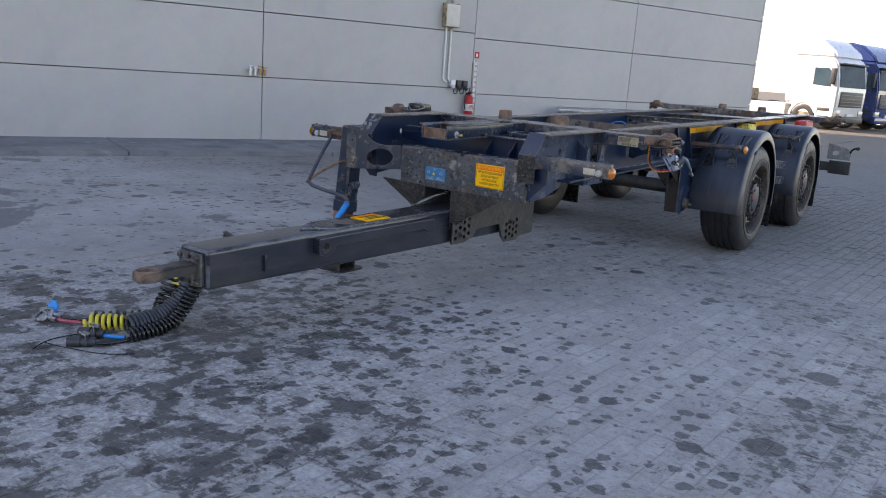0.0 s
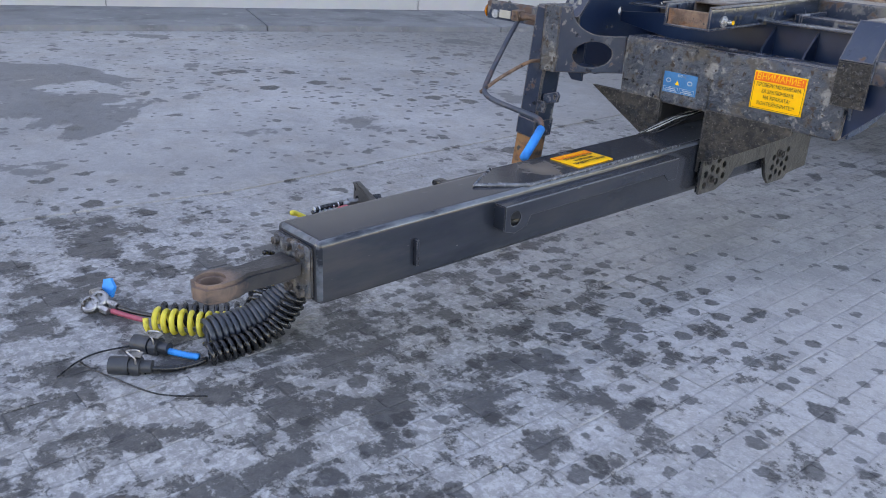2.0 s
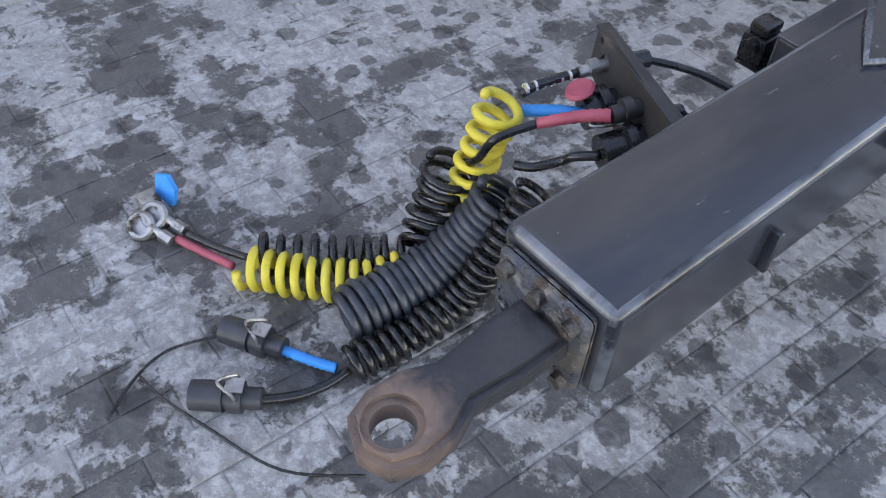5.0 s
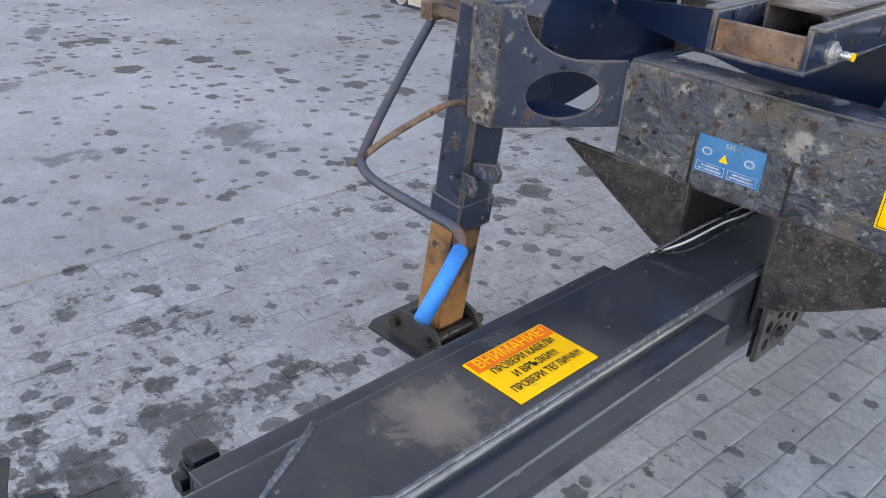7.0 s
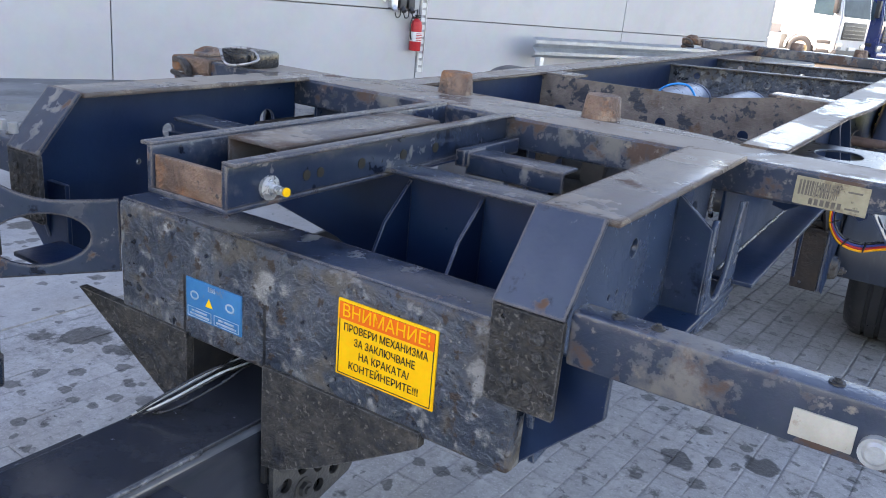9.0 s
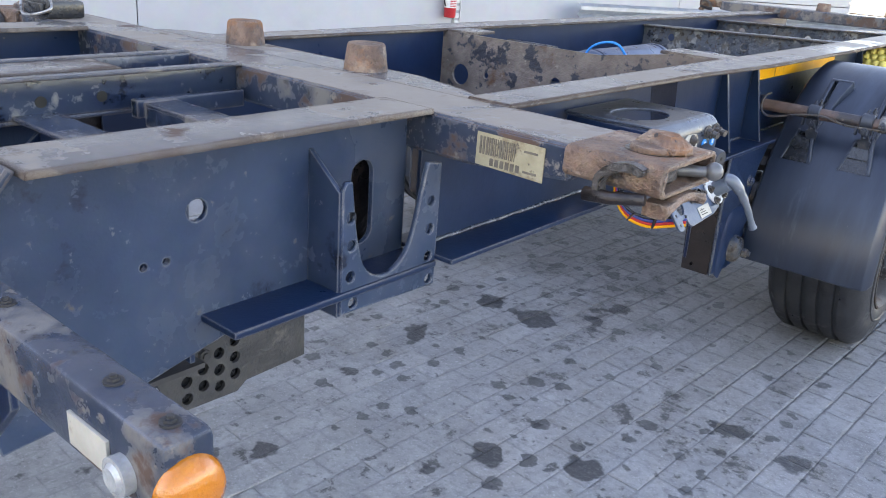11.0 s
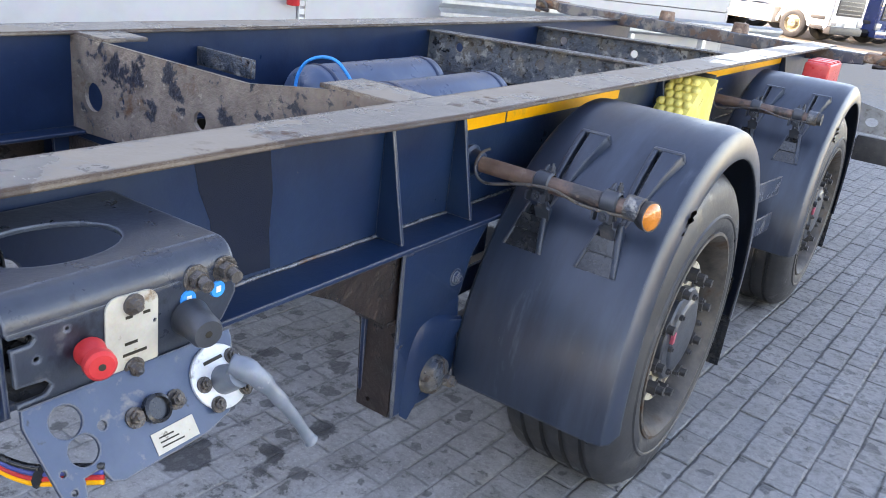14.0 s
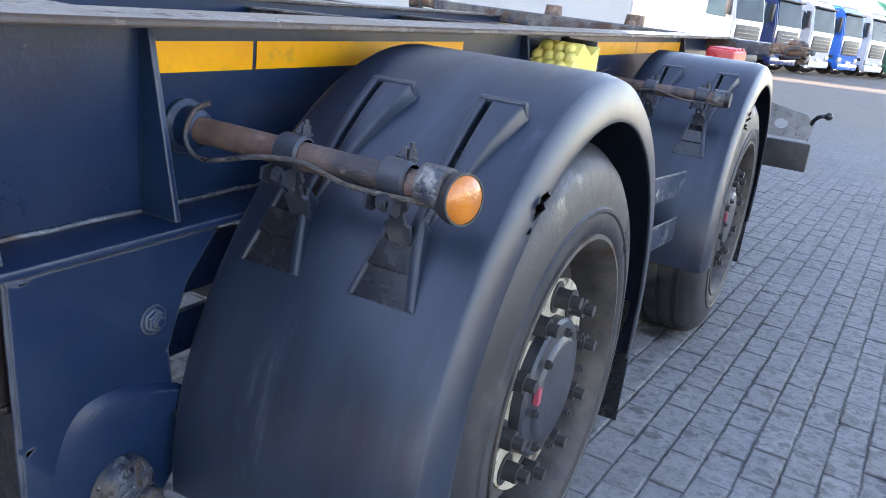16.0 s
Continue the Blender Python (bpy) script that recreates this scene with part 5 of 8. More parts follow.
        for p, q in zip(rows, rows[1:]):
            for k in range(7):
                bm.faces.new((p[k], p[(k + 1) % 7], q[(k + 1) % 7], q[k]))
        bm.faces.new(rows[0][::-1])
        bm.faces.new(rows[-1])
        bmesh.ops.recalc_face_normals(bm, faces=bm.faces)
        part("lock_handle", bm, RUST, b, "bent rusty lock handle")
        # hooked pawl beside the housing
        bm = bmesh.new()
        hook = smooth_line([(1.150, y - 0.124, 1.092), (1.152, y - 0.128, 1.118), (1.176, y - 0.128, 1.140), (1.206, y - 0.126, 1.146), (1.226, y - 0.120, 1.138)], 4)
        rows = []
        for k, p in enumerate(hook):
            d = (hook[min(k + 1, len(hook) - 1)] - hook[max(k - 1, 0)]).normalized()
            up = Vector((-d.z, 0, d.x))
            rows.append([bm.verts.new((sx * q.x, q.y, q.z)) for q in (p + up * 0.008 + Vector((0, -0.012, 0)), p + up * 0.008 + Vector((0, 0.014, 0)), p - up * 0.008 + Vector((0, 0.014, 0)), p - up * 0.008 + Vector((0, -0.012, 0)))])
        for p, q in zip(rows, rows[1:]):
            for k in range(4):
                bm.faces.new((p[k], p[(k + 1) % 4], q[(k + 1) % 4], q[k]))
        bm.faces.new(rows[0][::-1])
        bm.faces.new(rows[-1])
        bmesh.ops.recalc_face_normals(bm, faces=bm.faces)
        bmesh.ops.bevel(bm, geom=[e for e in bm.edges if e.calc_face_angle(0) > 0.9], offset=0.003, segments=2, affect='EDGES')
        pawl = part("lock_pawl", bm, DRUM, b, "dark hooked steel lock pawl")
        bm = sweep(bmesh.new(), [(sx * 1.128, y - 0.130, 1.084), (sx * 1.175, y - 0.132, 1.088), (sx * 1.235, y - 0.124, 1.098)], [0.013, 0.012, 0.010], 8)
        part("pawl_bar", bm, OILRUST, pawl, "oily dark bar of the pawl")
    return b


front_bolster = bolster(0.995, "front_bolster")
rear_bolster = bolster(6.83, "rear_bolster")


def buffer_cone(x, y):
    bm = bmesh.new()
    lathe(bm, [(0.0, 0.0), (0.058, 0.0), (0.060, 0.010), (0.058, 0.016), (0.050, 0.082), (0.045, 0.088), (0.0, 0.088)], (x, y, 1.122), (0, 0, 1), 28)
    return part("buffer_cone", bm, RUST, T, "rust-brown tapered guide cone")


for x in (-0.245, 0.263):
    buffer_cone(x, 1.190)
for x in (-0.26, 0.26):
    buffer_cone(x, 6.83)
bm = bmesh.new()
plate(bm, [(-0.62, 1.06), (0.70, 1.06), (0.70, 1.14), (0.58, 1.20), (0.40, 1.25), (-0.40, 1.25), (-0.56, 1.20), (-0.62, 1.14)], [], (0, 0, 1.130), (1, 0, 0), (0, 1, 0), 0.0125)
part("bolster_flange", bm, RAIL_TOP, T, "curved doubling plate, dusty and rusted")
# label on the bolster
bm = plate(bmesh.new(), [(0.868, 1.074), (1.022, 1.070), (1.022, 1.135), (0.868, 1.137)], [], (0, 0.8955, 0), (1, 0, 0), (0, 0, 1), 0.002)
lab = part("barcode_label", bm, CREAM, T, "peeling cream barcode label")
bm = bmesh.new()
random.seed(5)
x = 0.876
while x < 0.958:
    w = random.choice((0.0015, 0.003, 0.0045))
    box(bm, (x, 0.8925, 1.096), (x + w, 0.894, 1.130))
    x += w + random.choice((0.0018, 0.003))
box(bm, (0.978, 0.8925, 1.080), (1.008, 0.894, 1.084))
box(bm, (0.978, 0.8925, 1.118), (1.008, 0.894, 1.122))
tagged(part("barcode_print", bm, FADED, lab), kind="stuff")
bm = bmesh.new()
for k in range(6):
    box(bm, (0.902 + k * 0.012, 0.8925, 1.077), (0.910 + k * 0.012, 0.894, 1.091))
part("writing_bar", bm, FADED, lab)

# centre channel
bm = bmesh.new()
box(bm, (-0.100, -0.105, 1.062), (0.112, 0.90, 1.072), 0.002)
chan = part("centre_channel", bm, NAVY_TOP, T, "worn steel channel pointing forwards")
for x0, x1, f0, f1 in ((-0.100, -0.088, -0.118, -0.0885), (0.100, 0.112, 0.1005, 0.132)):
    part("channel_wall", box(bmesh.new(), (x0, -0.105, 1.071), (x1, 0.90, 1.152), 0.002), NAVY_TOP, chan)
    part("channel_flange", box(bmesh.new(), (f0, -0.105, 1.1505), (f1, 0.90, 1.158), 0.002), NAVY_TOP, chan)
bm = box(bmesh.new(), (-0.087, -0.098, 1.062), (0.100, -0.086, 1.135), 0.002)
part("channel_bottom", bm, RUST, chan, "rusty channel end")
cover = part("slide_cover", box(bmesh.new(), (-0.065, 0.06, 1.151), (0.075, 0.62, 1.157), 0.002), RAIL_TOP, chan, "dull sliding cover, open at its front")
for x0, x1 in ((-0.065, -0.059), (0.069, 0.075)):
    part("cover_side", box(bmesh.new(), (x0, 0.06, 1.073), (x1, 0.62, 1.1505), 0.001), RAIL_TOP, cover)
bm = bmesh.new()
cyl(bm, (0.112, -0.005, 1.098), (0.118, -0.005, 1.098), 0.022, n=20)
hexbolt(bm, (0.118, -0.005, 1.098), (1, 0, 0), 0.016, 0.012)
cyl(bm, (0.13, -0.005, 1.098), (0.158, -0.005, 1.098), 0.0085, n=12)
bo = part("bolt", bm, ZINC, chan, "bright zinc bolt")
bm = cyl(bmesh.new(), (0.158, -0.005, 1.098), (0.162, -0.005, 1.098), 0.009, n=12)
part("paint_mark", bm, SIGN_Y, bo, "dab of yellow paint")
# holes put in as black discs that stand for their shade
for y in (0.10, 0.14, 0.27, 0.42, 0.55):
    part("hole", cyl(bmesh.new(), (0.1105, y, 1.105), (0.1135, y, 1.105), 0.0105 if y < 0.2 else 0.012, n=14), INK, chan)
bm = box(bmesh.new(), (0.16, 0.62, 1.085), (0.42, 0.70, 1.093), 0.002)
box(bm, (0.16, 0.62, 1.04), (0.42, 0.63, 1.09), 0.002)
box(bm, (0.14, 0.60, 1.06), (0.165, 0.88, 1.10), 0.002)
part("angle_bracket", bm, NAVY_TOP, T, "small steel angle under the bolster")

# inner cross plates of the front bay
bm = bmesh.new()
plate(bm, [(-0.66, 0.98), (-0.32, 0.93), (-0.05, 0.875), (0.20, 0.77), (0.66, 0.74), (0.66, 1.075), (-0.10, 1.075), (-0.66, 1.03)], [], (0, 0.40, 0), (1, 0, 0), (0, 0, 1), 0.010)
part("inner_crossplate", bm, NAVY, T, "dark inner cross plate")
bm = box(bmesh.new(), (-0.60, 0.36, 1.072), (0.66, 0.45, 1.082), 0.003)
part("inner_flange", bm, NAVY_TOP, T, "worn narrow flange")
for x in (0.155, 0.345):
    bm = plate(bmesh.new(), [(0.02, 0.73), (0.39, 0.73), (0.39, 1.06), (0.30, 0.98), (0.22, 0.84), (0.10, 0.77)], [], (x, 0, 0), (0, 1, 0), (0, 0, 1), 0.008)
    part("curved_gusset", bm, NAVY, T, "curved dark gusset")
bm = plate(bmesh.new(), [(0.14, 0.12), (0.66, 0.12), (0.66, 0.42), (0.24, 0.42)], [], (0, 0, 0.722), (1, 0, 0), (0, 1, 0), 0.010)
part("bay_floor", bm, BLACK, T, "oily dark floor plate")

# cross members
bm = bmesh.new()
top = [(-0.582, 1.10), (-0.45, 1.10), (-0.2, 1.10), (0.2, 1.10), (0.5, 1.144), (0.715, 1.144)]
plate(bm, [(-0.582, 0.80), (0.715, 0.85)] + top[::-1], [circle(-0.47, 0.925, 0.045, 20), circle(0.02, 0.96, 0.026, 14), circle(0.38, 0.965, 0.024, 14), circle(-0.33, 0.94, 0.014, 10)], (0, 2.51, 0), (1, 0, 0), (0, 0, 1), 0.012)
part("cross_member", bm, XRUST, T, "brown flaking cross member with round holes")
part("cross_flange", box(bmesh.new(), (-0.58, 2.50, 1.097), (-0.42, 2.66, 1.109), 0.002), RAIL_TOP, T, "dusty flange of the cross member")
part("cross_flange", box(bmesh.new(), (0.45, 2.50, 1.140), (0.70, 2.66, 1.152), 0.002), RAIL_TOP, T, "dusty flange of the cross member")
part("cross_web", box(bmesh.new(), (0.45, 2.56, 1.00), (0.70, 2.58, 1.139), 0.002), NAVY, T, "navy web under the flange")
for y in (4.42, 5.55):
    bm = bmesh.new()
    plate(bm, [(-0.582, 0.89), (0.715, 0.93), (0.715, 1.11), (-0.582, 1.07)], [circle(x, 1.02, 0.022, 12) for x in (-0.4, 0.05, 0.4)], (0, y, 0), (1, 0, 0), (0, 0, 1), 0.010)
    bmesh.ops.create_cube(bm, size=1.0, matrix=Matrix.Translation((0.066, y + 0.01, 1.094)) @ Matrix.Rotation(-0.031, 4, "Y") @ Matrix.Diagonal((1.29, 0.10, 0.008, 1)))
    part("cross_member", bm, GRIME, T, "grimy grey cross member")
bm = box(bmesh.new(), (-0.582, 3.0, 0.88), (0.70, 3.06, 0.92), 0.004)
part("tank_bar", bm, NAVY, T, "navy bar under the air tanks")
bm = box(bmesh.new(), (-0.582, 3.75, 0.84), (0.70, 3.81, 0.88), 0.004)
part("tank_bar", bm, NAVY, T, "navy bar under the air tanks")
for x in (-0.27, 0.06, 0.39):
    bm = bmesh.new()
    prof = [(0.0, -0.04), (0.06, -0.034), (0.10, -0.018), (0.123, 0.012), (0.125, 0.03), (0.125, 0.72), (0.123, 0.738), (0.10, 0.768), (0.06, 0.784), (0.0, 0.79)]
    lathe(bm, prof, (x, 3.22, 0.895), (0, 1, 0), 32)
    tank = part("air_tank", bm, TANKBLUE, T, "blue-grey painted cylindrical air tank")
    for ys in (3.27, 3.90):
        part("tank_strap", lathe(bmesh.new(), [(0.1256, 0.0), (0.128, 0.004), (0.128, 0.022), (0.1256, 0.026)], (x, ys, 0.895), (0, 1, 0), 32), NAVY, tank, "steel strap")
bm = sweep(bmesh.new(), smooth_line([(-0.245, 3.14, 0.93), (-0.24, 3.14, 0.99), (-0.20, 3.14, 1.05), (-0.135, 3.15, 1.078), (-0.07, 3.16, 1.07), (-0.03, 3.20, 1.0)], 6), 0.006, 6)
part("air_pipe", bm, BLUE, T, "bright blue air pipe")
bm = box(bmesh.new(), (-0.58, 2.98, 0.98), (-0.30, 3.0, 1.045), 0.003)
part("pipe_bracket", bm, GRIME, T, "grey bracket plate")


# wheels
def wheel(x_out, y, z, s):
    """s: +1 for the side whose face looks to +x."""
    Wd = 0.365
    bm = bmesh.new()
    prof = [(0.322, 0.0), (0.330, 0.006), (0.350, 0.012), (0.368, 0.010), (0.372, 0.013), (0.378, 0.013), (0.382, 0.008), (0.41, 0.004), (0.445, -0.004), (0.47, -0.018), (0.488, -0.038), (0.497, -0.052)]
    grooves = [0.085, 0.145, 0.205, 0.265]
    for g in grooves:
        prof += [(0.5, -g + 0.010), (0.488, -g + 0.007), (0.488, -g - 0.007), (0.5, -g - 0.010)]
    prof += [(0.497, -Wd + 0.052), (0.488, -Wd + 0.038), (0.445, -Wd + 0.004), (0.40, -Wd), (0.33, -Wd), (0.292, -Wd + 0.01)]
    lathe(bm, prof, (x_out, y, z), (s, 0, 0), 72)
    w = part("wheel", bm, TYRE, T, "worn black truck tyre on a dirty steel rim")
    bm = bmesh.new()
    lathe(bm, [(0.330, -0.008), (0.326, 0.010), (0.317, 0.011), (0.305, -0.006), (0.296, -0.03), (0.288, -0.085), (0.272, -0.100), (0.262, -0.105)], (x_out, y, z), (s, 0, 0), 56)
    part("rim", bm, RIM, w, "dirty brown steel rim")
    bm = bmesh.new()
    nh = 10
    # disc with hand holes
    u, v = (0, 1, 0), (0, 0, 1)
    outer = circle(0, 0, 0.266, 56)
    hh = [circle(0.244 * math.cos(k * math.tau / nh + 0.3), 0.244 * math.sin(k * math.tau / nh + 0.3), 0.014, 12) for k in range(nh)]
    plate(bm, outer, hh, (x_out - s * 0.104, y, z), u, v, 0.010)
    lathe(bm, [(0.228, -0.094), (0.224, -0.060), (0.217, -0.050), (0.150, -0.050)], (x_out, y, z), (s, 0, 0), 48)
    part("wheel_disc", bm, RIM, w, "wheel disc with hand holes")
    bm = bmesh.new()
    lathe(bm, [(0.224, -0.052), (0.224, -0.041), (0.147, -0.041), (0.147, -0.052)], (x_out, y, z), (s, 0, 0), 48)
    part("hub_ring", bm, HUBDIRT, w, "pale flaking paint ring under the wheel nuts")
    bm = bmesh.new()
    lathe(bm, [(0.146, -0.050), (0.146, -0.020), (0.140, -0.014), (0.112, -0.010), (0.106, -0.004), (0.098, -0.001), (0.0, 0.000)], (x_out, y, z), (s, 0, 0), 40)
    hub = part("hub", bm, DRUMDARK, w, "dark grey axle hub")
    bm = box(bmesh.new(), (min(x_out - s * 0.010, x_out + s * 0.001), y - 0.115, z + 0.01), (max(x_out - s * 0.010, x_out + s * 0.001), y - 0.098, z + 0.045), 0.002)
    part("paint_mark", bm, PINK, hub, "dab of red paint")
    bolts([(x_out - s * 0.004, y + 0.126 * math.cos(k * math.tau / 8), z + 0.126 * math.sin(k * math.tau / 8)) for k in range(8)], (s, 0, 0), 0.010, 0.010, BLACK, hub, "", False)
    bm0 = bmesh.new()
    hexbolt(bm0, (0, 0, 0), (s, 0, 0), 0.0225, 0.032)
    cyl(bm0, (0, 0, 0), (s * 0.052, 0, 0), 0.013, n=10)
    nut = None
    for k in range(10):
        a = k * math.tau / 10 + 0.2
        m = Matrix.Translation((x_out - s * 0.041, y + 0.186 * math.cos(a), z + 0.186 * math.sin(a)))
        if nut is None:
            nut = part("wheel_nut", bm0, BLACK, w, "dark wheel nut on its stud")
            nut.matrix_local = m
        else:
            again(nut, m, w)
    return w


AX = ((3.30, 0.492), (5.30, 0.466))
for y, z in AX:
    wheel(1.245, y, z, 1)
    wheel(-1.245, y, z, -1)
    bm = cyl(bmesh.new(), (-0.95, y, z), (0.95, y, z), 0.065, n=20)
    box(bm, (-0.62, y - 0.09, z - 0.06), (-0.48, y + 0.09, z + 0.10), 0.01)
    box(bm, (0.48, y - 0.09, z - 0.06), (0.62, y + 0.09, z + 0.10), 0.01)
    part("axle", bm, BLACK, T, "grimy black axle beam")
    for s in (1, -1):
        bm = bmesh.new()
        lathe(bm, [(0.0, 0), (0.11, 0.0), (0.13, 0.03), (0.11, 0.07), (0.13, 0.11), (0.10, 0.20), (0.0, 0.2)], (s * 0.56, y + 0.28, z + 0.08), (0, 0, 1), 24)
        part("air_spring", bm, BLACK, T, "black rubber air spring")
        bm = sweep(bmesh.new(), [(s * 0.73, y - 0.72, 0.48), (s * 0.70, y - 0.3, 0.46), (s * 0.60, y, 0.40), (s * 0.58, y + 0.35, 0.52)], [0.035, 0.035, 0.045, 0.03], 8)
        part("trailing_arm", bm, BLACK, T, "black trailing arm")


# mudguards
def plate_on(on, x):
    """The floor of a slot on the guard, drawn black for the slot's shade."""
    bm = bmesh.new()
    rows = [[bm.verts.new(on(radians(139 - 23 * k / 6), x + dx, 0.013)) for dx in (-0.011, 0.002)] for k in range(7)]
    for p, q in zip(rows, rows[1:]):
        bm.faces.new((p[0], p[1], q[1], q[0]))
    return bm


def mudguard(y, z, s):
    R0 = 0.60
    x_in, x_out = 0.818, 1.262
    n = 40
    a0, a1 = radians(187), radians(-12)

    def flare(a):
        """The front end of the guard swings outwards."""
        u = max(0.0, (math.degrees(a) - 138) / 50)
        return 0.036 * u * u * (3 - 2 * u) if u < 1 else 0.036
    prof = [(x_in, 0.0), (x_in + 0.01, 0.012), (x_out - 0.05, 0.012), (x_out - 0.018, 0.004), (x_out - 0.004, -0.014), (x_out + 0.002, -0.068), (x_out - 0.004, -0.068), (x_out - 0.012, -0.018), (x_out - 0.05, 0.004), (x_in + 0.01, 0.004)]
    bm = bmesh.new()
    rings = []
    for k in range(n + 1):
        a = a0 + (a1 - a0) * k / n
        f = 1.0 + 0.03 * abs(math.sin(a)) ** 2
        rr = R0 + flare(a)
        rings.append([bm.verts.new((s * (px + (0.5 * flare(a) if px > 1.0 else 0.0)), y + (rr + pr) * math.cos(a) * 0.965, z + (rr + pr) * math.sin(a) * f)) for px, pr in prof])
    for a, b in zip(rings, rings[1:]):
        for k in range(len(prof)):
            k2 = (k + 1) % len(prof)
            bm.faces.new((a[k], a[k2], b[k2], b[k]))
    bm.faces.new(rings[0])
    bm.faces.new(rings[-1][::-1])
    bmesh.ops.recalc_face_normals(bm, faces=bm.faces)
    g = part("mudguard", bm, FENDER, T, "black moulded plastic mudguard with scuffed edge")

    def on(a, x, lift):
        f = 1.0 + 0.03 * abs(math.sin(a)) ** 2
        rr = R0 + flare(a)
        return Vector((s * x, y + (rr + lift) * math.cos(a) * 0.965, z + (rr + lift) * math.sin(a) * f))

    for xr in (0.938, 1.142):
        # wedge that rises to a blunt end; a deep slot parts it from a narrow lip
        for lip in (True, False):
            bm = bmesh.new()
            rows = []
            for k in range(9):
                u = k / 8
                a = radians(139 - 23 * u)
                h = 0.014 + 0.024 * u
                x0, x1 = (-0.024, -0.011) if lip else (0.002, 0.006 + 0.056 * u)
                rows.append([bm.verts.new(on(a, xr + x0, 0.008)), bm.verts.new(on(a, xr + x0, h)), bm.verts.new(on(a, xr + x1 * (1.0 if lip else 0.86), h)), bm.verts.new(on(a, xr + x1, 0.008))])
            for p, q in zip(rows, rows[1:]):
                for k in range(3):
                    bm.faces.new((p[k], p[k + 1], q[k + 1], q[k]))
            bm.faces.new(rows[0][::-1])
            bm.faces.new(rows[-1])
            bmesh.ops.recalc_face_normals(bm, faces=bm.faces)
            part("slotted_ridge", bm, FENDER, g)
        end = bmesh.new()
        for d0, d1 in ((radians(115.2), radians(116.4)),):
            q = [on(d1, xr - 0.024, 0.006), on(d1, xr + 0.060, 0.006), on(d0, xr + 0.060, 0.006), on(d0, xr - 0.024, 0.006)]
            p = [on(d1, xr - 0.024, 0.039), on(d1, xr + 0.055, 0.039), on(d0, xr + 0.055, 0.037), on(d0, xr - 0.024, 0.037)]
            vq, vp = [end.verts.new(c) for c in q], [end.verts.new(c) for c in p]
            end.faces.new(vp)
            for k in range(4):
                end.faces.new((vq[k], vq[(k + 1) % 4], vp[(k + 1) % 4], vp[k]))
        bmesh.ops.recalc_face_normals(end, faces=end.faces)
        part("ridge_end", end, FENDER, g)
        # black floor stands for the shade inside the slot
        part("slot", plate_on(on, xr), RUBBER, g, "slot floor, its shade put in as black")
        xr += 0.027
        # pocket below the tube: two ribs that spread, a stepped floor between them, painted black for its shade
        xc = xr - 0.05

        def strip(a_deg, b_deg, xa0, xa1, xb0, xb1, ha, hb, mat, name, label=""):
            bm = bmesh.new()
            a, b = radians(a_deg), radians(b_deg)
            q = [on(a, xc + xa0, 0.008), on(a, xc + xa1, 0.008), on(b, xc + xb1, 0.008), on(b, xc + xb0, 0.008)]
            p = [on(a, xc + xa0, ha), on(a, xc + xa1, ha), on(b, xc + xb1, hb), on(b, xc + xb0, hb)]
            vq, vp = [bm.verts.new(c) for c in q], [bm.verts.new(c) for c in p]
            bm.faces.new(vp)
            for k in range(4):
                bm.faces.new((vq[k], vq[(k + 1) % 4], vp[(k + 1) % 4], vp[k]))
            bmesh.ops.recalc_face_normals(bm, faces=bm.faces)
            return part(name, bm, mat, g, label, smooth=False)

        strip(139.5, 150.5, -0.026, -0.019, -0.054, -0.046, 0.038, 0.017, FENDER, "pocket_rib")
        strip(139.0, 150.5, 0.020, 0.034, 0.044, 0.058, 0.052, 0.016, FENDER, "pocket_rib")
        strip(139.5, 142.5, -0.019, 0.020, -0.026, 0.026, 0.020, 0.018, RUBBER, "pocket_mouth", "mouth of the clamp pocket, its shade put in as black")
        strip(142.5, 146.0, -0.026, 0.026, -0.036, 0.034, 0.036, 0.026, RUBBER, "pocket_step", "floor step of the clamp pocket, its shade put in as black")
        strip(146.0, 150.5, -0.036, 0.034, -0.046, 0.044, 0.019, 0.0135, RUBBER, "pocket_step", "floor step of the clamp pocket, its shade put in as black")
    # carrying tube, clamps and lamp
    ty, tz = y - 0.51, 0.982 if s > 0 else 0.90
    bm = cyl(bmesh.new(), (s * 0.724, ty, tz), (s * 1.195, ty, tz - 0.004), 0.021, n=18)
    tube = part("carrier_tube", bm, TUBE, T, "rust-brown mudguard carrier tube")
    bm = lathe(bmesh.new(), [(0.0, 0.0), (0.044, 0.0), (0.044, 0.008), (0.034, 0.012), (0.030, 0.036), (0.021, 0.040)], (s * 0.7225, ty, tz), (s, 0, 0), 20)
    part("collar", bm, NAVY, tube, "navy-painted root flange")
    part("collar", cyl(bmesh.new(), (s * 1.165, ty, tz), (s * 1.205, ty, tz), 0.030, n=18), GRIME, tube, "grey collar")
    for xr in (0.945, 1.125):
        bm = bmesh.new()
        lathe(bm, [(0.023, -0.022), (0.028, -0.018), (0.028, 0.018), (0.023, 0.022)], (s * xr, ty, tz), (1, 0, 0), 18)
        # notched hanger that reaches down into the pocket
        foot = Vector((s * xr, y - 0.486, tz - 0.105))
        top = Vector((s * xr, ty - 0.014, tz - 0.018))
        down = (foot - top).normalized()
        tongue = [(-0.020, 0), (0.020, 0), (0.022, 0.026), (0.013, 0.031), (0.013, 0.052), (0.021, 0.057), (0.017, 0.094), (-0.017, 0.094), (-0.021, 0.057), (-0.011, 0.052), (-0.011, 0.031), (-0.022, 0.026)]
        plate(bm, tongue, [circle(0, 0.041, 0.005, 8)], tuple(top), (1, 0, 0), tuple(down), 0.007)
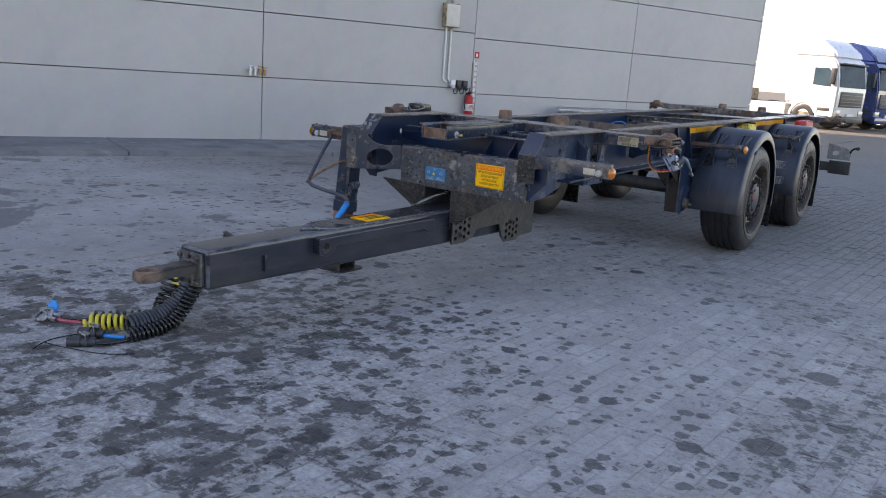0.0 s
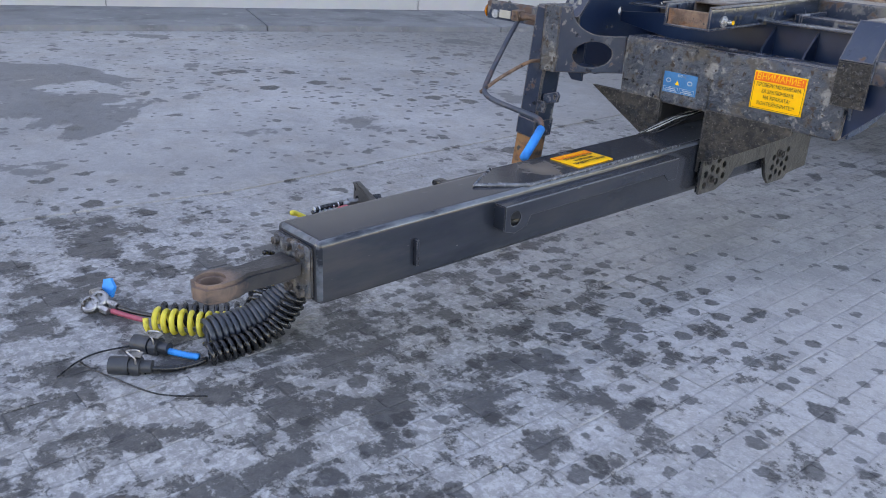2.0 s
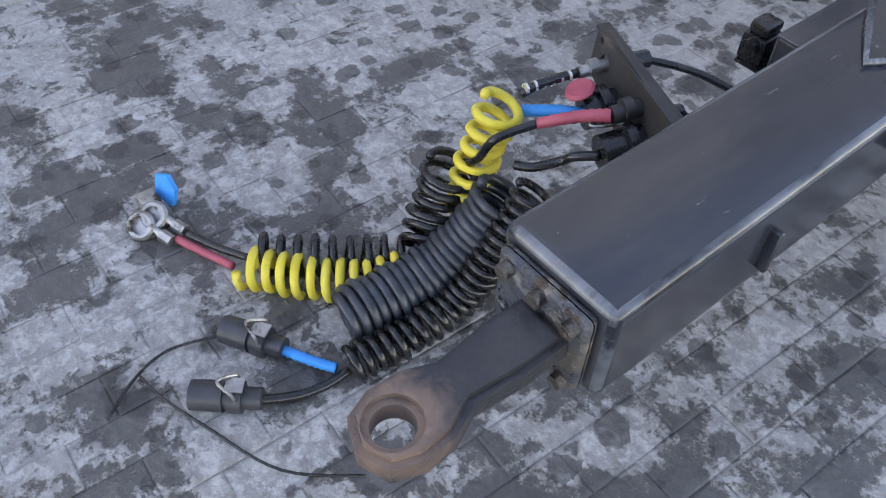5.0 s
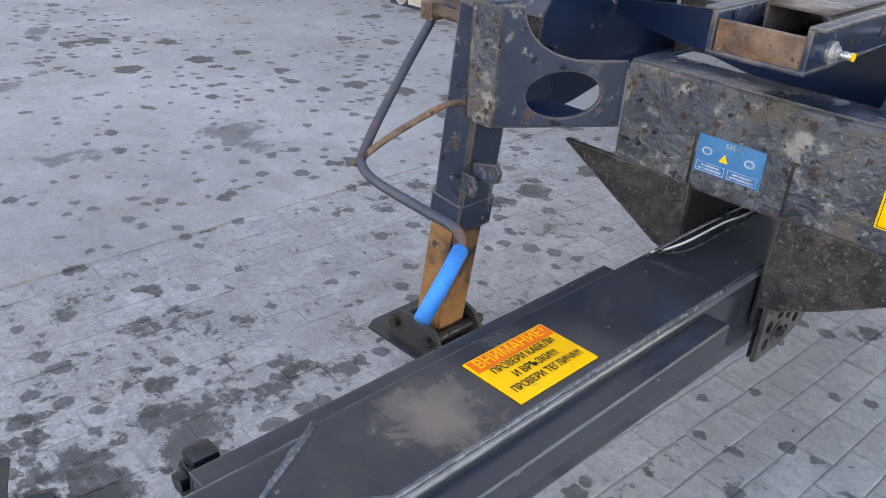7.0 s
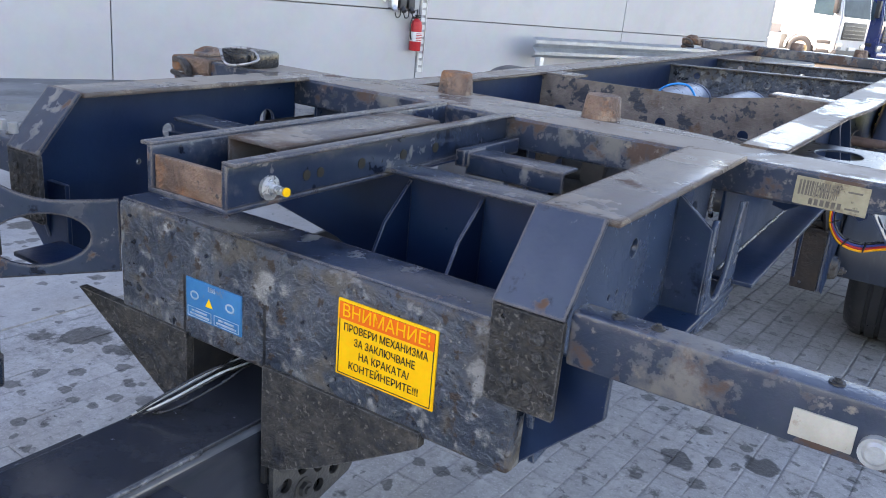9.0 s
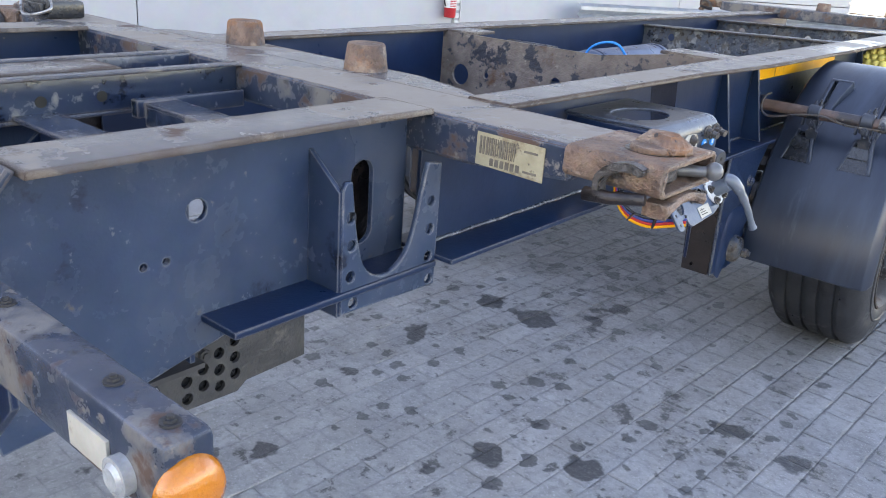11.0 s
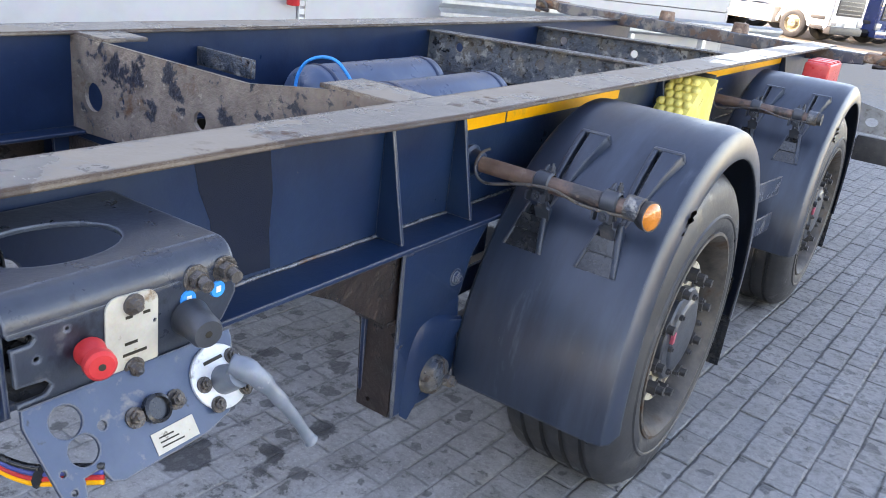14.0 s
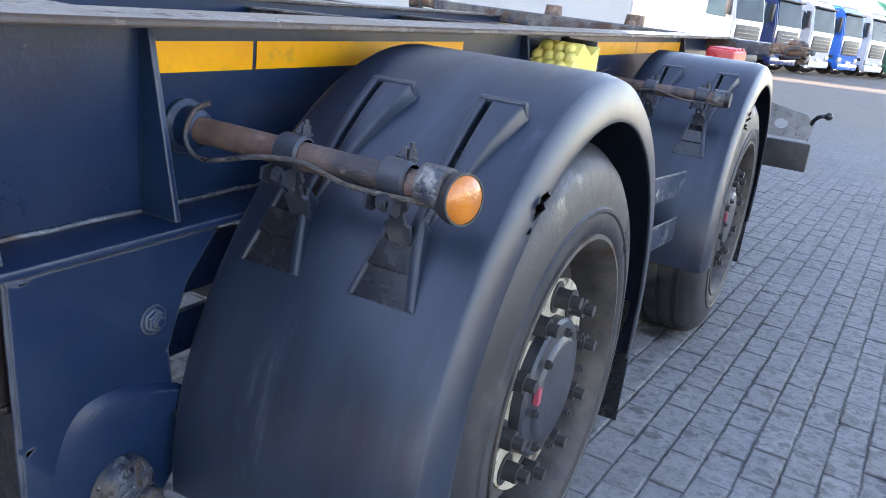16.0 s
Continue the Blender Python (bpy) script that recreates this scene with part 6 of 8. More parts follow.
        for dx in (-0.023, 0.017):
            plate(bm, [(0.0, 0.0), (-0.024, 0.004), (-0.026, 0.022), (-0.010, 0.030), (0.0, 0.028)], [], (s * xr + dx, top.y, top.z), (0, 1, 0), tuple(down), 0.006)
        hexbolt(bm, (s * xr, ty - 0.030, tz - 0.030), (0, -1, 0), 0.009, 0.010)
        hexbolt(bm, (s * xr + 0.012, ty + 0.01, tz + 0.026), (0, 0, 1), 0.007, 0.016)
        hexbolt(bm, (s * xr - 0.010, ty + 0.018, tz + 0.022), (0, 0.6, 0.8), 0.006, 0.014)
        part("clamp", bm, DRUMDARK, tube, "dusty black pipe clamp with a notched hanger")
    if y > 4:
        part("tube_cap", cyl(bmesh.new(), (s * 1.205, ty, tz), (s * 1.222, ty, tz), 0.026, n=18), BLACK, tube, "dark cap on the tube end")
    bm = bmesh.new()
    lathe(bm, [(0.0, 0.012), (0.016, 0.011), (0.027, 0.008), (0.033, 0.003), (0.033, 0.0)], (s * 1.226, ty, tz - 0.008), (s, -0.35, 0.08), 28)
    if y < 4:
        part("side_lamp", bm, AMBER, tube, "amber ribbed side lamp")
    bm = bmesh.new()
    lathe(bm, [(0.0, -0.022), (0.032, -0.022), (0.036, -0.01), (0.036, 0.004), (0.033, 0.004)], (s * 1.226, ty, tz - 0.008), (s, -0.35, 0.08), 28)
    if y < 4:
        part("lamp_base", bm, BLACK, tube, "black lamp base")
    line = [(s * 0.78, ty + 0.0, tz + 0.045), (s * 0.765, ty - 0.02, tz + 0.03), (s * 0.765, ty - 0.035, tz - 0.01), (s * 0.80, ty - 0.034, tz - 0.035), (s * 0.90, ty - 0.03, tz - 0.012), (s * 0.98, ty - 0.028, tz - 0.004), (s * 1.06, ty - 0.026, tz - 0.02), (s * 1.14, ty - 0.026, tz - 0.02), (s * 1.20, ty - 0.015, tz - 0.018)]
    bm = sweep(bmesh.new(), smooth_line(line, 6), 0.0042, 6)
    part("lamp_cable", bm, GRIME, tube, "thin grey lamp cable")
    # chipped lip beside the lamp
    trnd = random.Random(int(y * 10) + s)
    for k in range(5):
        a = radians(124 + trnd.uniform(0, 7))
        bm = bmesh.new()
        r = trnd.uniform(0.010, 0.020)
        base_p = on(a, 1.262, trnd.uniform(-0.070, -0.035))
        tip = base_p + Vector((s * trnd.uniform(0.004, 0.016), trnd.uniform(-0.024, 0.006), trnd.uniform(-0.012, 0.012)))
        side = on(a + 0.035, 1.264, -0.050)
        vs = [bm.verts.new(c) for c in (base_p, side, tip, base_p.lerp(tip, 0.6) + Vector((0, 0, r * 0.5)))]
        bm.faces.new(vs[:3])
        bm.faces.new((vs[0], vs[2], vs[3]))
        bmesh.ops.solidify(bm, geom=bm.faces[:], thickness=0.003)
        part("torn_edge", bm, GRIME, g, "torn scrap of the mudguard's edge", smooth=False)
    # flap at the rear
    bm = box(bmesh.new(), (s * 0.84 if s > 0 else -1.25, y + 0.575, z - 0.33), (s * 1.25 if s > 0 else -0.84, y + 0.583, z + 0.02), 0.003)
    part("mud_flap", bm, RUBBER, g, "ribbed black rubber mud flap")
    return g


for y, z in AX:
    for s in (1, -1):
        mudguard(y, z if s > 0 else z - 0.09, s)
for z0, z1 in ((0.56, 0.64), (0.72, 0.80)):
    bm = plate(bmesh.new(), [(4.02, z0), (4.60, z0 - 0.05), (4.60, z1 - 0.05), (4.02, z1)], [], (1.16, 0, 0), (0, 1, 0), (0, 0, 1), 0.004)
    part("guard_link", bm, NAVY_TOP, T, "dull grey-blue strip joining the mudguards")

# ---- landing jack at the front corner ----
jack_plate_dir = Vector((-0.150, -0.255, 0)).normalized()
bm = bmesh.new()
outer = [(0.0, 0.805), (0.33, 0.812), (0.33, 1.10), (0.29, 1.10)] + [(0.10 + 0.175 * math.cos(k * math.pi / 16), 1.10 - 0.126 * math.sin(k * math.pi / 16)) for k in range(0, 9)] + [(0.0, 0.972)]
plate(bm, outer, [circle(0.158, 0.890, 0.098, 28, 0.058)], (-0.345, 0.004, 0), jack_plate_dir, (0, 0, 1), 0.010)
part("jack_bracket", bm, NAVY_TOP, T, "navy bracket plate with an oval hole")
bm = bmesh.new()
p1 = Vector((-0.345, 0.004, 0)) + jack_plate_dir * 0.33
box(bm, (p1.x - 0.085, p1.y - 0.012, 0.812), (p1.x + 0.004, p1.y + 0.0, 1.10), 0.004)
box(bm, (p1.x - 0.085, p1.y - 0.012, 0.812), (p1.x - 0.075, p1.y + 0.15, 1.10), 0.004)
part("jack_box", bm, GRIME, T, "chipped grey mounting box of the jack")
bm = box(bmesh.new(), (-0.60, -0.10, 0.80), (-0.42, 0.02, 0.812), 0.003)
part("jack_stay", bm, NAVY, T, "navy stay behind the jack")

legT, legB = Vector((-0.612, -0.205, 1.09)), Vector((-0.672, -0.205, 0.49))
legF = Vector((-0.732, -0.205, 0.085))


def square_bar(bm, a, b, w, d, bev=0.008):
    a, b = Vector(a), Vector(b)
    z = (b - a).normalized()
    y = Vector((0, 1, 0))
    x = y.cross(z).normalized()
    y = z.cross(x)
    m = Matrix((x, y, z)).transposed().to_4x4()
    m.translation = (a + b) / 2
    vs = bmesh.ops.create_cube(bm, size=1.0, matrix=m @ Matrix.Diagonal((w, d, (b - a).length, 1)))["verts"]
    bmesh.ops.bevel(bm, geom=list({e for v in vs for e in v.link_edges}), offset=bev, segments=2, affect='EDGES')
    return bm


bm = square_bar(bmesh.new(), legT, legB, 0.108, 0.128)
jack = part("landing_jack", bm, NAVY_TOP, T, "square telescopic landing jack leg")
bm = square_bar(bmesh.new(), legB + Vector((0.005, 0, 0.1)), legF, 0.098, 0.114)
part("inner_leg", bm, RUSTLEG, jack, "orange rusted inner leg")
bm = square_bar(bmesh.new(), legB.lerp(legT, 0.13), legB.lerp(legT, -0.02), 0.114, 0.134, 0.004)
part("leg_sleeve", bm, NAVY_TOP, jack, "navy sleeve at the leg's foot")
bm = plate(bmesh.new(), [(0.0, 0.0), (0.10, 0.02), (0.115, 0.05), (0.10, 0.068), (0.0, 0.05)], [circle(0.085, 0.042, 0.010, 10)], (-0.565, -0.262, 0.650), (0.96, -0.25, 0.12), (0, 0, 1), 0.012)
plate(bm, [(0.0, 0.0), (0.06, 0.0), (0.075, 0.03), (0.06, 0.055), (0.0, 0.05)], [circle(0.05, 0.03, 0.009, 10)], (-0.60, -0.268, 0.615), (0.93, -0.36, 0.05), (0, 0, 1), 0.010)
part("leg_lug", bm, NAVY_TOP, jack, "navy lug with a hole")
bm = plate(bmesh.new(), [(-0.905, -0.335), (-0.600, -0.335), (-0.575, -0.30), (-0.575, -0.105), (-0.60, -0.07), (-0.905, -0.07), (-0.925, -0.11), (-0.925, -0.30)], [], (0, 0, 0.047), (1, 0, 0), (0, 1, 0), 0.012)
foot = part("foot", bm, BLACK, jack, "black tilting foot plate, muddy")
for sy in (-0.293, -0.125):
    bm = plate(bmesh.new(), [(-0.845, 0.058), (-0.620, 0.058), (-0.625, 0.125), (-0.655, 0.160), (-0.700, 0.172), (-0.790, 0.160), (-0.835, 0.125)], [circle(-0.660, 0.118, 0.012, 12), circle(-0.805, 0.118, 0.012, 12)], (0, sy, 0), (1, 0, 0), (0, 0, 1), 0.012)
    part("foot_cheek", bm, BLACK, foot, "black cheek plate of the foot")
for x in (-0.660, -0.805):
    part("foot_pin", cyl(bmesh.new(), (x, -0.325, 0.118), (x, -0.095, 0.118), 0.016, n=14), OILRUST, foot, "oily rusty pin")
# crank
CRANK = surf("worn_crank_steel", (0.035, 0.045, 0.065), (0.06, 0.065, 0.08), 10, 0.5, 0.1, 0.3, 90, stains=[((0.15, 0.075, 0.045), 4, 0.48, 0.62, 0.8)])
bm = bmesh.new()
box(bm, (-0.90, -0.175, 0.985), (-0.855, -0.125, 1.035), 0.006)
cyl(bm, (-0.855, -0.15, 1.01), (-0.66, -0.15, 1.01), 0.016, n=12)
part("crank_joint", bm, RUST, jack, "rusty crank joint")
line = smooth_line([(-0.872, -0.155, 0.985), (-0.84, -0.26, 0.90), (-0.775, -0.42, 0.785), (-0.735, -0.50, 0.728)], 5) + smooth_line([(-0.718, -0.522, 0.712), (-0.66, -0.53, 0.690), (-0.52, -0.515, 0.668), (-0.43, -0.50, 0.655)], 5) + smooth_line([(-0.40, -0.495, 0.645), (-0.383, -0.50, 0.625), (-0.377, -0.515, 0.60), (-0.355, -0.575, 0.575)], 5)
crank = part("crank", sweep(bmesh.new(), line, 0.0125, 10), CRANK, jack, "bent steel crank, partly rusted")
bm = sweep(bmesh.new(), [(-0.377, -0.508, 0.612), (-0.345, -0.59, 0.572), (-0.313, -0.682, 0.526)], [0.019, 0.0195, 0.019], 14)
part("grip", bm, BLUE, crank, "bright blue plastic grip")
bm = sweep(bmesh.new(), smooth_line([(-0.73, -0.535, 0.708), (-0.70, -0.44, 0.77), (-0.655, -0.33, 0.83), (-0.63, -0.285, 0.845), (-0.58, -0.26, 0.845)], 5), 0.009, 8)
part("crank_rest", bm, RUST, jack, "thin brown crank rest")
for dx in (0.0, 0.045):
    part("white_cap", cyl(bmesh.new(), (-0.60 + dx, -0.10, 1.095), (-0.60 + dx, -0.10, 1.118), 0.010, n=14), ALU, jack, "white plastic cap")
# lamp and cable left on the far lock
bm = box(bmesh.new(), (-1.02, 0.90, 1.150), (-0.86, 1.02, 1.205), 0.012)
box(bm, (-1.00, 0.885, 1.160), (-0.88, 0.902, 1.195), 0.004)
lampb = part("work_lamp", bm, RUBBER, T, "black lamp box with a coiled wire")
part("wire", sweep(bmesh.new(), smooth_line([(-1.0, 0.88, 1.20), (-0.95, 0.86, 1.16), (-0.88, 0.87, 1.165), (-0.84, 0.90, 1.185), (-0.90, 0.92, 1.21), (-0.98, 0.91, 1.208)], 6), 0.005, 6), STEEL, lampb)

# ---- cables through the beam ----
for k in range(6):
    o, q = k * 0.009, 0.006 * ((k * 7) % 5)
    bm = sweep(bmesh.new(), smooth_line([(-0.105 + o * 0.5, -0.17 + o, 0.599 + q * 0.5), (-0.085 + o, -0.10, 0.618 + q), (-0.05 + o, -0.01, 0.652 + q), (-0.03 + o, 0.06, 0.68), (0.0 + o, 0.25, 0.70)], 5), 0.0029, 6)
    part("cable", bm, LENS if k in (1, 4) else RUBBER, T, "white cable running under the beam" if k in (1, 4) else "thin black cable running under the beam")

# ---- hose bracket on the drawbar ----
AY = -1.50
bm = bmesh.new()
plate(bm, [(-0.43, 0.445), (-0.42, 0.54), (-0.385, 0.56), (-0.12, 0.545), (-0.12, 0.43), (-0.38, 0.43)], [circle(-0.40, 0.53, 0.007, 8), circle(-0.375, 0.495, 0.018, 12)], (0, AY + 0.012, 0), (1, 0, 0), (0, 0, 1), 0.008)
box(bm, (-0.425, AY - 0.0, 0.543), (-0.125, AY + 0.028, 0.551), 0.003)
hb = part("hose_bracket", bm, BLACK, T, "black steel hose bracket beside the drawbar")
# the bracket stands askew to the drawbar
SKEW = Matrix.Translation((-0.41, AY, 0)) @ Matrix.Rotation(radians(-21), 4, 'Z') @ Matrix.Translation((0.41, -AY, 0))
hb.matrix_local = SKEW


def skew(line):
    return [SKEW @ Vector(q) for q in line]


def socket(x, z, r, length, mat, label, name="socket"):
    bm = bmesh.new()
    cyl(bm, (x, AY + 0.03, z), (x, AY - length, z - 0.01), r, n=18)
    cyl(bm, (x, AY - 0.012, z), (x, AY - 0.03, z - 0.002), r * 1.25, n=18)
    return part(name, bm, mat, hb, label)


socket(-0.375, 0.495, 0.012, 0.05, STEEL, "bright steel hose coupling")
socket(-0.235, 0.505, 0.017, 0.05, BLACK, "black hose socket")
so = socket(-0.315, 0.447, 0.033, 0.06, RUBBER, "black round electric socket")
bm = bmesh.new()
lathe(bm, [(0.0, 0.008), (0.024, 0.008), (0.029, 0.003), (0.029, 0.0)], (-0.330, AY - 0.065, 0.482), (-0.1, -0.35, 0.9), 20)
part("cap", bm, PINK, so, "faded red cap")
so = socket(-0.205, 0.445, 0.036, 0.075, RUBBER, "large black electric socket with a wire clip")
bm = sweep(bmesh.new(), smooth_line([(-0.245, AY - 0.02, 0.475), (-0.245, AY - 0.08, 0.482), (-0.225, AY - 0.085, 0.487), (-0.22, AY - 0.02, 0.483)], 4), 0.003, 6)
part("wire_clip", bm, STEEL, so)
for x, z, sag in ((-0.36, 0.50, 0.012), (-0.22, 0.48, 0.02)):
    bm = cyl(bmesh.new(), (x, AY + 0.045, z), (x, AY + 0.085, z), 0.018, n=10)
    part("rear_plug", bm, RUBBER, hb, "black plug")
    bm = sweep(bmesh.new(), smooth_line([(x, AY + 0.08, z), (x + 0.06, AY + 0.17, z - sag), (x + 0.16 if x < -0.3 else x + 0.05, AY + 0.27, z - 0.05), (-0.14, AY + 0.34, z - 0.09)], 5), 0.0075, 8)
    part("cable", bm, RUBBER, hb, "black cable")
bm = bmesh.new()
box(bm, (-0.245, -1.28, 0.475), (-0.17, -1.20, 0.482), 0.002)
box(bm, (-0.250, -1.275, 0.48), (-0.195, -1.215, 0.54), 0.010)
box(bm, (-0.245, -1.27, 0.54), (-0.20, -1.22, 0.565), 0.010)
cyl(bm, (-0.222, -1.29, 0.52), (-0.222, -1.275, 0.52), 0.018, n=12)
part("plug_holder", bm, RUBBER, T, "black plastic plug holder")

# ---- coiled hoses lying on the ground in front of the drawbar (each a thing) ----
HM = ROOT


def hose(name, label):
    return thing(name, HM, label, "hose", "trailer supply hoses")


h1 = hose("yellow_air_hose", "coiled yellow air hose lying on stained paving")
bm = coil(bmesh.new(), [(-0.445, -1.700, 0.455), (-0.455, -1.725, 0.380), (-0.462, -1.745, 0.300), (-0.462, -1.770, 0.215), (-0.445, -1.800, 0.150)], 0.038, 0.0098, 8.5)
part("coil", bm, YELLOW_HOSE, h1)
bm = coil(bmesh.new(), [(-0.44, -1.93, 0.125), (-0.50, -2.02, 0.105), (-0.58, -2.10, 0.105), (-0.68, -2.185, 0.105)], 0.040, 0.0098, 11.5)
part("coil", bm, YELLOW_HOSE, h1)
bm = sweep(bmesh.new(), smooth_line([(-0.43, -1.80, 0.12), (-0.42, -1.86, 0.10), (-0.44, -1.93, 0.10)], 5), 0.0085, 8)
part("hose", bm, YELLOW_HOSE, h1)
bm = sweep(bmesh.new(), smooth_line([tuple(SKEW @ Vector((-0.375, AY - 0.05, 0.485))), (-0.405, AY - 0.10, 0.487), (-0.42, AY - 0.14, 0.48), (-0.435, AY - 0.165, 0.462)], 5), 0.0095, 10)
part("sleeve", bm, RUBBER, h1, "black spring sleeve")
bm = bmesh.new()
for k in range(6):
    p = Vector((-0.398 - k * 0.006, AY - 0.078 - k * 0.016, 0.487 - k * 0.002))
    cyl(bm, p, p + Vector((-0.001, -0.005, 0)), 0.0108, n=12)
part("spring", bm, ZINC, h1)
h2 = hose("black_air_hose", "coiled black air hose with a red sleeve lying on stained paving")
bm = coil(bmesh.new(), [(-0.42, -1.84, 0.14), (-0.50, -1.925, 0.115), (-0.58, -2.02, 0.11), (-0.69, -2.14, 0.105)], 0.040, 0.0088, 11)
part("coil", bm, RUBBER, h2)
bm = coil(bmesh.new(), [(-0.495, -1.775, 0.300), (-0.500, -1.800, 0.235), (-0.490, -1.835, 0.175), (-0.465, -1.880, 0.135)], 0.050, 0.0092, 6.5)
part("coil", bm, RUBBER, h2)
bm = sweep(bmesh.new(), smooth_line(skew([(-0.235, AY - 0.05, 0.495), (-0.26, AY - 0.10, 0.485), (-0.295, AY - 0.16, 0.455)]), 9), [0.0150 - 0.0022 * (k % 2) - 0.0002 * k for k in range(19)], 10)
part("sleeve", bm, PINK, h2, "faded red plastic kink sleeve")
bm = sweep(bmesh.new(), smooth_line([tuple(SKEW @ Vector((-0.295, AY - 0.16, 0.455))), (-0.385, -1.735, 0.44), (-0.395, -1.77, 0.43), (-0.43, -1.77, 0.36), (-0.47, -1.77, 0.31)], 5), 0.0085, 8)
part("hose", bm, RUBBER, h2)
bm = sweep(bmesh.new(), smooth_line([(-0.69, -2.165, 0.11), (-0.76, -2.20, 0.105), (-0.84, -2.235, 0.105)], 5), 0.0085, 8)
part("hose", bm, RUBBER, h2)
bm = sweep(bmesh.new(), smooth_line([(-0.70, -2.20, 0.10), (-0.77, -2.225, 0.095), (-0.845, -2.255, 0.095)], 5), 0.0095, 8)
part("sleeve", bm, PINK, h2, "faded red spring sleeve")
cpl = bmesh.new()
for dy, dz in ((-0.022, 0.095), (0.012, 0.105)):
    cyl(cpl, (-0.845, -2.245 + dy, dz), (-0.875, -2.255 + dy, dz + 0.004), 0.014, n=6)
    cyl(cpl, (-0.875, -2.255 + dy, dz + 0.004), (-0.895, -2.26 + dy, dz + 0.008), 0.009, n=12)
    lathe(cpl, [(0.0, -0.018), (0.03, -0.018), (0.033, -0.012), (0.033, 0.012), (0.028, 0.018), (0.02, 0.018), (0.02, 0.006), (0.0, 0.006)], (-0.92, -2.275 + dy, dz + 0.006), (0.4, -0.5, 0.8), 24)
box(cpl, (-0.985, -2.28, 0.085), (-0.935, -2.235, 0.135), 0.010)
part("coupling_head", cpl, STEEL, h2, "worn metal brake coupling heads")
bm = plate(bmesh.new(), [(0, 0), (0.055, -0.01), (0.062, 0.03), (0.035, 0.058), (0.0, 0.05)], [], (-0.985, -2.225, 0.105), (0.9, 0.3, 0.1), (0.0, 0.4, 0.9), 0.012)
part("blue_flap", bm, BLUE, h2, "bright blue plastic flap")

h3 = hose("electric_cable_coil", "thick coiled black electric cable with a plug lying on paving")
bm = coil(bmesh.new(), [(-0.365, -1.750, 0.300), (-0.380, -1.800, 0.220), (-0.395, -1.870, 0.160), (-0.412, -1.960, 0.130), (-0.432, -2.100, 0.122)], 0.054, 0.0108, 20)
part("coil", bm, SLATEHOSE, h3, "dusty slate-black coil")
bm = sweep(bmesh.new(), smooth_line([tuple(SKEW @ Vector((-0.205, AY - 0.075, 0.432))), (-0.28, AY - 0.17, 0.42), (-0.30, AY - 0.18, 0.40), (-0.33, AY - 0.22, 0.385), (-0.36, -1.74, 0.38)], 5), 0.0095, 8)
part("cable", bm, RUBBER, h3)
bm = sweep(bmesh.new(), smooth_line(skew([(-0.315, AY - 0.06, 0.437), (-0.345, AY - 0.10, 0.43), (-0.385, AY - 0.15, 0.41)]), 9), [0.0132 - 0.0018 * (k % 2) for k in range(19)], 10)
part("sleeve", bm, BLUE, h3, "blue plastic kink sleeve")
bm = sweep(bmesh.new(), smooth_line([(-0.36, -2.17, 0.098), (-0.40, -2.195, 0.096), (-0.455, -2.225, 0.096)], 9), [0.0120 - 0.0026 * (k % 2) for k in range(19)], 10)
part("sleeve", bm, BLUE, h3, "blue plastic kink sleeve")


def plug(a, d, owner):
    """A round electric plug lying at a, pointing along d, with a sprung metal lid."""
    a, d = Vector(a), Vector(d).normalized()
    bm = bmesh.new()
    cyl(bm, a, a + d * 0.045, 0.021, n=18)
    cyl(bm, a + d * 0.035, a + d * 0.062, 0.031, n=20)
    cyl(bm, a + d * 0.062, a + d * 0.070, 0.024, n=20)
    cyl(bm, a + d * 0.070, a + d * 0.132, 0.030, 0.029, n=20)
    p = part("plug", bm, PLUG, owner, "grey-black plastic plug")
    bm = bmesh.new()
    side = d.cross(Vector((0, 0, 1))).normalized()
    q = a + d * 0.045 + Vector((0, 0, 0.03))
    sweep(bm, smooth_line([q - side * 0.02 - Vector((0, 0, 0.02)), q - side * 0.022 + Vector((0, 0, 0.012)), q + Vector((0, 0, 0.022)) + d * 0.03, q + side * 0.022 + Vector((0, 0, 0.012)), q + side * 0.02 - Vector((0, 0, 0.02))], 4), 0.0032, 6)
    m = facing(q + Vector((0, 0, 0.012)), d, side)
    vs = bmesh.ops.create_cube(bm, size=1.0, matrix=m @ Matrix.Diagonal((0.034, 0.03, 0.004, 1)))["verts"]
    part("sprung_clip", bm, STEEL, p, "worn metal spring clip")
    bm = cyl(bmesh.new(), a + d * 0.05 - Vector((0, 0, 0.025)), a + d * 0.05 - Vector((0, 0, 0.032)), 0.030, n=18)
    part("lid", bm, RUBBER, p)
    return p


plug((-0.455, -2.225, 0.105), (-0.85, -0.50, -0.02), h3)
h4 = hose("brake_cable_coil", "thin coiled black electric cable with a plug lying on paving")
bm = coil(bmesh.new(), [(-0.30, -1.74, 0.36), (-0.305, -1.82, 0.24), (-0.315, -1.90, 0.145), (-0.325, -2.02, 0.112), (-0.345, -2.145, 0.105)], 0.034, 0.0085, 22)
part("coil", bm, RUBBER, h4)
bm = sweep(bmesh.new(), smooth_line([(-0.345, -2.15, 0.09), (-0.345, -2.20, 0.088), (-0.36, -2.26, 0.09), (-0.39, -2.32, 0.098)], 6), 0.0095, 8)
part("cable", bm, RUBBER, h4)
plug((-0.385, -2.315, 0.105), (-0.62, -0.70, 0.02), h4)
bm = sweep(bmesh.new(), smooth_line([(-0.56, -2.30, 0.098), (-0.60, -2.40, 0.090), (-0.58, -2.48, 0.091), (-0.53, -2.556, 0.092)], 6), 0.0034, 5)
part("tie_wire", bm, RUBBER, h4)
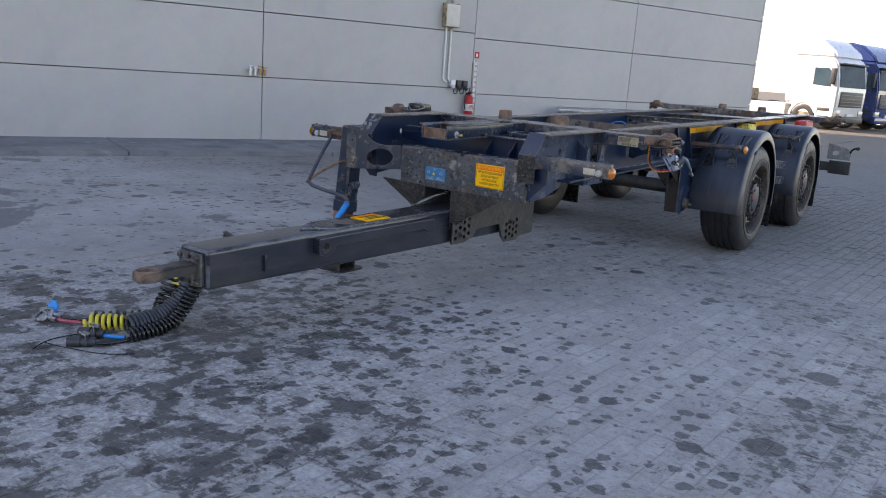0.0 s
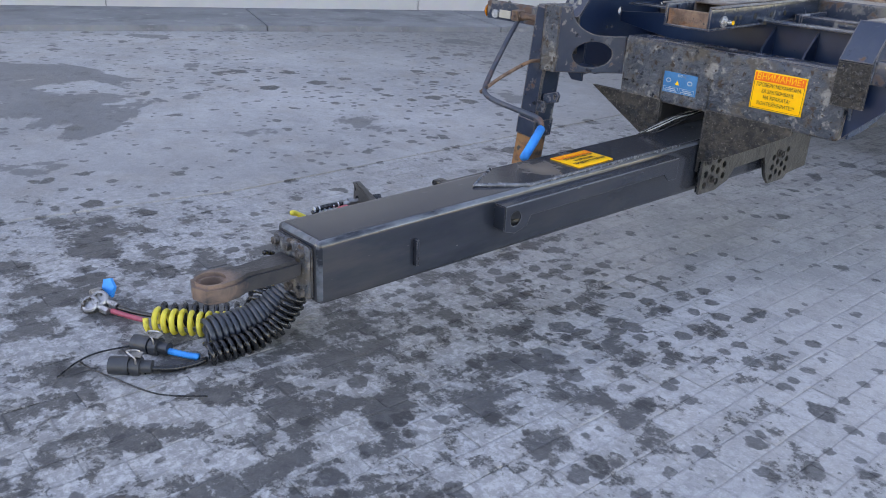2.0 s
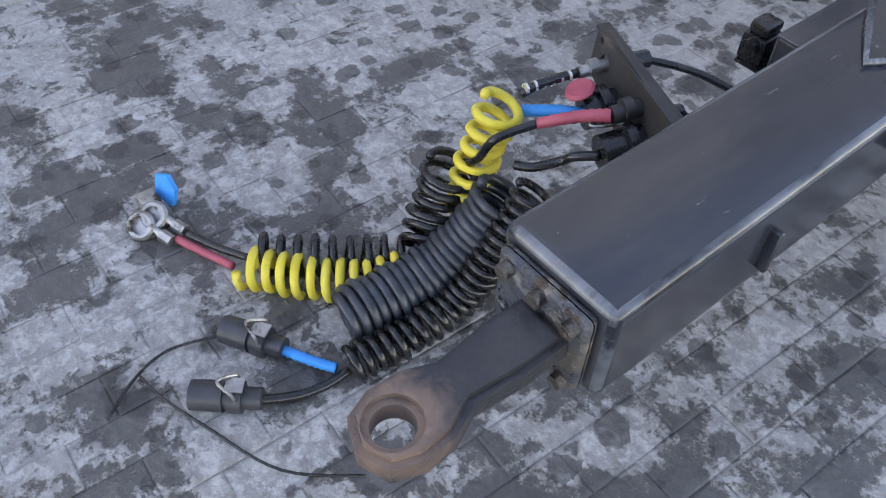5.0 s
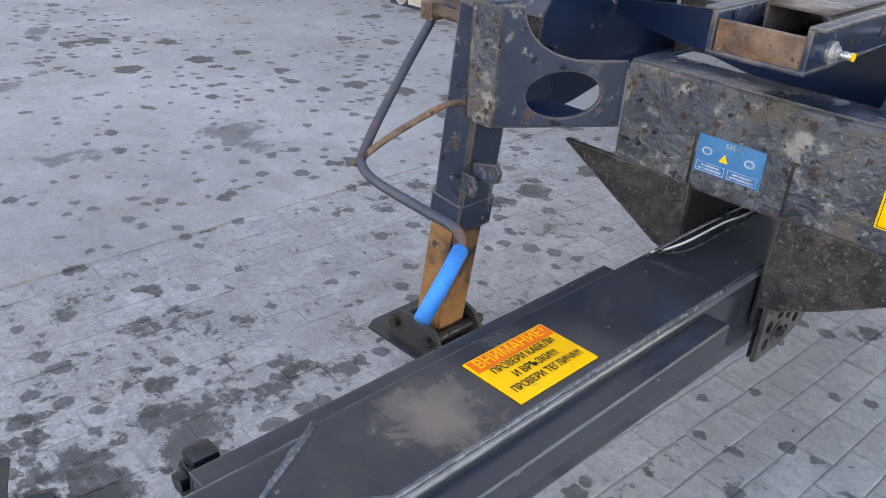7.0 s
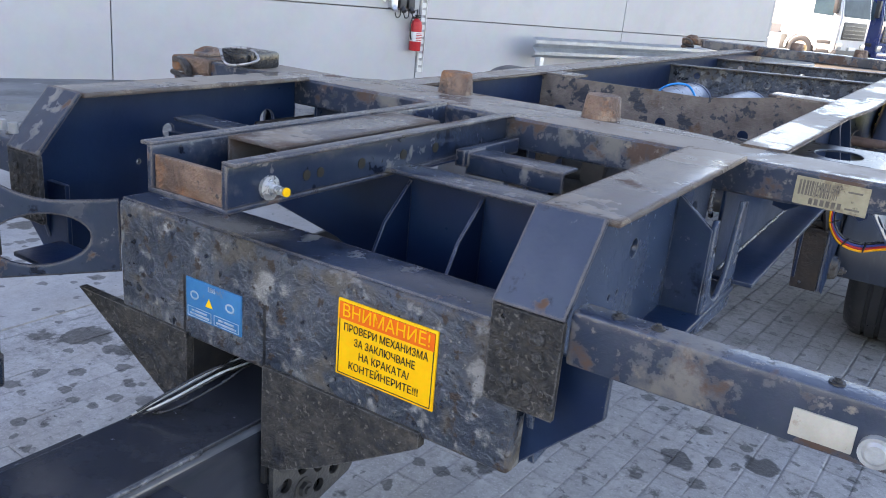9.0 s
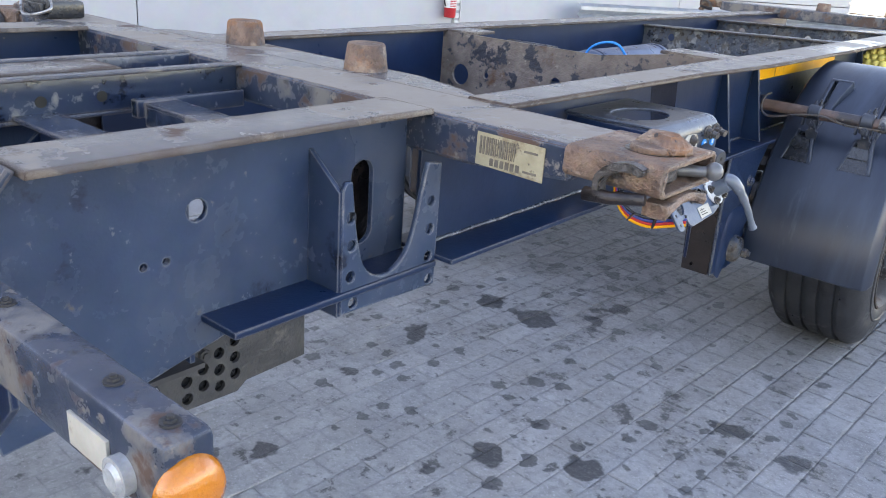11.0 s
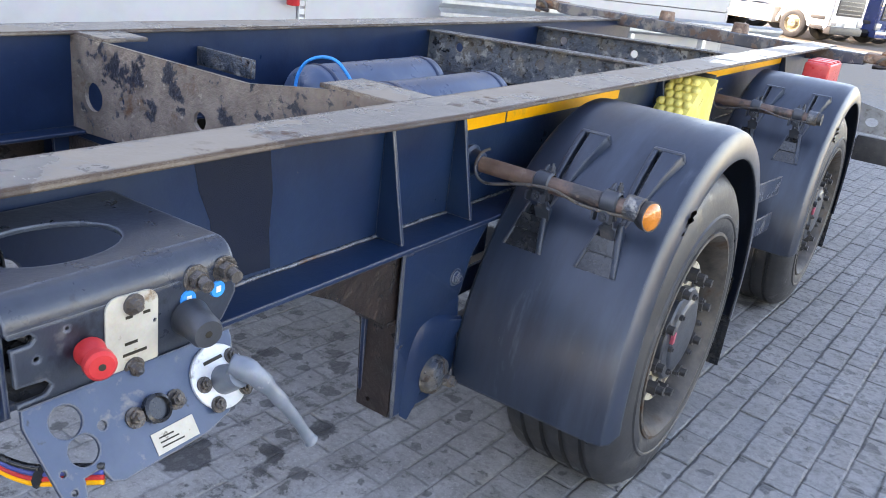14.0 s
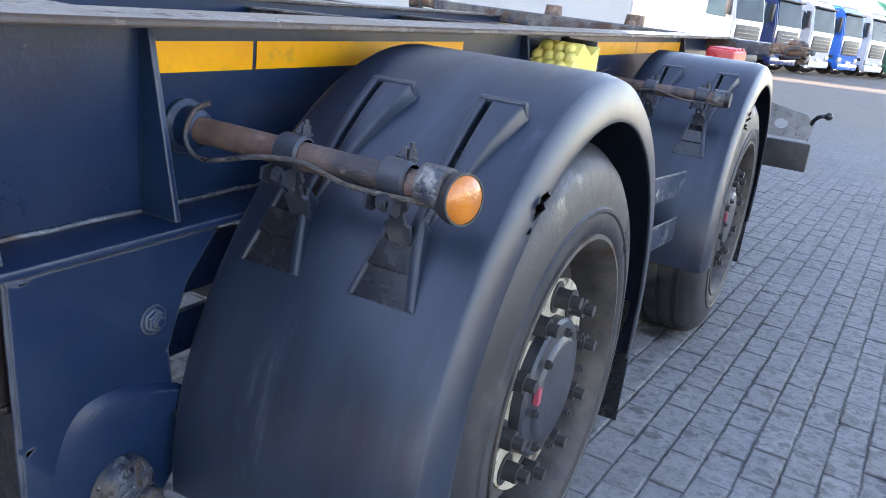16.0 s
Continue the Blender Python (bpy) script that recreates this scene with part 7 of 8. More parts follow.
bm = sweep(bmesh.new(), smooth_line([(-0.585, -2.47, 0.091), (-0.52, -2.46, 0.091), (-0.40, -2.42, 0.090), (-0.25, -2.36, 0.090), (-0.15, -2.25, 0.088)], 6), 0.0030, 5)
part("tie_wire", bm, RUBBER, h4)

# ---- valve panel on the rail ----
LV, LW = Vector((-0.552, 0, 0.834)), Vector((0.834, 0, 0.552))


def low(y, s, h=0.0):
    """A place on the tilted lower panel: along it, down it (negative) and out of it."""
    return Vector((1.0, y, 0.965)) + LV * s + LW * h


bm = bmesh.new()
plate(bm, [(0.735, 1.420), (0.966, 1.428), (0.966, 1.745), (0.735, 1.738)], [circle(0.868, 1.560, 0.066, 32, 0.094)], (0, 0, 1.090), (1, 0, 0), (0, 1, 0), 0.007)
arc_o = [(0.966 + 0.034 * math.sin(k * math.pi / 16), 1.063 + 0.034 * math.cos(k * math.pi / 16)) for k in range(9)]
arc_i = [(0.966 + 0.027 * math.sin(k * math.pi / 16), 1.063 + 0.027 * math.cos(k * math.pi / 16)) for k in range(9)]
rows = [[bm.verts.new((a, yy, b)) for a, b in arc_o + arc_i[::-1]] for yy in (1.428, 1.745)]
for k in range(18):
    bm.faces.new((rows[0][k], rows[0][(k + 1) % 18], rows[1][(k + 1) % 18], rows[1][k]))
bm.faces.new(rows[0][::-1])
bm.faces.new(rows[1])
plate(bm, [(1.437, 0.966), (1.700, 0.964), (1.728, 0.985), (1.750, 1.020), (1.746, 1.062), (1.428, 1.062), (1.432, 1.056), (1.456, 1.056), (1.462, 1.049), (1.456, 1.042), (1.434, 1.042), (1.436, 0.994), (1.470, 0.992), (1.478, 0.982), (1.470, 0.973), (1.437, 0.972)],
      [circle(1.462, 1.022, 0.004, 8), circle(1.500, 1.048, 0.003, 8), circle(1.712, 1.030, 0.005, 8)], (0.993, 0, 0), (0, 1, 0), (0, 0, 1), 0.007)
bmesh.ops.recalc_face_normals(bm, faces=bm.faces)
part_top = part("valve_panel", bm, PANELDARK, T, "slate-blue folded steel valve panel with an oval opening on top")
bm = plate(bmesh.new(), [(0.738, 0.940), (0.775, 0.930), (0.815, 0.955), (0.905, 0.985), (0.945, 0.960), (0.972, 0.940), (0.992, 0.955), (0.985, 1.085), (0.738, 1.088)],
           [circle(0.845, 1.034, 0.036, 24, 0.031), circle(0.965, 0.982, 0.015, 14, 0.020), circle(0.765, 1.055, 0.008, 10), circle(0.765, 0.985, 0.007, 10), circle(0.93, 1.03, 0.012, 12)], (0, 1.432, 0), (1, 0, 0), (0, 0, 1), 0.006)
part("side_plate", bm, NAVY, part_top, "dark side plate with round openings")
bm = bmesh.new()
plate(bm, [(1.437, 0.0), (1.432, -0.020), (1.446, -0.118), (1.452, -0.124), (1.467, -0.125), (1.473, -0.120), (1.476, -0.100), (1.498, -0.098), (1.506, -0.118), (1.519, -0.124), (1.647, -0.118), (1.690, -0.106), (1.715, -0.060), (1.735, -0.012), (1.735, 0.0)],
      [circle(1.479, -0.031, 0.020, 20), circle(1.487, -0.070, 0.019, 20), circle(1.518, -0.052, 0.006, 8), circle(1.455, -0.085, 0.004, 8), circle(1.460, -0.110, 0.004, 8)], (1.0, 0, 0.965), (0, 1, 0), LV, 0.006)
lower = part("lower_panel", bm, PANELBLUE, part_top, "tilted lower valve panel with holes")
rr = []
for cy, cz, a0 in ((1.603, 1.050, 0), (1.563, 1.052, 90), (1.561, 0.974, 180), (1.602, 0.972, 270)):
    rr += [(cy + 0.017 * math.cos(radians(a0 + k * 22.5)), cz + 0.017 * math.sin(radians(a0 + k * 22.5))) for k in range(5)]
face = part("white_plate", plate(bmesh.new(), rr, [circle(1.615, 1.022, 0.003, 8)], (1.0005, 0, 0), (0, 1, 0), (0, 0, 1), 0.003), FACEPLATE, part_top, "cream valve face plate")
bm = bmesh.new()
for yy, zz, w in ((1.585, 0.985, 0.034), (1.578, 1.036, 0.010), (1.603, 1.036, 0.010), (1.580, 1.000, 0.018)):
    box(bm, (1.0036, yy - w / 2, zz), (1.0042, yy + w / 2, zz + 0.004))
part("writing_bar", bm, INK, face)
for yy, zz in ((1.584, 1.054), (1.583, 0.966)):
    part("nut", hexbolt(bmesh.new(), (1.0036, yy, zz), (1, 0, 0), 0.0095, 0.010), GRIME, face, "worn steel nut")
bm = lathe(bmesh.new(), [(0.0, 0.052), (0.0145, 0.052), (0.0185, 0.048), (0.0190, 0.038), (0.0125, 0.034), (0.0120, 0.026), (0.0170, 0.020), (0.0190, 0.006), (0.015, 0.0)], (1.001, 1.524, 1.012), (1, -0.30, 0.06), 24)
knob = part("red_knob", bm, REDP, part_top, "red push-pull knob")
part("knob_bore", lathe(bmesh.new(), [(0.0, 0.0008), (0.0045, 0.0)], Vector((1.001, 1.524, 1.012)) + Vector((1, -0.30, 0.06)).normalized() * 0.0524, (1, -0.30, 0.06), 12), INK, knob)
bm = lathe(bmesh.new(), [(0.0, 0.058), (0.019, 0.058), (0.0225, 0.052), (0.0235, 0.026), (0.0270, 0.006), (0.022, 0.0)], (1.001, 1.668, 1.010), (1, -0.22, -0.04), 24)
knob = part("black_knob", bm, PLUG, part_top, "dark grey push-pull knob")
part("knob_bore", lathe(bmesh.new(), [(0.0, 0.0008), (0.0050, 0.0)], Vector((1.001, 1.668, 1.010)) + Vector((1, -0.22, -0.04)).normalized() * 0.0584, (1, -0.22, -0.04), 12), INK, knob)
for yy in (1.680, 1.729):
    bm = hexbolt(bmesh.new(), (1.0, yy, 1.060), (1, -0.1, 0), 0.013, 0.016)
    cyl(bm, (1.014, yy, 1.060), (1.030, yy - 0.003, 1.058), 0.009, n=10)
    part("fitting", bm, DRUM, part_top, "dirty test fitting")
    bm = lathe(bmesh.new(), [(0.0, 0.003), (0.0115, 0.003), (0.0125, 0.0)], (1.0005, yy - 0.012, 1.034), (1, 0, 0), 18)
    dot = part("blue_dot", bm, BLUE, part_top, "bright blue round marker")
    part("pale_mark", box(bmesh.new(), (1.0036, yy - 0.016, 1.030), (1.0042, yy - 0.008, 1.039)), WHITE, dot)
bm = lathe(bmesh.new(), [(0.019, 0.0), (0.019, 0.010), (0.015, 0.012), (0.014, 0.006), (0.0, 0.006)], low(1.588, -0.060, 0.006), LW, 20)
part("test_point", bm, RUBBER, lower, "black round test point")
for yy in (1.559, 1.619):
    part("bolt", hexbolt(bmesh.new(), low(yy, -0.060, 0.006), LW, 0.009, 0.010), DRUM, lower, "dirty bolt")
bm = plate(bmesh.new(), [(1.569, -0.088), (1.633, -0.086), (1.634, -0.114), (1.570, -0.116)], [], low(0, 0, 0.0065) - Vector((0, 0, 0)), (0, 1, 0), LV, 0.001)
lbl2 = part("small_label", bm, FACEPLATE, lower, "small cream label")
bm = bmesh.new()
for k in range(3):
    plate(bm, [(1.578, -0.095 - 0.006 * k), (1.600 + 0.006 * k, -0.095 - 0.006 * k), (1.600 + 0.006 * k, -0.097 - 0.006 * k), (1.578, -0.097 - 0.006 * k)], [], low(0, 0, 0.0077), (0, 1, 0), LV, 0.0003)
part("writing_bar", bm, INK, lbl2)
bm = lathe(bmesh.new(), [(0.0, 0.006), (0.043, 0.006), (0.045, 0.004), (0.045, 0.0)], low(1.692, -0.056, 0.0065), LW, 36)
ld = part("level_valve", bm, VALVEWHITE, part_top, "white round plate of the lifting valve")
bm = plate(bmesh.new(), [(1.672, -0.030), (1.704, -0.028), (1.704, -0.033), (1.672, -0.035)], [], low(0, 0, 0.0128), (0, 1, 0), LV, 0.0004)
part("writing_bar", bm, INK, ld)
for yy, ss in ((1.662, -0.058), (1.718, -0.036), (1.722, -0.084), (1.672, -0.090)):
    part("screw", hexbolt(bmesh.new(), low(yy, ss, 0.012), LW, 0.0075, 0.008), DRUM, ld, "dirty screw")
a, b = low(1.694, -0.062, 0.010), low(1.694, -0.062, 0.050)
part("hub", cyl(bmesh.new(), a, b, 0.021, 0.017, n=20), LEVER, ld, "grey lever hub")
line = smooth_line([b + Vector((-0.014, -0.004, 0.012)), b + Vector((0.008, 0.010, 0.004)), b + Vector((0.026, 0.036, -0.030)), b + Vector((0.040, 0.062, -0.072)), b + Vector((0.050, 0.084, -0.112)), b + Vector((0.054, 0.092, -0.126))], 5)
bm = sweep(bmesh.new(), line, [0.0155] * 3 + [0.0165] * 3 + [0.0145] * 3 + [0.011] * 4 + [0.0088] * 4 + [0.0080] * 3 + [0.0092] * 3 + [0.0108, 0.0110, 0.0080], 12)
part("lever", bm, LEVER, ld, "pale grey lever handle")
run = [(0.890, 1.432, 1.078), (0.896, 1.424, 1.020), (0.897, 1.424, 0.960), (0.906, 1.424, 0.912), (0.938, 1.428, 0.872), (0.985, 1.450, 0.855), (1.030, 1.480, 0.862), (1.060, 1.500, 0.868)]
for k, (mat, lb) in enumerate(((TAPE, "yellow wire"), (REDP, "red wire"), (WIREBLUE, "blue wire"), (RUBBER, "black wire"))):
    o = k * 0.0072
    bm = sweep(bmesh.new(), smooth_line([(x + o * max(0.0, 1 - n / 4.5), y, z + o * min(1.0, n / 4.5)) for n, (x, y, z) in enumerate(run)], 6), 0.0043, 8)
    part("wire", bm, mat, part_top, lb)
for x, z, up in ((0.907, 1.000, 0), (0.912, 0.930, 0.3), (0.950, 0.876, 0.7), (1.000, 0.866, 1.0)):
    bm = bmesh.new()
    bmesh.ops.create_uvsphere(bm, u_segments=10, v_segments=6, radius=0.018, matrix=Matrix.Translation((x, 1.426 + max(0, x - 0.94) * 0.5, z)) @ Matrix.Rotation(-up * 1.4, 4, 'Y') @ Matrix.Diagonal((1.0, 0.6, 0.17, 1)))
    part("cable_tie", bm, RUBBER, part_top, "black cable tie")
for k in range(4):
    bm = sweep(bmesh.new(), smooth_line([(0.76, 1.46 + 0.03 * k, 1.05), (0.86, 1.45 + 0.02 * k, 1.06 - 0.01 * k), (0.94, 1.44 + 0.02 * k, 1.055 - 0.012 * k), (0.985, 1.46 + 0.03 * k, 1.045 - 0.012 * k)], 5), 0.006, 8)
    part("air_pipe", bm, RUBBER, part_top, "black air pipe")
bm = lathe(bmesh.new(), [(0.0, 0.0), (0.034, 0.0), (0.036, 0.012), (0.030, 0.052), (0.0, 0.054)], (0.925, 1.475, 0.985), (1, -0.2, 0), 20)
part("valve_body", bm, RUBBER, part_top, "black valve body behind the panel")
bm = lathe(bmesh.new(), [(0.0, 0.0), (0.036, 0.0), (0.038, 0.02), (0.034, 0.09), (0.0, 0.092)], (0.88, 1.585, 1.010), (1, 0, 0), 20)
part("valve_body", bm, RUBBER, part_top, "black valve body behind the panel")
part("pipe_elbow", cyl(bmesh.new(), (0.90, 1.62, 1.050), (0.90, 1.62, 1.066), 0.012, n=14), BLUE, part_top, "blue pipe ring")

bm = sweep(bmesh.new(), smooth_line([(0.60, 1.3, 0.90), (0.5, 1.7, 0.88), (0.40, 2.3, 0.90), (0.2, 3.0, 0.90)], 5), 0.008, 6)
part("air_pipe", bm, RUBBER, T, "black air pipe")
bm = sweep(bmesh.new(), [(-0.25, 1.75, 1.02), (0.1, 1.85, 0.97), (0.62, 1.95, 0.92)], 0.006, 6)
part("air_pipe", bm, RUBBER, T, "thin black pipe")

# ---- wheel chock, red box and rear ----
ck = thing("wheel_chock", ROOT @ Matrix.Translation((0.79, 4.18, 1.02)), "yellow plastic wheel chock held beside the rail", "wheel chock")
bm = bmesh.new()
plate(bm, [(-0.26, -0.10), (0.17, -0.13), (0.17, 0.095), (0.10, 0.07), (0.02, 0.105)], [], (-0.045, 0, 0), (0, 1, 0), (0, 0, 1), 0.13)
part("body", bm, CHOCK, ck)
slope = Vector((0, 0.28, 0.205)).normalized()
nrm = Vector((0, -0.205, 0.28)).normalized()
cell = bmesh.new()
lathe(cell, [(0.0, 0.013), (0.008, 0.012), (0.014, 0.009), (0.018, 0.003), (0.019, 0.0)], (0, 0, 0), nrm, 12)
cellp = None
for i in range(8):
    for j in range(4):
        p = Vector((-0.028 + 0.034 * j + (0.017 if i % 2 else 0) - 0.005, -0.258, -0.098)) + slope * (0.02 + 0.042 * i) + nrm * 0.001
        if p.x > 0.085:
            continue
        if cellp is None:
            cellp = part("stud", cell, CHOCK, ck)
            cellp.matrix_local = Matrix.Translation(p)
        else:
            again(cellp, Matrix.Translation(p), ck)
bm = box(bmesh.new(), (0.74, 4.36, 1.03), (0.86, 4.372, 1.13), 0.003)
box(bm, (0.735, 3.98, 0.888), (0.90, 4.372, 0.90), 0.003)
part("chock_holder", bm, BLACK, T, "black wheel chock holder")
bm = box(bmesh.new(), (0.86, 6.05, 0.98), (1.0, 6.42, 1.105), 0.02, seg=3)
rb = part("red_box", bm, REDLAMP, T, "faded red plastic box")
bm = bmesh.new()
for k in range(3):
    box(bm, (0.865, 6.09 + 0.11 * k, 1.10), (0.995, 6.14 + 0.11 * k, 1.114), 0.005)
part("rib", bm, REDLAMP, rb)
bm = box(bmesh.new(), (-1.2, 7.28, 0.44), (1.28, 7.36, 0.56), 0.008)
part("rear_bumper", bm, BLACK, T, "black rear underrun bar")
part("tail_lamp", box(bmesh.new(), (1.10, 7.26, 0.41), (1.36, 7.34, 0.585), 0.012), BLACK, T, "dark tail lamp box")
bm = plate(bmesh.new(), [(1.06, 0.80), (1.30, 0.755), (1.345, 0.70), (1.335, 0.60), (1.06, 0.60)], [circle(1.16, 0.68, 0.04, 16, 0.03)], (0, 7.30, 0), (1, 0, 0), (0, 0, 1), 0.008)
part("lamp_board", bm, ALU, T, "bent grey metal tail lamp plate")
bm = sweep(bmesh.new(), smooth_line([(1.33, 7.30, 0.70), (1.345, 7.29, 0.735), (1.375, 7.28, 0.76), (1.41, 7.28, 0.765)], 4), 0.013, 10)
bmesh.ops.create_uvsphere(bm, u_segments=12, v_segments=8, radius=0.024, matrix=Matrix.Translation((1.415, 7.28, 0.766)))
part("marker_lamp", bm, RUBBER, T, "rubber-arm marker lamp")
for s in (1, -1):
    bm = box(bmesh.new(), (s * 0.66 if s > 0 else -0.74, 6.9, 0.5), (s * 0.74 if s > 0 else -0.66, 7.3, 0.86), 0.006)
    part("rear_bracket", bm, NAVY, T, "navy rear bracket")

# ---- on the hall wall ----


def on_wall(s, z, out=0.06):
    """A pose on the wall: x along it, y into it, z up."""
    m = HALL_M.copy()
    m.translation = hall(s, out, z)
    return m


ex = thing("fire_extinguisher", on_wall(-0.06, 0.56), "red fire extinguisher hung on the grey hall wall", "fire extinguisher")
bm = bmesh.new()
lathe(bm, [(0.0, 0.0), (0.075, 0.0), (0.082, 0.012), (0.082, 0.35), (0.07, 0.40), (0.035, 0.43), (0.022, 0.44), (0.0, 0.44)], (0, -0.10, 0), (0, 0, 1), 24)
part("cylinder", bm, REDP, ex)
bm = bmesh.new()
box(bm, (-0.02, -0.12, 0.44), (0.02, -0.08, 0.475), 0.006)
box(bm, (-0.015, -0.20, 0.475), (0.015, -0.07, 0.49), 0.004)
box(bm, (-0.012, -0.19, 0.455), (0.012, -0.10, 0.465), 0.004)
part("handle", bm, RUBBER, ex, "black squeeze handle")
bm = sweep(bmesh.new(), smooth_line([(-0.02, -0.10, 0.455), (-0.085, -0.12, 0.45), (-0.115, -0.13, 0.35), (-0.11, -0.13, 0.22), (-0.09, -0.13, 0.15)], 5), 0.010, 8)
part("hose", bm, RUBBER, ex, "black hose")
bm = bmesh.new()
lathe(bm, [(0.0828, 0.0), (0.0835, 0.001), (0.0835, 0.129), (0.0828, 0.13)], (0, -0.10, 0.13), (0, 0, 1), 24)
lbl = part("label_band", bm, WHITE, ex, "pale label with unreadable print")
bm = bmesh.new()
for k in range(5):
    box(bm, (-0.045, -0.1868, 0.145 + 0.022 * k), (0.045, -0.1835, 0.155 + 0.022 * k))
part("writing_bar", bm, REDP, lbl)
bm = box(bmesh.new(), (-0.03, -0.03, 0.30), (0.03, 0.0, 0.40), 0.004)
part("wall_hook", bm, BLACK, ex)

tray = thing("cable_ladder", on_wall(0.10, 0.25), "narrow pale cable ladder fixed upright on the wall", "cable tray")
bm = bmesh.new()
for x in (-0.045, 0.04):
    box(bm, (x, -0.04, 0.0), (x + 0.006, 0.0, 1.40), 0.001)
part("side_rail", bm, WHITE, tray)
bm = box(bmesh.new(), (-0.04, -0.02, 0.0), (0.04, -0.012, 0.065), 0.002)
rung = None
for k in range(14):
    if rung is None:
        rung = part("rung", bm, WHITE, tray)
    else:
        again(rung, Matrix.Translation((0, 0, 0.1 * k)), tray)
sg = thing("red_wall_sign", on_wall(0.12, 1.74), "small red square fire sign on the wall", "sign")
bm = box(bmesh.new(), (-0.05, -0.006, -0.06), (0.05, 0.0, 0.06), 0.001)
part("board", bm, REDP, sg)
bm = box(bmesh.new(), (-0.025, -0.009, -0.03), (0.02, -0.006, 0.03), 0.001)
part("pictogram_bar", bm, WHITE, sg)
eb = thing("electric_box", on_wall(-0.57, 2.20), "beige electric box with two conduits on the wall", "electric box")
bm = box(bmesh.new(), (-0.16, -0.14, 0.0), (0.16, 0.0, 0.42), 0.012)
part("case", bm, CREAM, eb)
bm = box(bmesh.new(), (-0.145, -0.15, 0.015), (0.145, -0.14, 0.405), 0.004)
part("lid", bm, surf("grey_beige_paint", (0.5, 0.48, 0.43), (0.56, 0.54, 0.48), 8, 0.5), eb)
for x in (-0.06, 0.05):
    line = smooth_line([(x, -0.03, 0.0), (x, -0.03, -0.5), (x, -0.03, -0.86), (x + 0.02, -0.03, -0.96), (x + 0.08, -0.03, -1.0)], 4)
    part("conduit", sweep(bmesh.new(), line, 0.018, 8), WHITE, eb, "pale conduit pipe")
for x in (-0.05, 0.05):
    line = [(x, -0.03, 0.42), (x, -0.03, 3.0)]
    part("conduit", sweep(bmesh.new(), line, 0.018, 8), WHITE, eb, "pale conduit pipe")
jb = thing("wall_sockets", on_wall(-0.38, 1.12), "cluster of dark wall sockets with looped cables", "socket")
for k in range(3):
    bm = box(bmesh.new(), (-0.10 + 0.14 * k, -0.09, 0.0), (0.0 + 0.14 * k, 0.0, 0.13), 0.012)
    cyl(bm, (-0.05 + 0.14 * k, -0.06, 0.02), (-0.05 + 0.14 * k, -0.12, -0.04), 0.035, n=12)
    part("socket", bm, BLACK if k else GALV, jb)
    part("cable", sweep(bmesh.new(), smooth_line([(-0.05 + 0.14 * k, -0.1, -0.04), (-0.02 + 0.14 * k, -0.1, -0.12), (0.05 + 0.14 * k, -0.08, -0.10), (0.07 + 0.14 * k, -0.05, 0.0)], 4), 0.009, 6), BLACK, jb)
tp = thing("wall_taps", on_wall(-4.30, 1.15), "brass water taps and a grey valve on the wall", "tap")
BRASS = surf("dull_brass", (0.30, 0.18, 0.08), (0.4, 0.25, 0.12), 20, 0.4, 0.8, 0.1)
for k, mat in ((-1, GALV), (0, GALV), (1, BRASS), (2, BRASS)):
    bm = bmesh.new()
    x = 0.085 * k
    cyl(bm, (x, 0.0, 0.06), (x, -0.10, 0.06), 0.018, n=10)
    cyl(bm, (x, -0.10, 0.08), (x, -0.10, -0.02), 0.022, n=10)
    box(bm, (x - 0.035, -0.13, 0.10 + 0.02 * (k % 2)), (x + 0.035, -0.08, 0.115 + 0.02 * (k % 2)), 0.004)
    cyl(bm, (x, -0.10, 0.08), (x, -0.10, 0.12), 0.010, n=8)
    part("tap", bm, mat, tp)
bm = box(bmesh.new(), (-0.12, -0.03, 0.04), (0.22, 0.0, 0.08), 0.006)
part("manifold", bm, GALV, tp)

# crash barrier along the wall
cb = thing("crash_barrier", on_wall(1.95, 0.0, 0.38), "galvanised crash barrier on short posts along the wall", "barrier")
prof = [(0.0, 0.56), (-0.03, 0.575), (-0.075, 0.60), (-0.075, 0.65), (-0.02, 0.69), (0.0, 0.71), (-0.02, 0.73), (-0.075, 0.77), (-0.075, 0.82), (-0.03, 0.845), (0.0, 0.86)]
bm = bmesh.new()
rows = [[bm.verts.new((x, y, z)) for y, z in prof] for x in (0.0, 7.7)]
for k in range(len(prof) - 1):
    bm.faces.new((rows[0][k], rows[0][k + 1], rows[1][k + 1], rows[1][k]))
bmesh.ops.solidify(bm, geom=bm.faces[:], thickness=0.006)
part("beam", bm, GALV, cb)
post = None
for k in range(5):
    bm = bmesh.new()
    if post is None:
        box(bm, (0.2, 0.01, 0.0), (0.28, 0.13, 0.86), 0.004)
        post = part("post", bm, GALV, cb)
    else:
        bm.free()
        again(post, Matrix.Translation((1.8 * k, 0, 0)), cb)


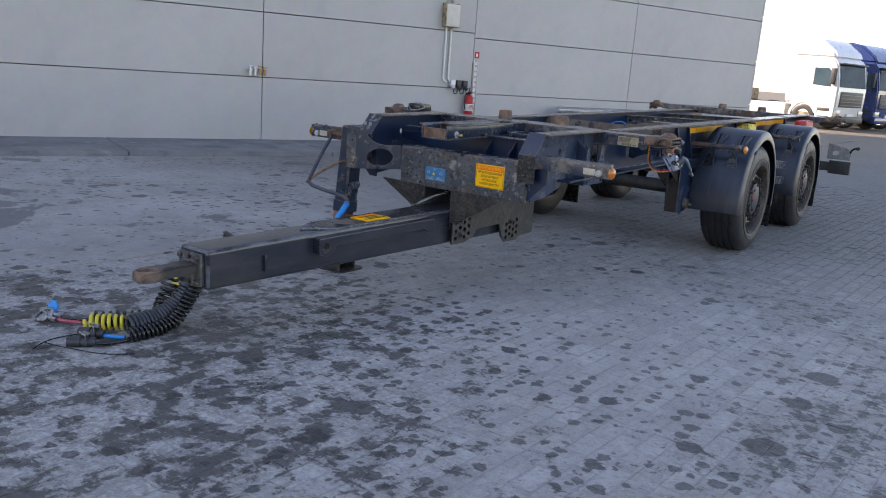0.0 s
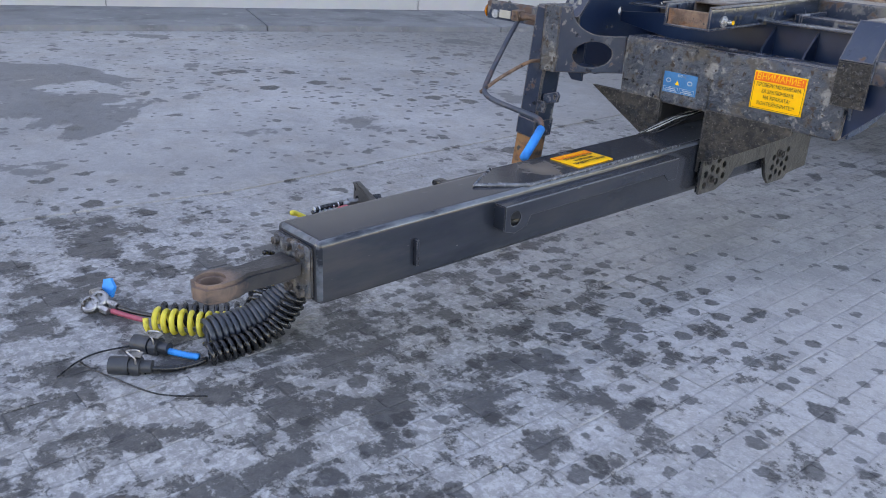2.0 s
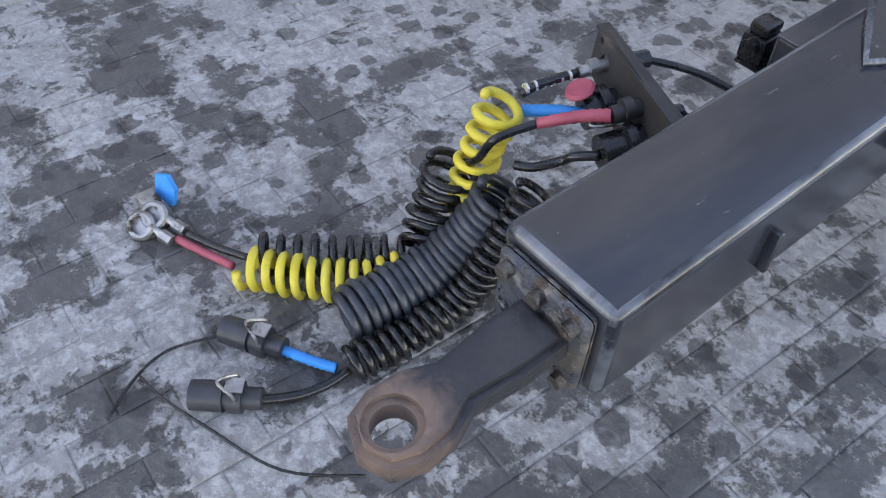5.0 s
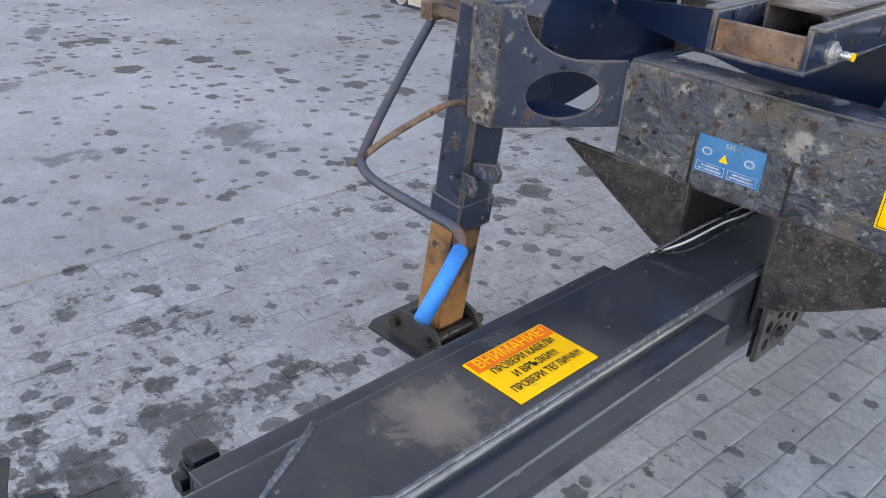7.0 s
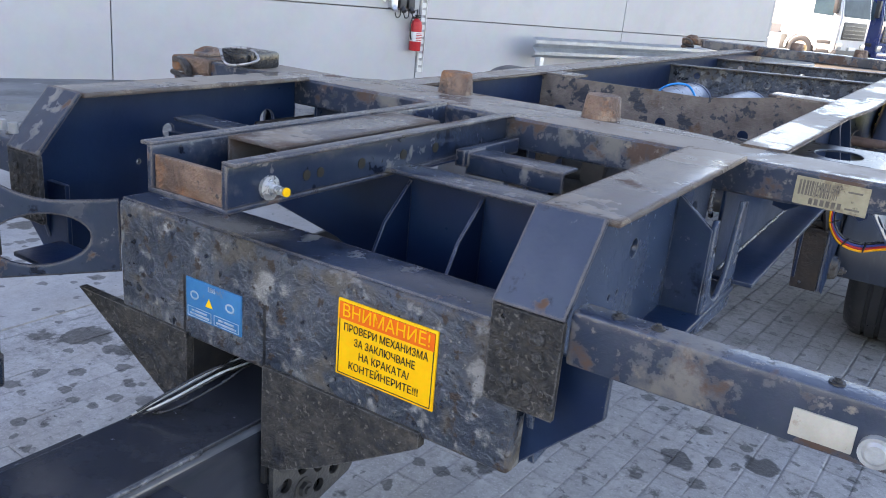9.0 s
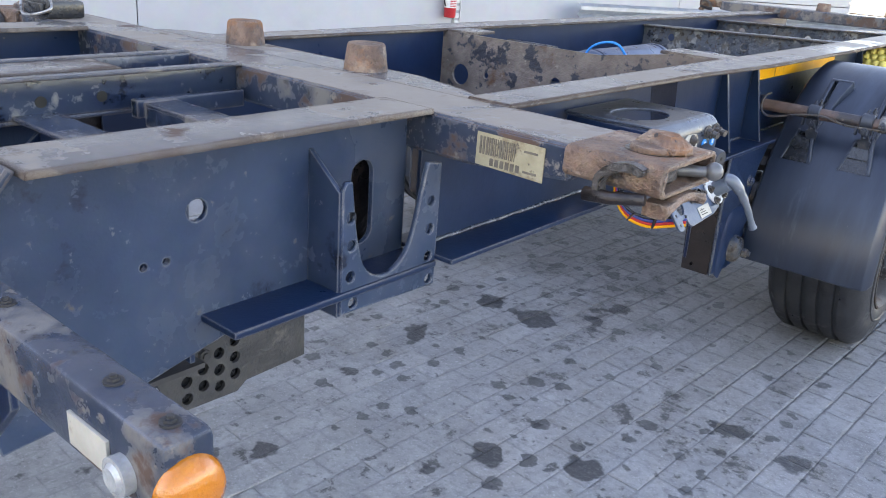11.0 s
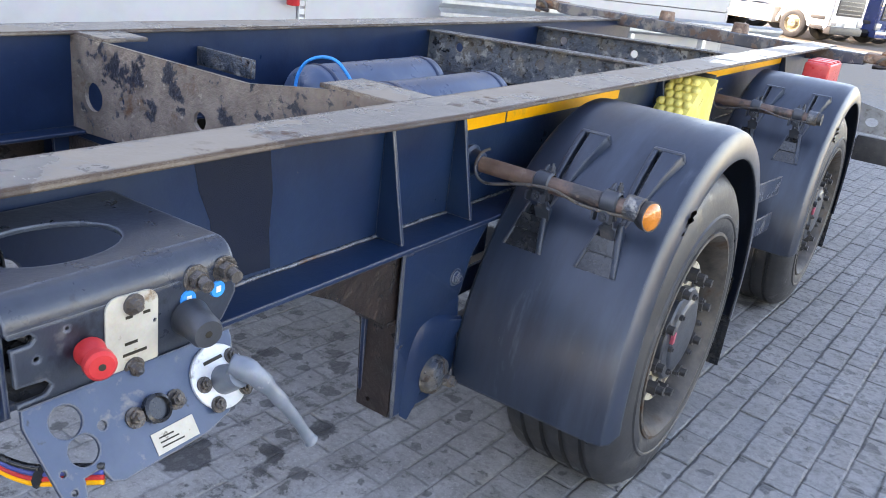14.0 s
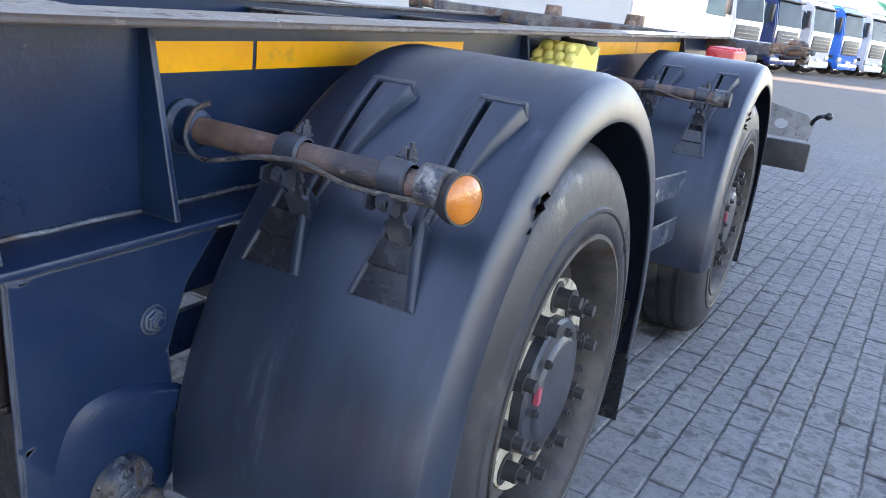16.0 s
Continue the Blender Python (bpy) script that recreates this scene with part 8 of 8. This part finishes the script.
# ---- parked trucks ----
def truck(origin, paint, top_paint, label, first=False):
    H = Vector((0.956, -0.293, 0)).normalized()
    S = Vector((-H.y, H.x, 0))
    m = Matrix((H, S, Vector((0, 0, 1)))).transposed().to_4x4()
    m.translation = Vector(origin)
    t = thing("truck", m, label, "truck", "row of parked trucks")

    def hull(profile, w, bev=0.05):
        bm = bmesh.new()
        plate(bm, profile, [], (0, w, 0), (1, 0, 0), (0, 0, 1), 2 * w)
        bmesh.ops.bevel(bm, geom=[e for e in bm.edges if e.calc_face_angle(0) > 0.5], offset=bev, segments=3, affect='EDGES')
        return bm

    cabm = hull([(-0.95, 1.05), (-0.62, 1.05), (-0.55, 0.62), (0.55, 0.62), (0.66, 0.45), (1.28, 0.45), (1.36, 0.6), (1.38, 1.75), (1.20, 2.75), (1.0, 3.0), (-0.95, 3.05)], 1.22, 0.06)
    part("cab", cabm, paint, t)
    part("roof_fairing", hull([(1.10, 2.95), (0.95, 3.25), (0.35, 3.70), (-0.2, 3.82), (-0.95, 3.82), (-0.95, 3.0)], 1.16, 0.10), top_paint, t, "raised roof fairing")
    bm = bmesh.new()
    vs = [bm.verts.new(c) for c in ((1.388, -1.10, 1.80), (1.388, 1.10, 1.80), (1.225, 1.04, 2.72), (1.225, -1.04, 2.72))]
    bm.faces.new(vs)
    bmesh.ops.solidify(bm, geom=bm.faces[:], thickness=-0.012)
    part("windscreen", bm, TR_GLASS, t, "dark windscreen")
    for sy in (1, -1):
        bm = plate(bmesh.new(), [(0.25, 1.85), (1.05, 1.80), (0.98, 2.45), (0.85, 2.55), (0.25, 2.55)], [], (0, sy * 1.226, 0), (1, 0, 0), (0, 0, 1), 0.006 if sy < 0 else -0.006)
        part("side_window", bm, TR_GLASS, t, "dark side window")
        bm = box(bmesh.new(), (1.05, sy * 1.30 - 0.10, 1.9), (1.22, sy * 1.30 + 0.10, 2.55), 0.04)
        box(bm, (1.0, min(sy * 1.15, sy * 1.3), 2.5), (1.1, max(sy * 1.15, sy * 1.3), 2.56), 0.01)
        part("mirror", bm, TR_BLACK, t, "black door mirror")
        bm = box(bmesh.new(), (1.30, sy * 0.98 - 0.2, 0.62), (1.40, sy * 0.98 + 0.2, 0.86), 0.04)
        part("headlight", bm, LENS, t, "clear headlight")
        for x, tw in ((0.0, 0.30), (-3.7, 0.58)):
            bm = bmesh.new()
            y0 = sy * 1.235
            lathe(bm, [(0.30, 0.0), (0.42, 0.015), (0.49, -0.01), (0.515, -0.05), (0.515, -tw + 0.05), (0.49, -tw), (0.3, -tw)], (x, y0, 0.515), (0, sy, 0), 32)
            w = part("wheel", bm, TYRE, t)
            bm = bmesh.new()
            lathe(bm, [(0.30, -0.005), (0.27, -0.02), (0.24, -0.07), (0.16, -0.03), (0.13, 0.02), (0.0, 0.03)], (x, y0, 0.515), (0, sy, 0), 28)
            part("rim", bm, CREAM if first else GALV, w, "pale wheel rim")
        bm = box(bmesh.new(), (-2.9, sy * 0.85 - 0.36, 0.42), (-0.85, sy * 0.85 + 0.36, 0.98), 0.06)
        part("side_tank", bm, GALV if not first else WHITE, t, "tank behind the cab step")
        for z in (0.62, 0.95):
            bm = box(bmesh.new(), (0.62, sy * 1.20 - 0.04, z - 0.16), (1.15, sy * 1.20 + 0.04, z - 0.03), 0.02)
            part("step", bm, TR_BLACK, t)
        bm = bmesh.new()
        n = 18
        ring = [[bm.verts.new((r * math.cos(radians(k * 180 / n)), y, 0.515 + r * math.sin(radians(k * 180 / n)))) for k in range(n + 1)] for r, y in ((0.56, sy * 1.255), (0.66, sy * 1.25), (0.66, sy * 1.2), (0.56, sy * 1.2))]
        for a in range(4):
            for k in range(n):
                bm.faces.new((ring[a][k], ring[a][k + 1], ring[(a + 1) % 4][k + 1], ring[(a + 1) % 4][k]))
        bmesh.ops.recalc_face_normals(bm, faces=bm.faces)
        part("wheel_arch", bm, TR_BLACK if not first else TR_WHITE, t)
    bm = box(bmesh.new(), (1.33, -0.95, 0.98), (1.405, 0.95, 1.62), 0.03)
    gr = part("grille", bm, TR_BLACK, t, "black slatted grille")
    for k in range(4):
        bm = box(bmesh.new(), (1.40, -0.86, 1.04 + 0.14 * k), (1.42, 0.86, 1.072 + 0.14 * k), 0.008)
        part("slat", bm, KNOB if paint is not TR_NAVY else TR_NAVY, gr)
    bm = box(bmesh.new(), (1.18, -1.2, 0.33), (1.44, 1.2, 0.60), 0.05)
    part("bumper", bm, TR_BLACK if first else paint, t)
    bm = box(bmesh.new(), (1.18, -1.08, 2.72), (1.38, 1.08, 2.79), 0.03)
    part("sun_visor", bm, TR_BLACK, t, "dark sun visor")
    bm = box(bmesh.new(), (-5.0, -0.42, 0.62), (0.9, 0.42, 0.92), 0.02)
    part("chassis", bm, TR_BLACK, t)
    bm = box(bmesh.new(), (1.37, -0.28, 0.60), (1.45, 0.28, 0.72), 0.005)
    part("number_plate", bm, WHITE, t, "pale number plate without writing")
    return t


LOTS = ((TR_WHITE, TR_WHITE, "white tractor truck parked in the sun"), (TR_NAVY, TR_NAVY, "dark navy tractor truck parked in a row"),
        (TR_WHITE, TR_WHITE, "white tractor truck parked in a row"), (TR_BLUE, TR_WHITE, "bright blue tractor truck with a white roof"),
        (TR_WHITE, TR_WHITE, "white tractor truck parked in a row"), (TR_GREEN, TR_GREEN, "dark green tractor truck parked in a row"),
        (TR_NAVY, TR_WHITE, "navy tractor truck with a white roof"), (TR_WHITE, TR_WHITE, "white tractor truck parked in a row"),
        (TR_WHITE, TR_WHITE, "white tractor truck parked in a row"))
for k, (pa, tpaint, lb) in enumerate(LOTS):
    truck((-4.57 + 1.02 * k, 34.4 + 3.35 * k, 0), pa, tpaint, lb, k == 0)
wk = thing("work_body", Matrix.Translation((-9.2, 36.2, 0)) @ pose(0, 0, 0, 0, 0, -17), "beige and green loading gear behind the white truck", "loading gear")
bm = box(bmesh.new(), (-1.2, -0.9, 0.95), (1.2, 0.9, 1.55), 0.05)
part("beige_bin", bm, CREAM, wk)
bm = box(bmesh.new(), (-2.2, -0.9, 0.6), (-1.3, 0.9, 2.9), 0.05)
part("green_column", bm, TR_GREEN, wk)
bm = box(bmesh.new(), (-2.4, -0.6, 0.0), (1.0, 0.6, 0.95), 0.05)
part("base", bm, TR_BLACK, wk)


# ---- far trees ----
def tree(at, h, seed):
    rnd = random.Random(seed)
    t = thing("tree", Matrix.Translation(at), "far tree with thin yellow-green foliage", "tree", "far trees")
    bm = bmesh.new()
    sweep(bm, [(0, 0, 0), (0.1, 0, h * 0.3), (0, 0.1, h * 0.6)], [0.22, 0.16, 0.06], 8)
    tips = []
    for k in range(9):
        a, z = rnd.uniform(0, 6.28), h * rnd.uniform(0.3, 0.55)
        e = Vector((math.cos(a) * h * 0.25, math.sin(a) * h * 0.25, z + h * rnd.uniform(0.15, 0.4)))
        sweep(bm, [(0, 0, z), e * 0.5 + Vector((0, 0, z * 0.6)), e], [0.07, 0.05, 0.02], 6)
        tips.append(e)
    part("trunk", bm, BARK, t)
    bm = bmesh.new()
    for k in range(900):
        c = rnd.choice(tips) + Vector([rnd.gauss(0, h * 0.085) for _ in range(3)])
        u = Vector([rnd.gauss(0, 1) for _ in range(3)]).normalized()
        v = u.orthogonal().normalized()
        s = rnd.uniform(0.10, 0.24)
        bm.faces.new([bm.verts.new(c + p) for p in (u * s, v * s * 0.6, -u * s, -v * s * 0.6)])
    part("crown", bm, LEAF, t)


for at, h, sd in (((-14, 84, 0), 5.2, 1), ((-7, 96, 0), 5.6, 2), ((6, 104, 0), 6, 4)):
    tree(at, h, sd)

# ---- asphalt strip and laid paving bricks ----
bm = plate(bmesh.new(), [(-60, -60), (-2.35, -60), (-2.0, -2.4), (-1.8, -1.2), (-1.75, 4), (-1.6, 20), (-1.6, 26), (-60, 26)], [], (0, 0, 0), (1, 0, 0), (0, 1, 0), 0.010)
tagged(part("road_strip", bm, ASPHALT, smooth=False), "smooth worn grey asphalt between hall and paving", "asphalt", kind="structure")

RU, RV = Vector((math.cos(BA), math.sin(BA), 0)), Vector((-math.sin(BA), math.cos(BA), 0))


def brick_mesh():
    me = bpy.data.meshes.new("brick")
    l, w = BL / 2 - 0.0004, BW / 2 - 0.0004
    i = 0.004
    v = [(x * l, y * w, -0.004) for x, y in ((-1, -1), (1, -1), (1, 1), (-1, 1))]
    v += [(x * l, y * w, BT - 0.0013) for x, y in ((-1, -1), (1, -1), (1, 1), (-1, 1))]
    v += [(x * (l - i), y * (w - i), BT) for x, y in ((-1, -1), (1, -1), (1, 1), (-1, 1))]
    f = [(8, 9, 10, 11)]
    for a in (0, 4):
        f += [(a + k, a + (k + 1) % 4, a + 4 + (k + 1) % 4, a + 4 + k) for k in range(4)]
    me.from_pydata(v, [], f)
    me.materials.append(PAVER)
    return me


pav = thing("pavement_bricks", Matrix.Translation((0, 0, -0.0088)), "grey concrete paving bricks laid in running bond", "pavement", kind="structure")
one = brick_mesh()
vv = np.array([v.co[:] for v in one.vertices])
ff = [tuple(p.vertices) for p in one.polygons]
verts, faces, singles = [], [], 0
brnd = random.Random(11)
for r in range(-62, 62):
    for c in range(-50, 70):
        p = RU * ((c + 0.5 * (r % 2)) * BL) + RV * (r * BW) + Vector((0.3, 0.5, 0))
        if not (-2.05 < p.x < 5.2 and -6.2 < p.y < 10.5):
            continue
        a = BA + brnd.gauss(0, 0.008)
        z = brnd.gauss(0.0, 0.0008 if p.y < 3.2 else 0.0014)
        tilt = (brnd.gauss(0, 0.004), brnd.gauss(0, 0.004))
        if 0.05 < p.x < 1.35 and 1.45 < p.y < 5.7 and singles < 300:
            o = new("brick", one)
            o.parent = pav
            o.matrix_local = Matrix.Translation((p.x, p.y, z)) @ Euler((tilt[0], tilt[1], a)).to_matrix().to_4x4()
            singles += 1
            continue
        R3 = np.array(Euler((tilt[0], tilt[1], a)).to_matrix())
        k = len(verts) * 12
        verts.append(vv @ R3.T + np.array((p.x, p.y, z)))
        faces += [tuple(i + k for i in f) for f in ff]
me = bpy.data.meshes.new("brick_field")
me.from_pydata(np.concatenate(verts).tolist(), [], faces)
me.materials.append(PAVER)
o = new("brick_field", me)
o.parent = pav
tagged(o, kind="stuff")
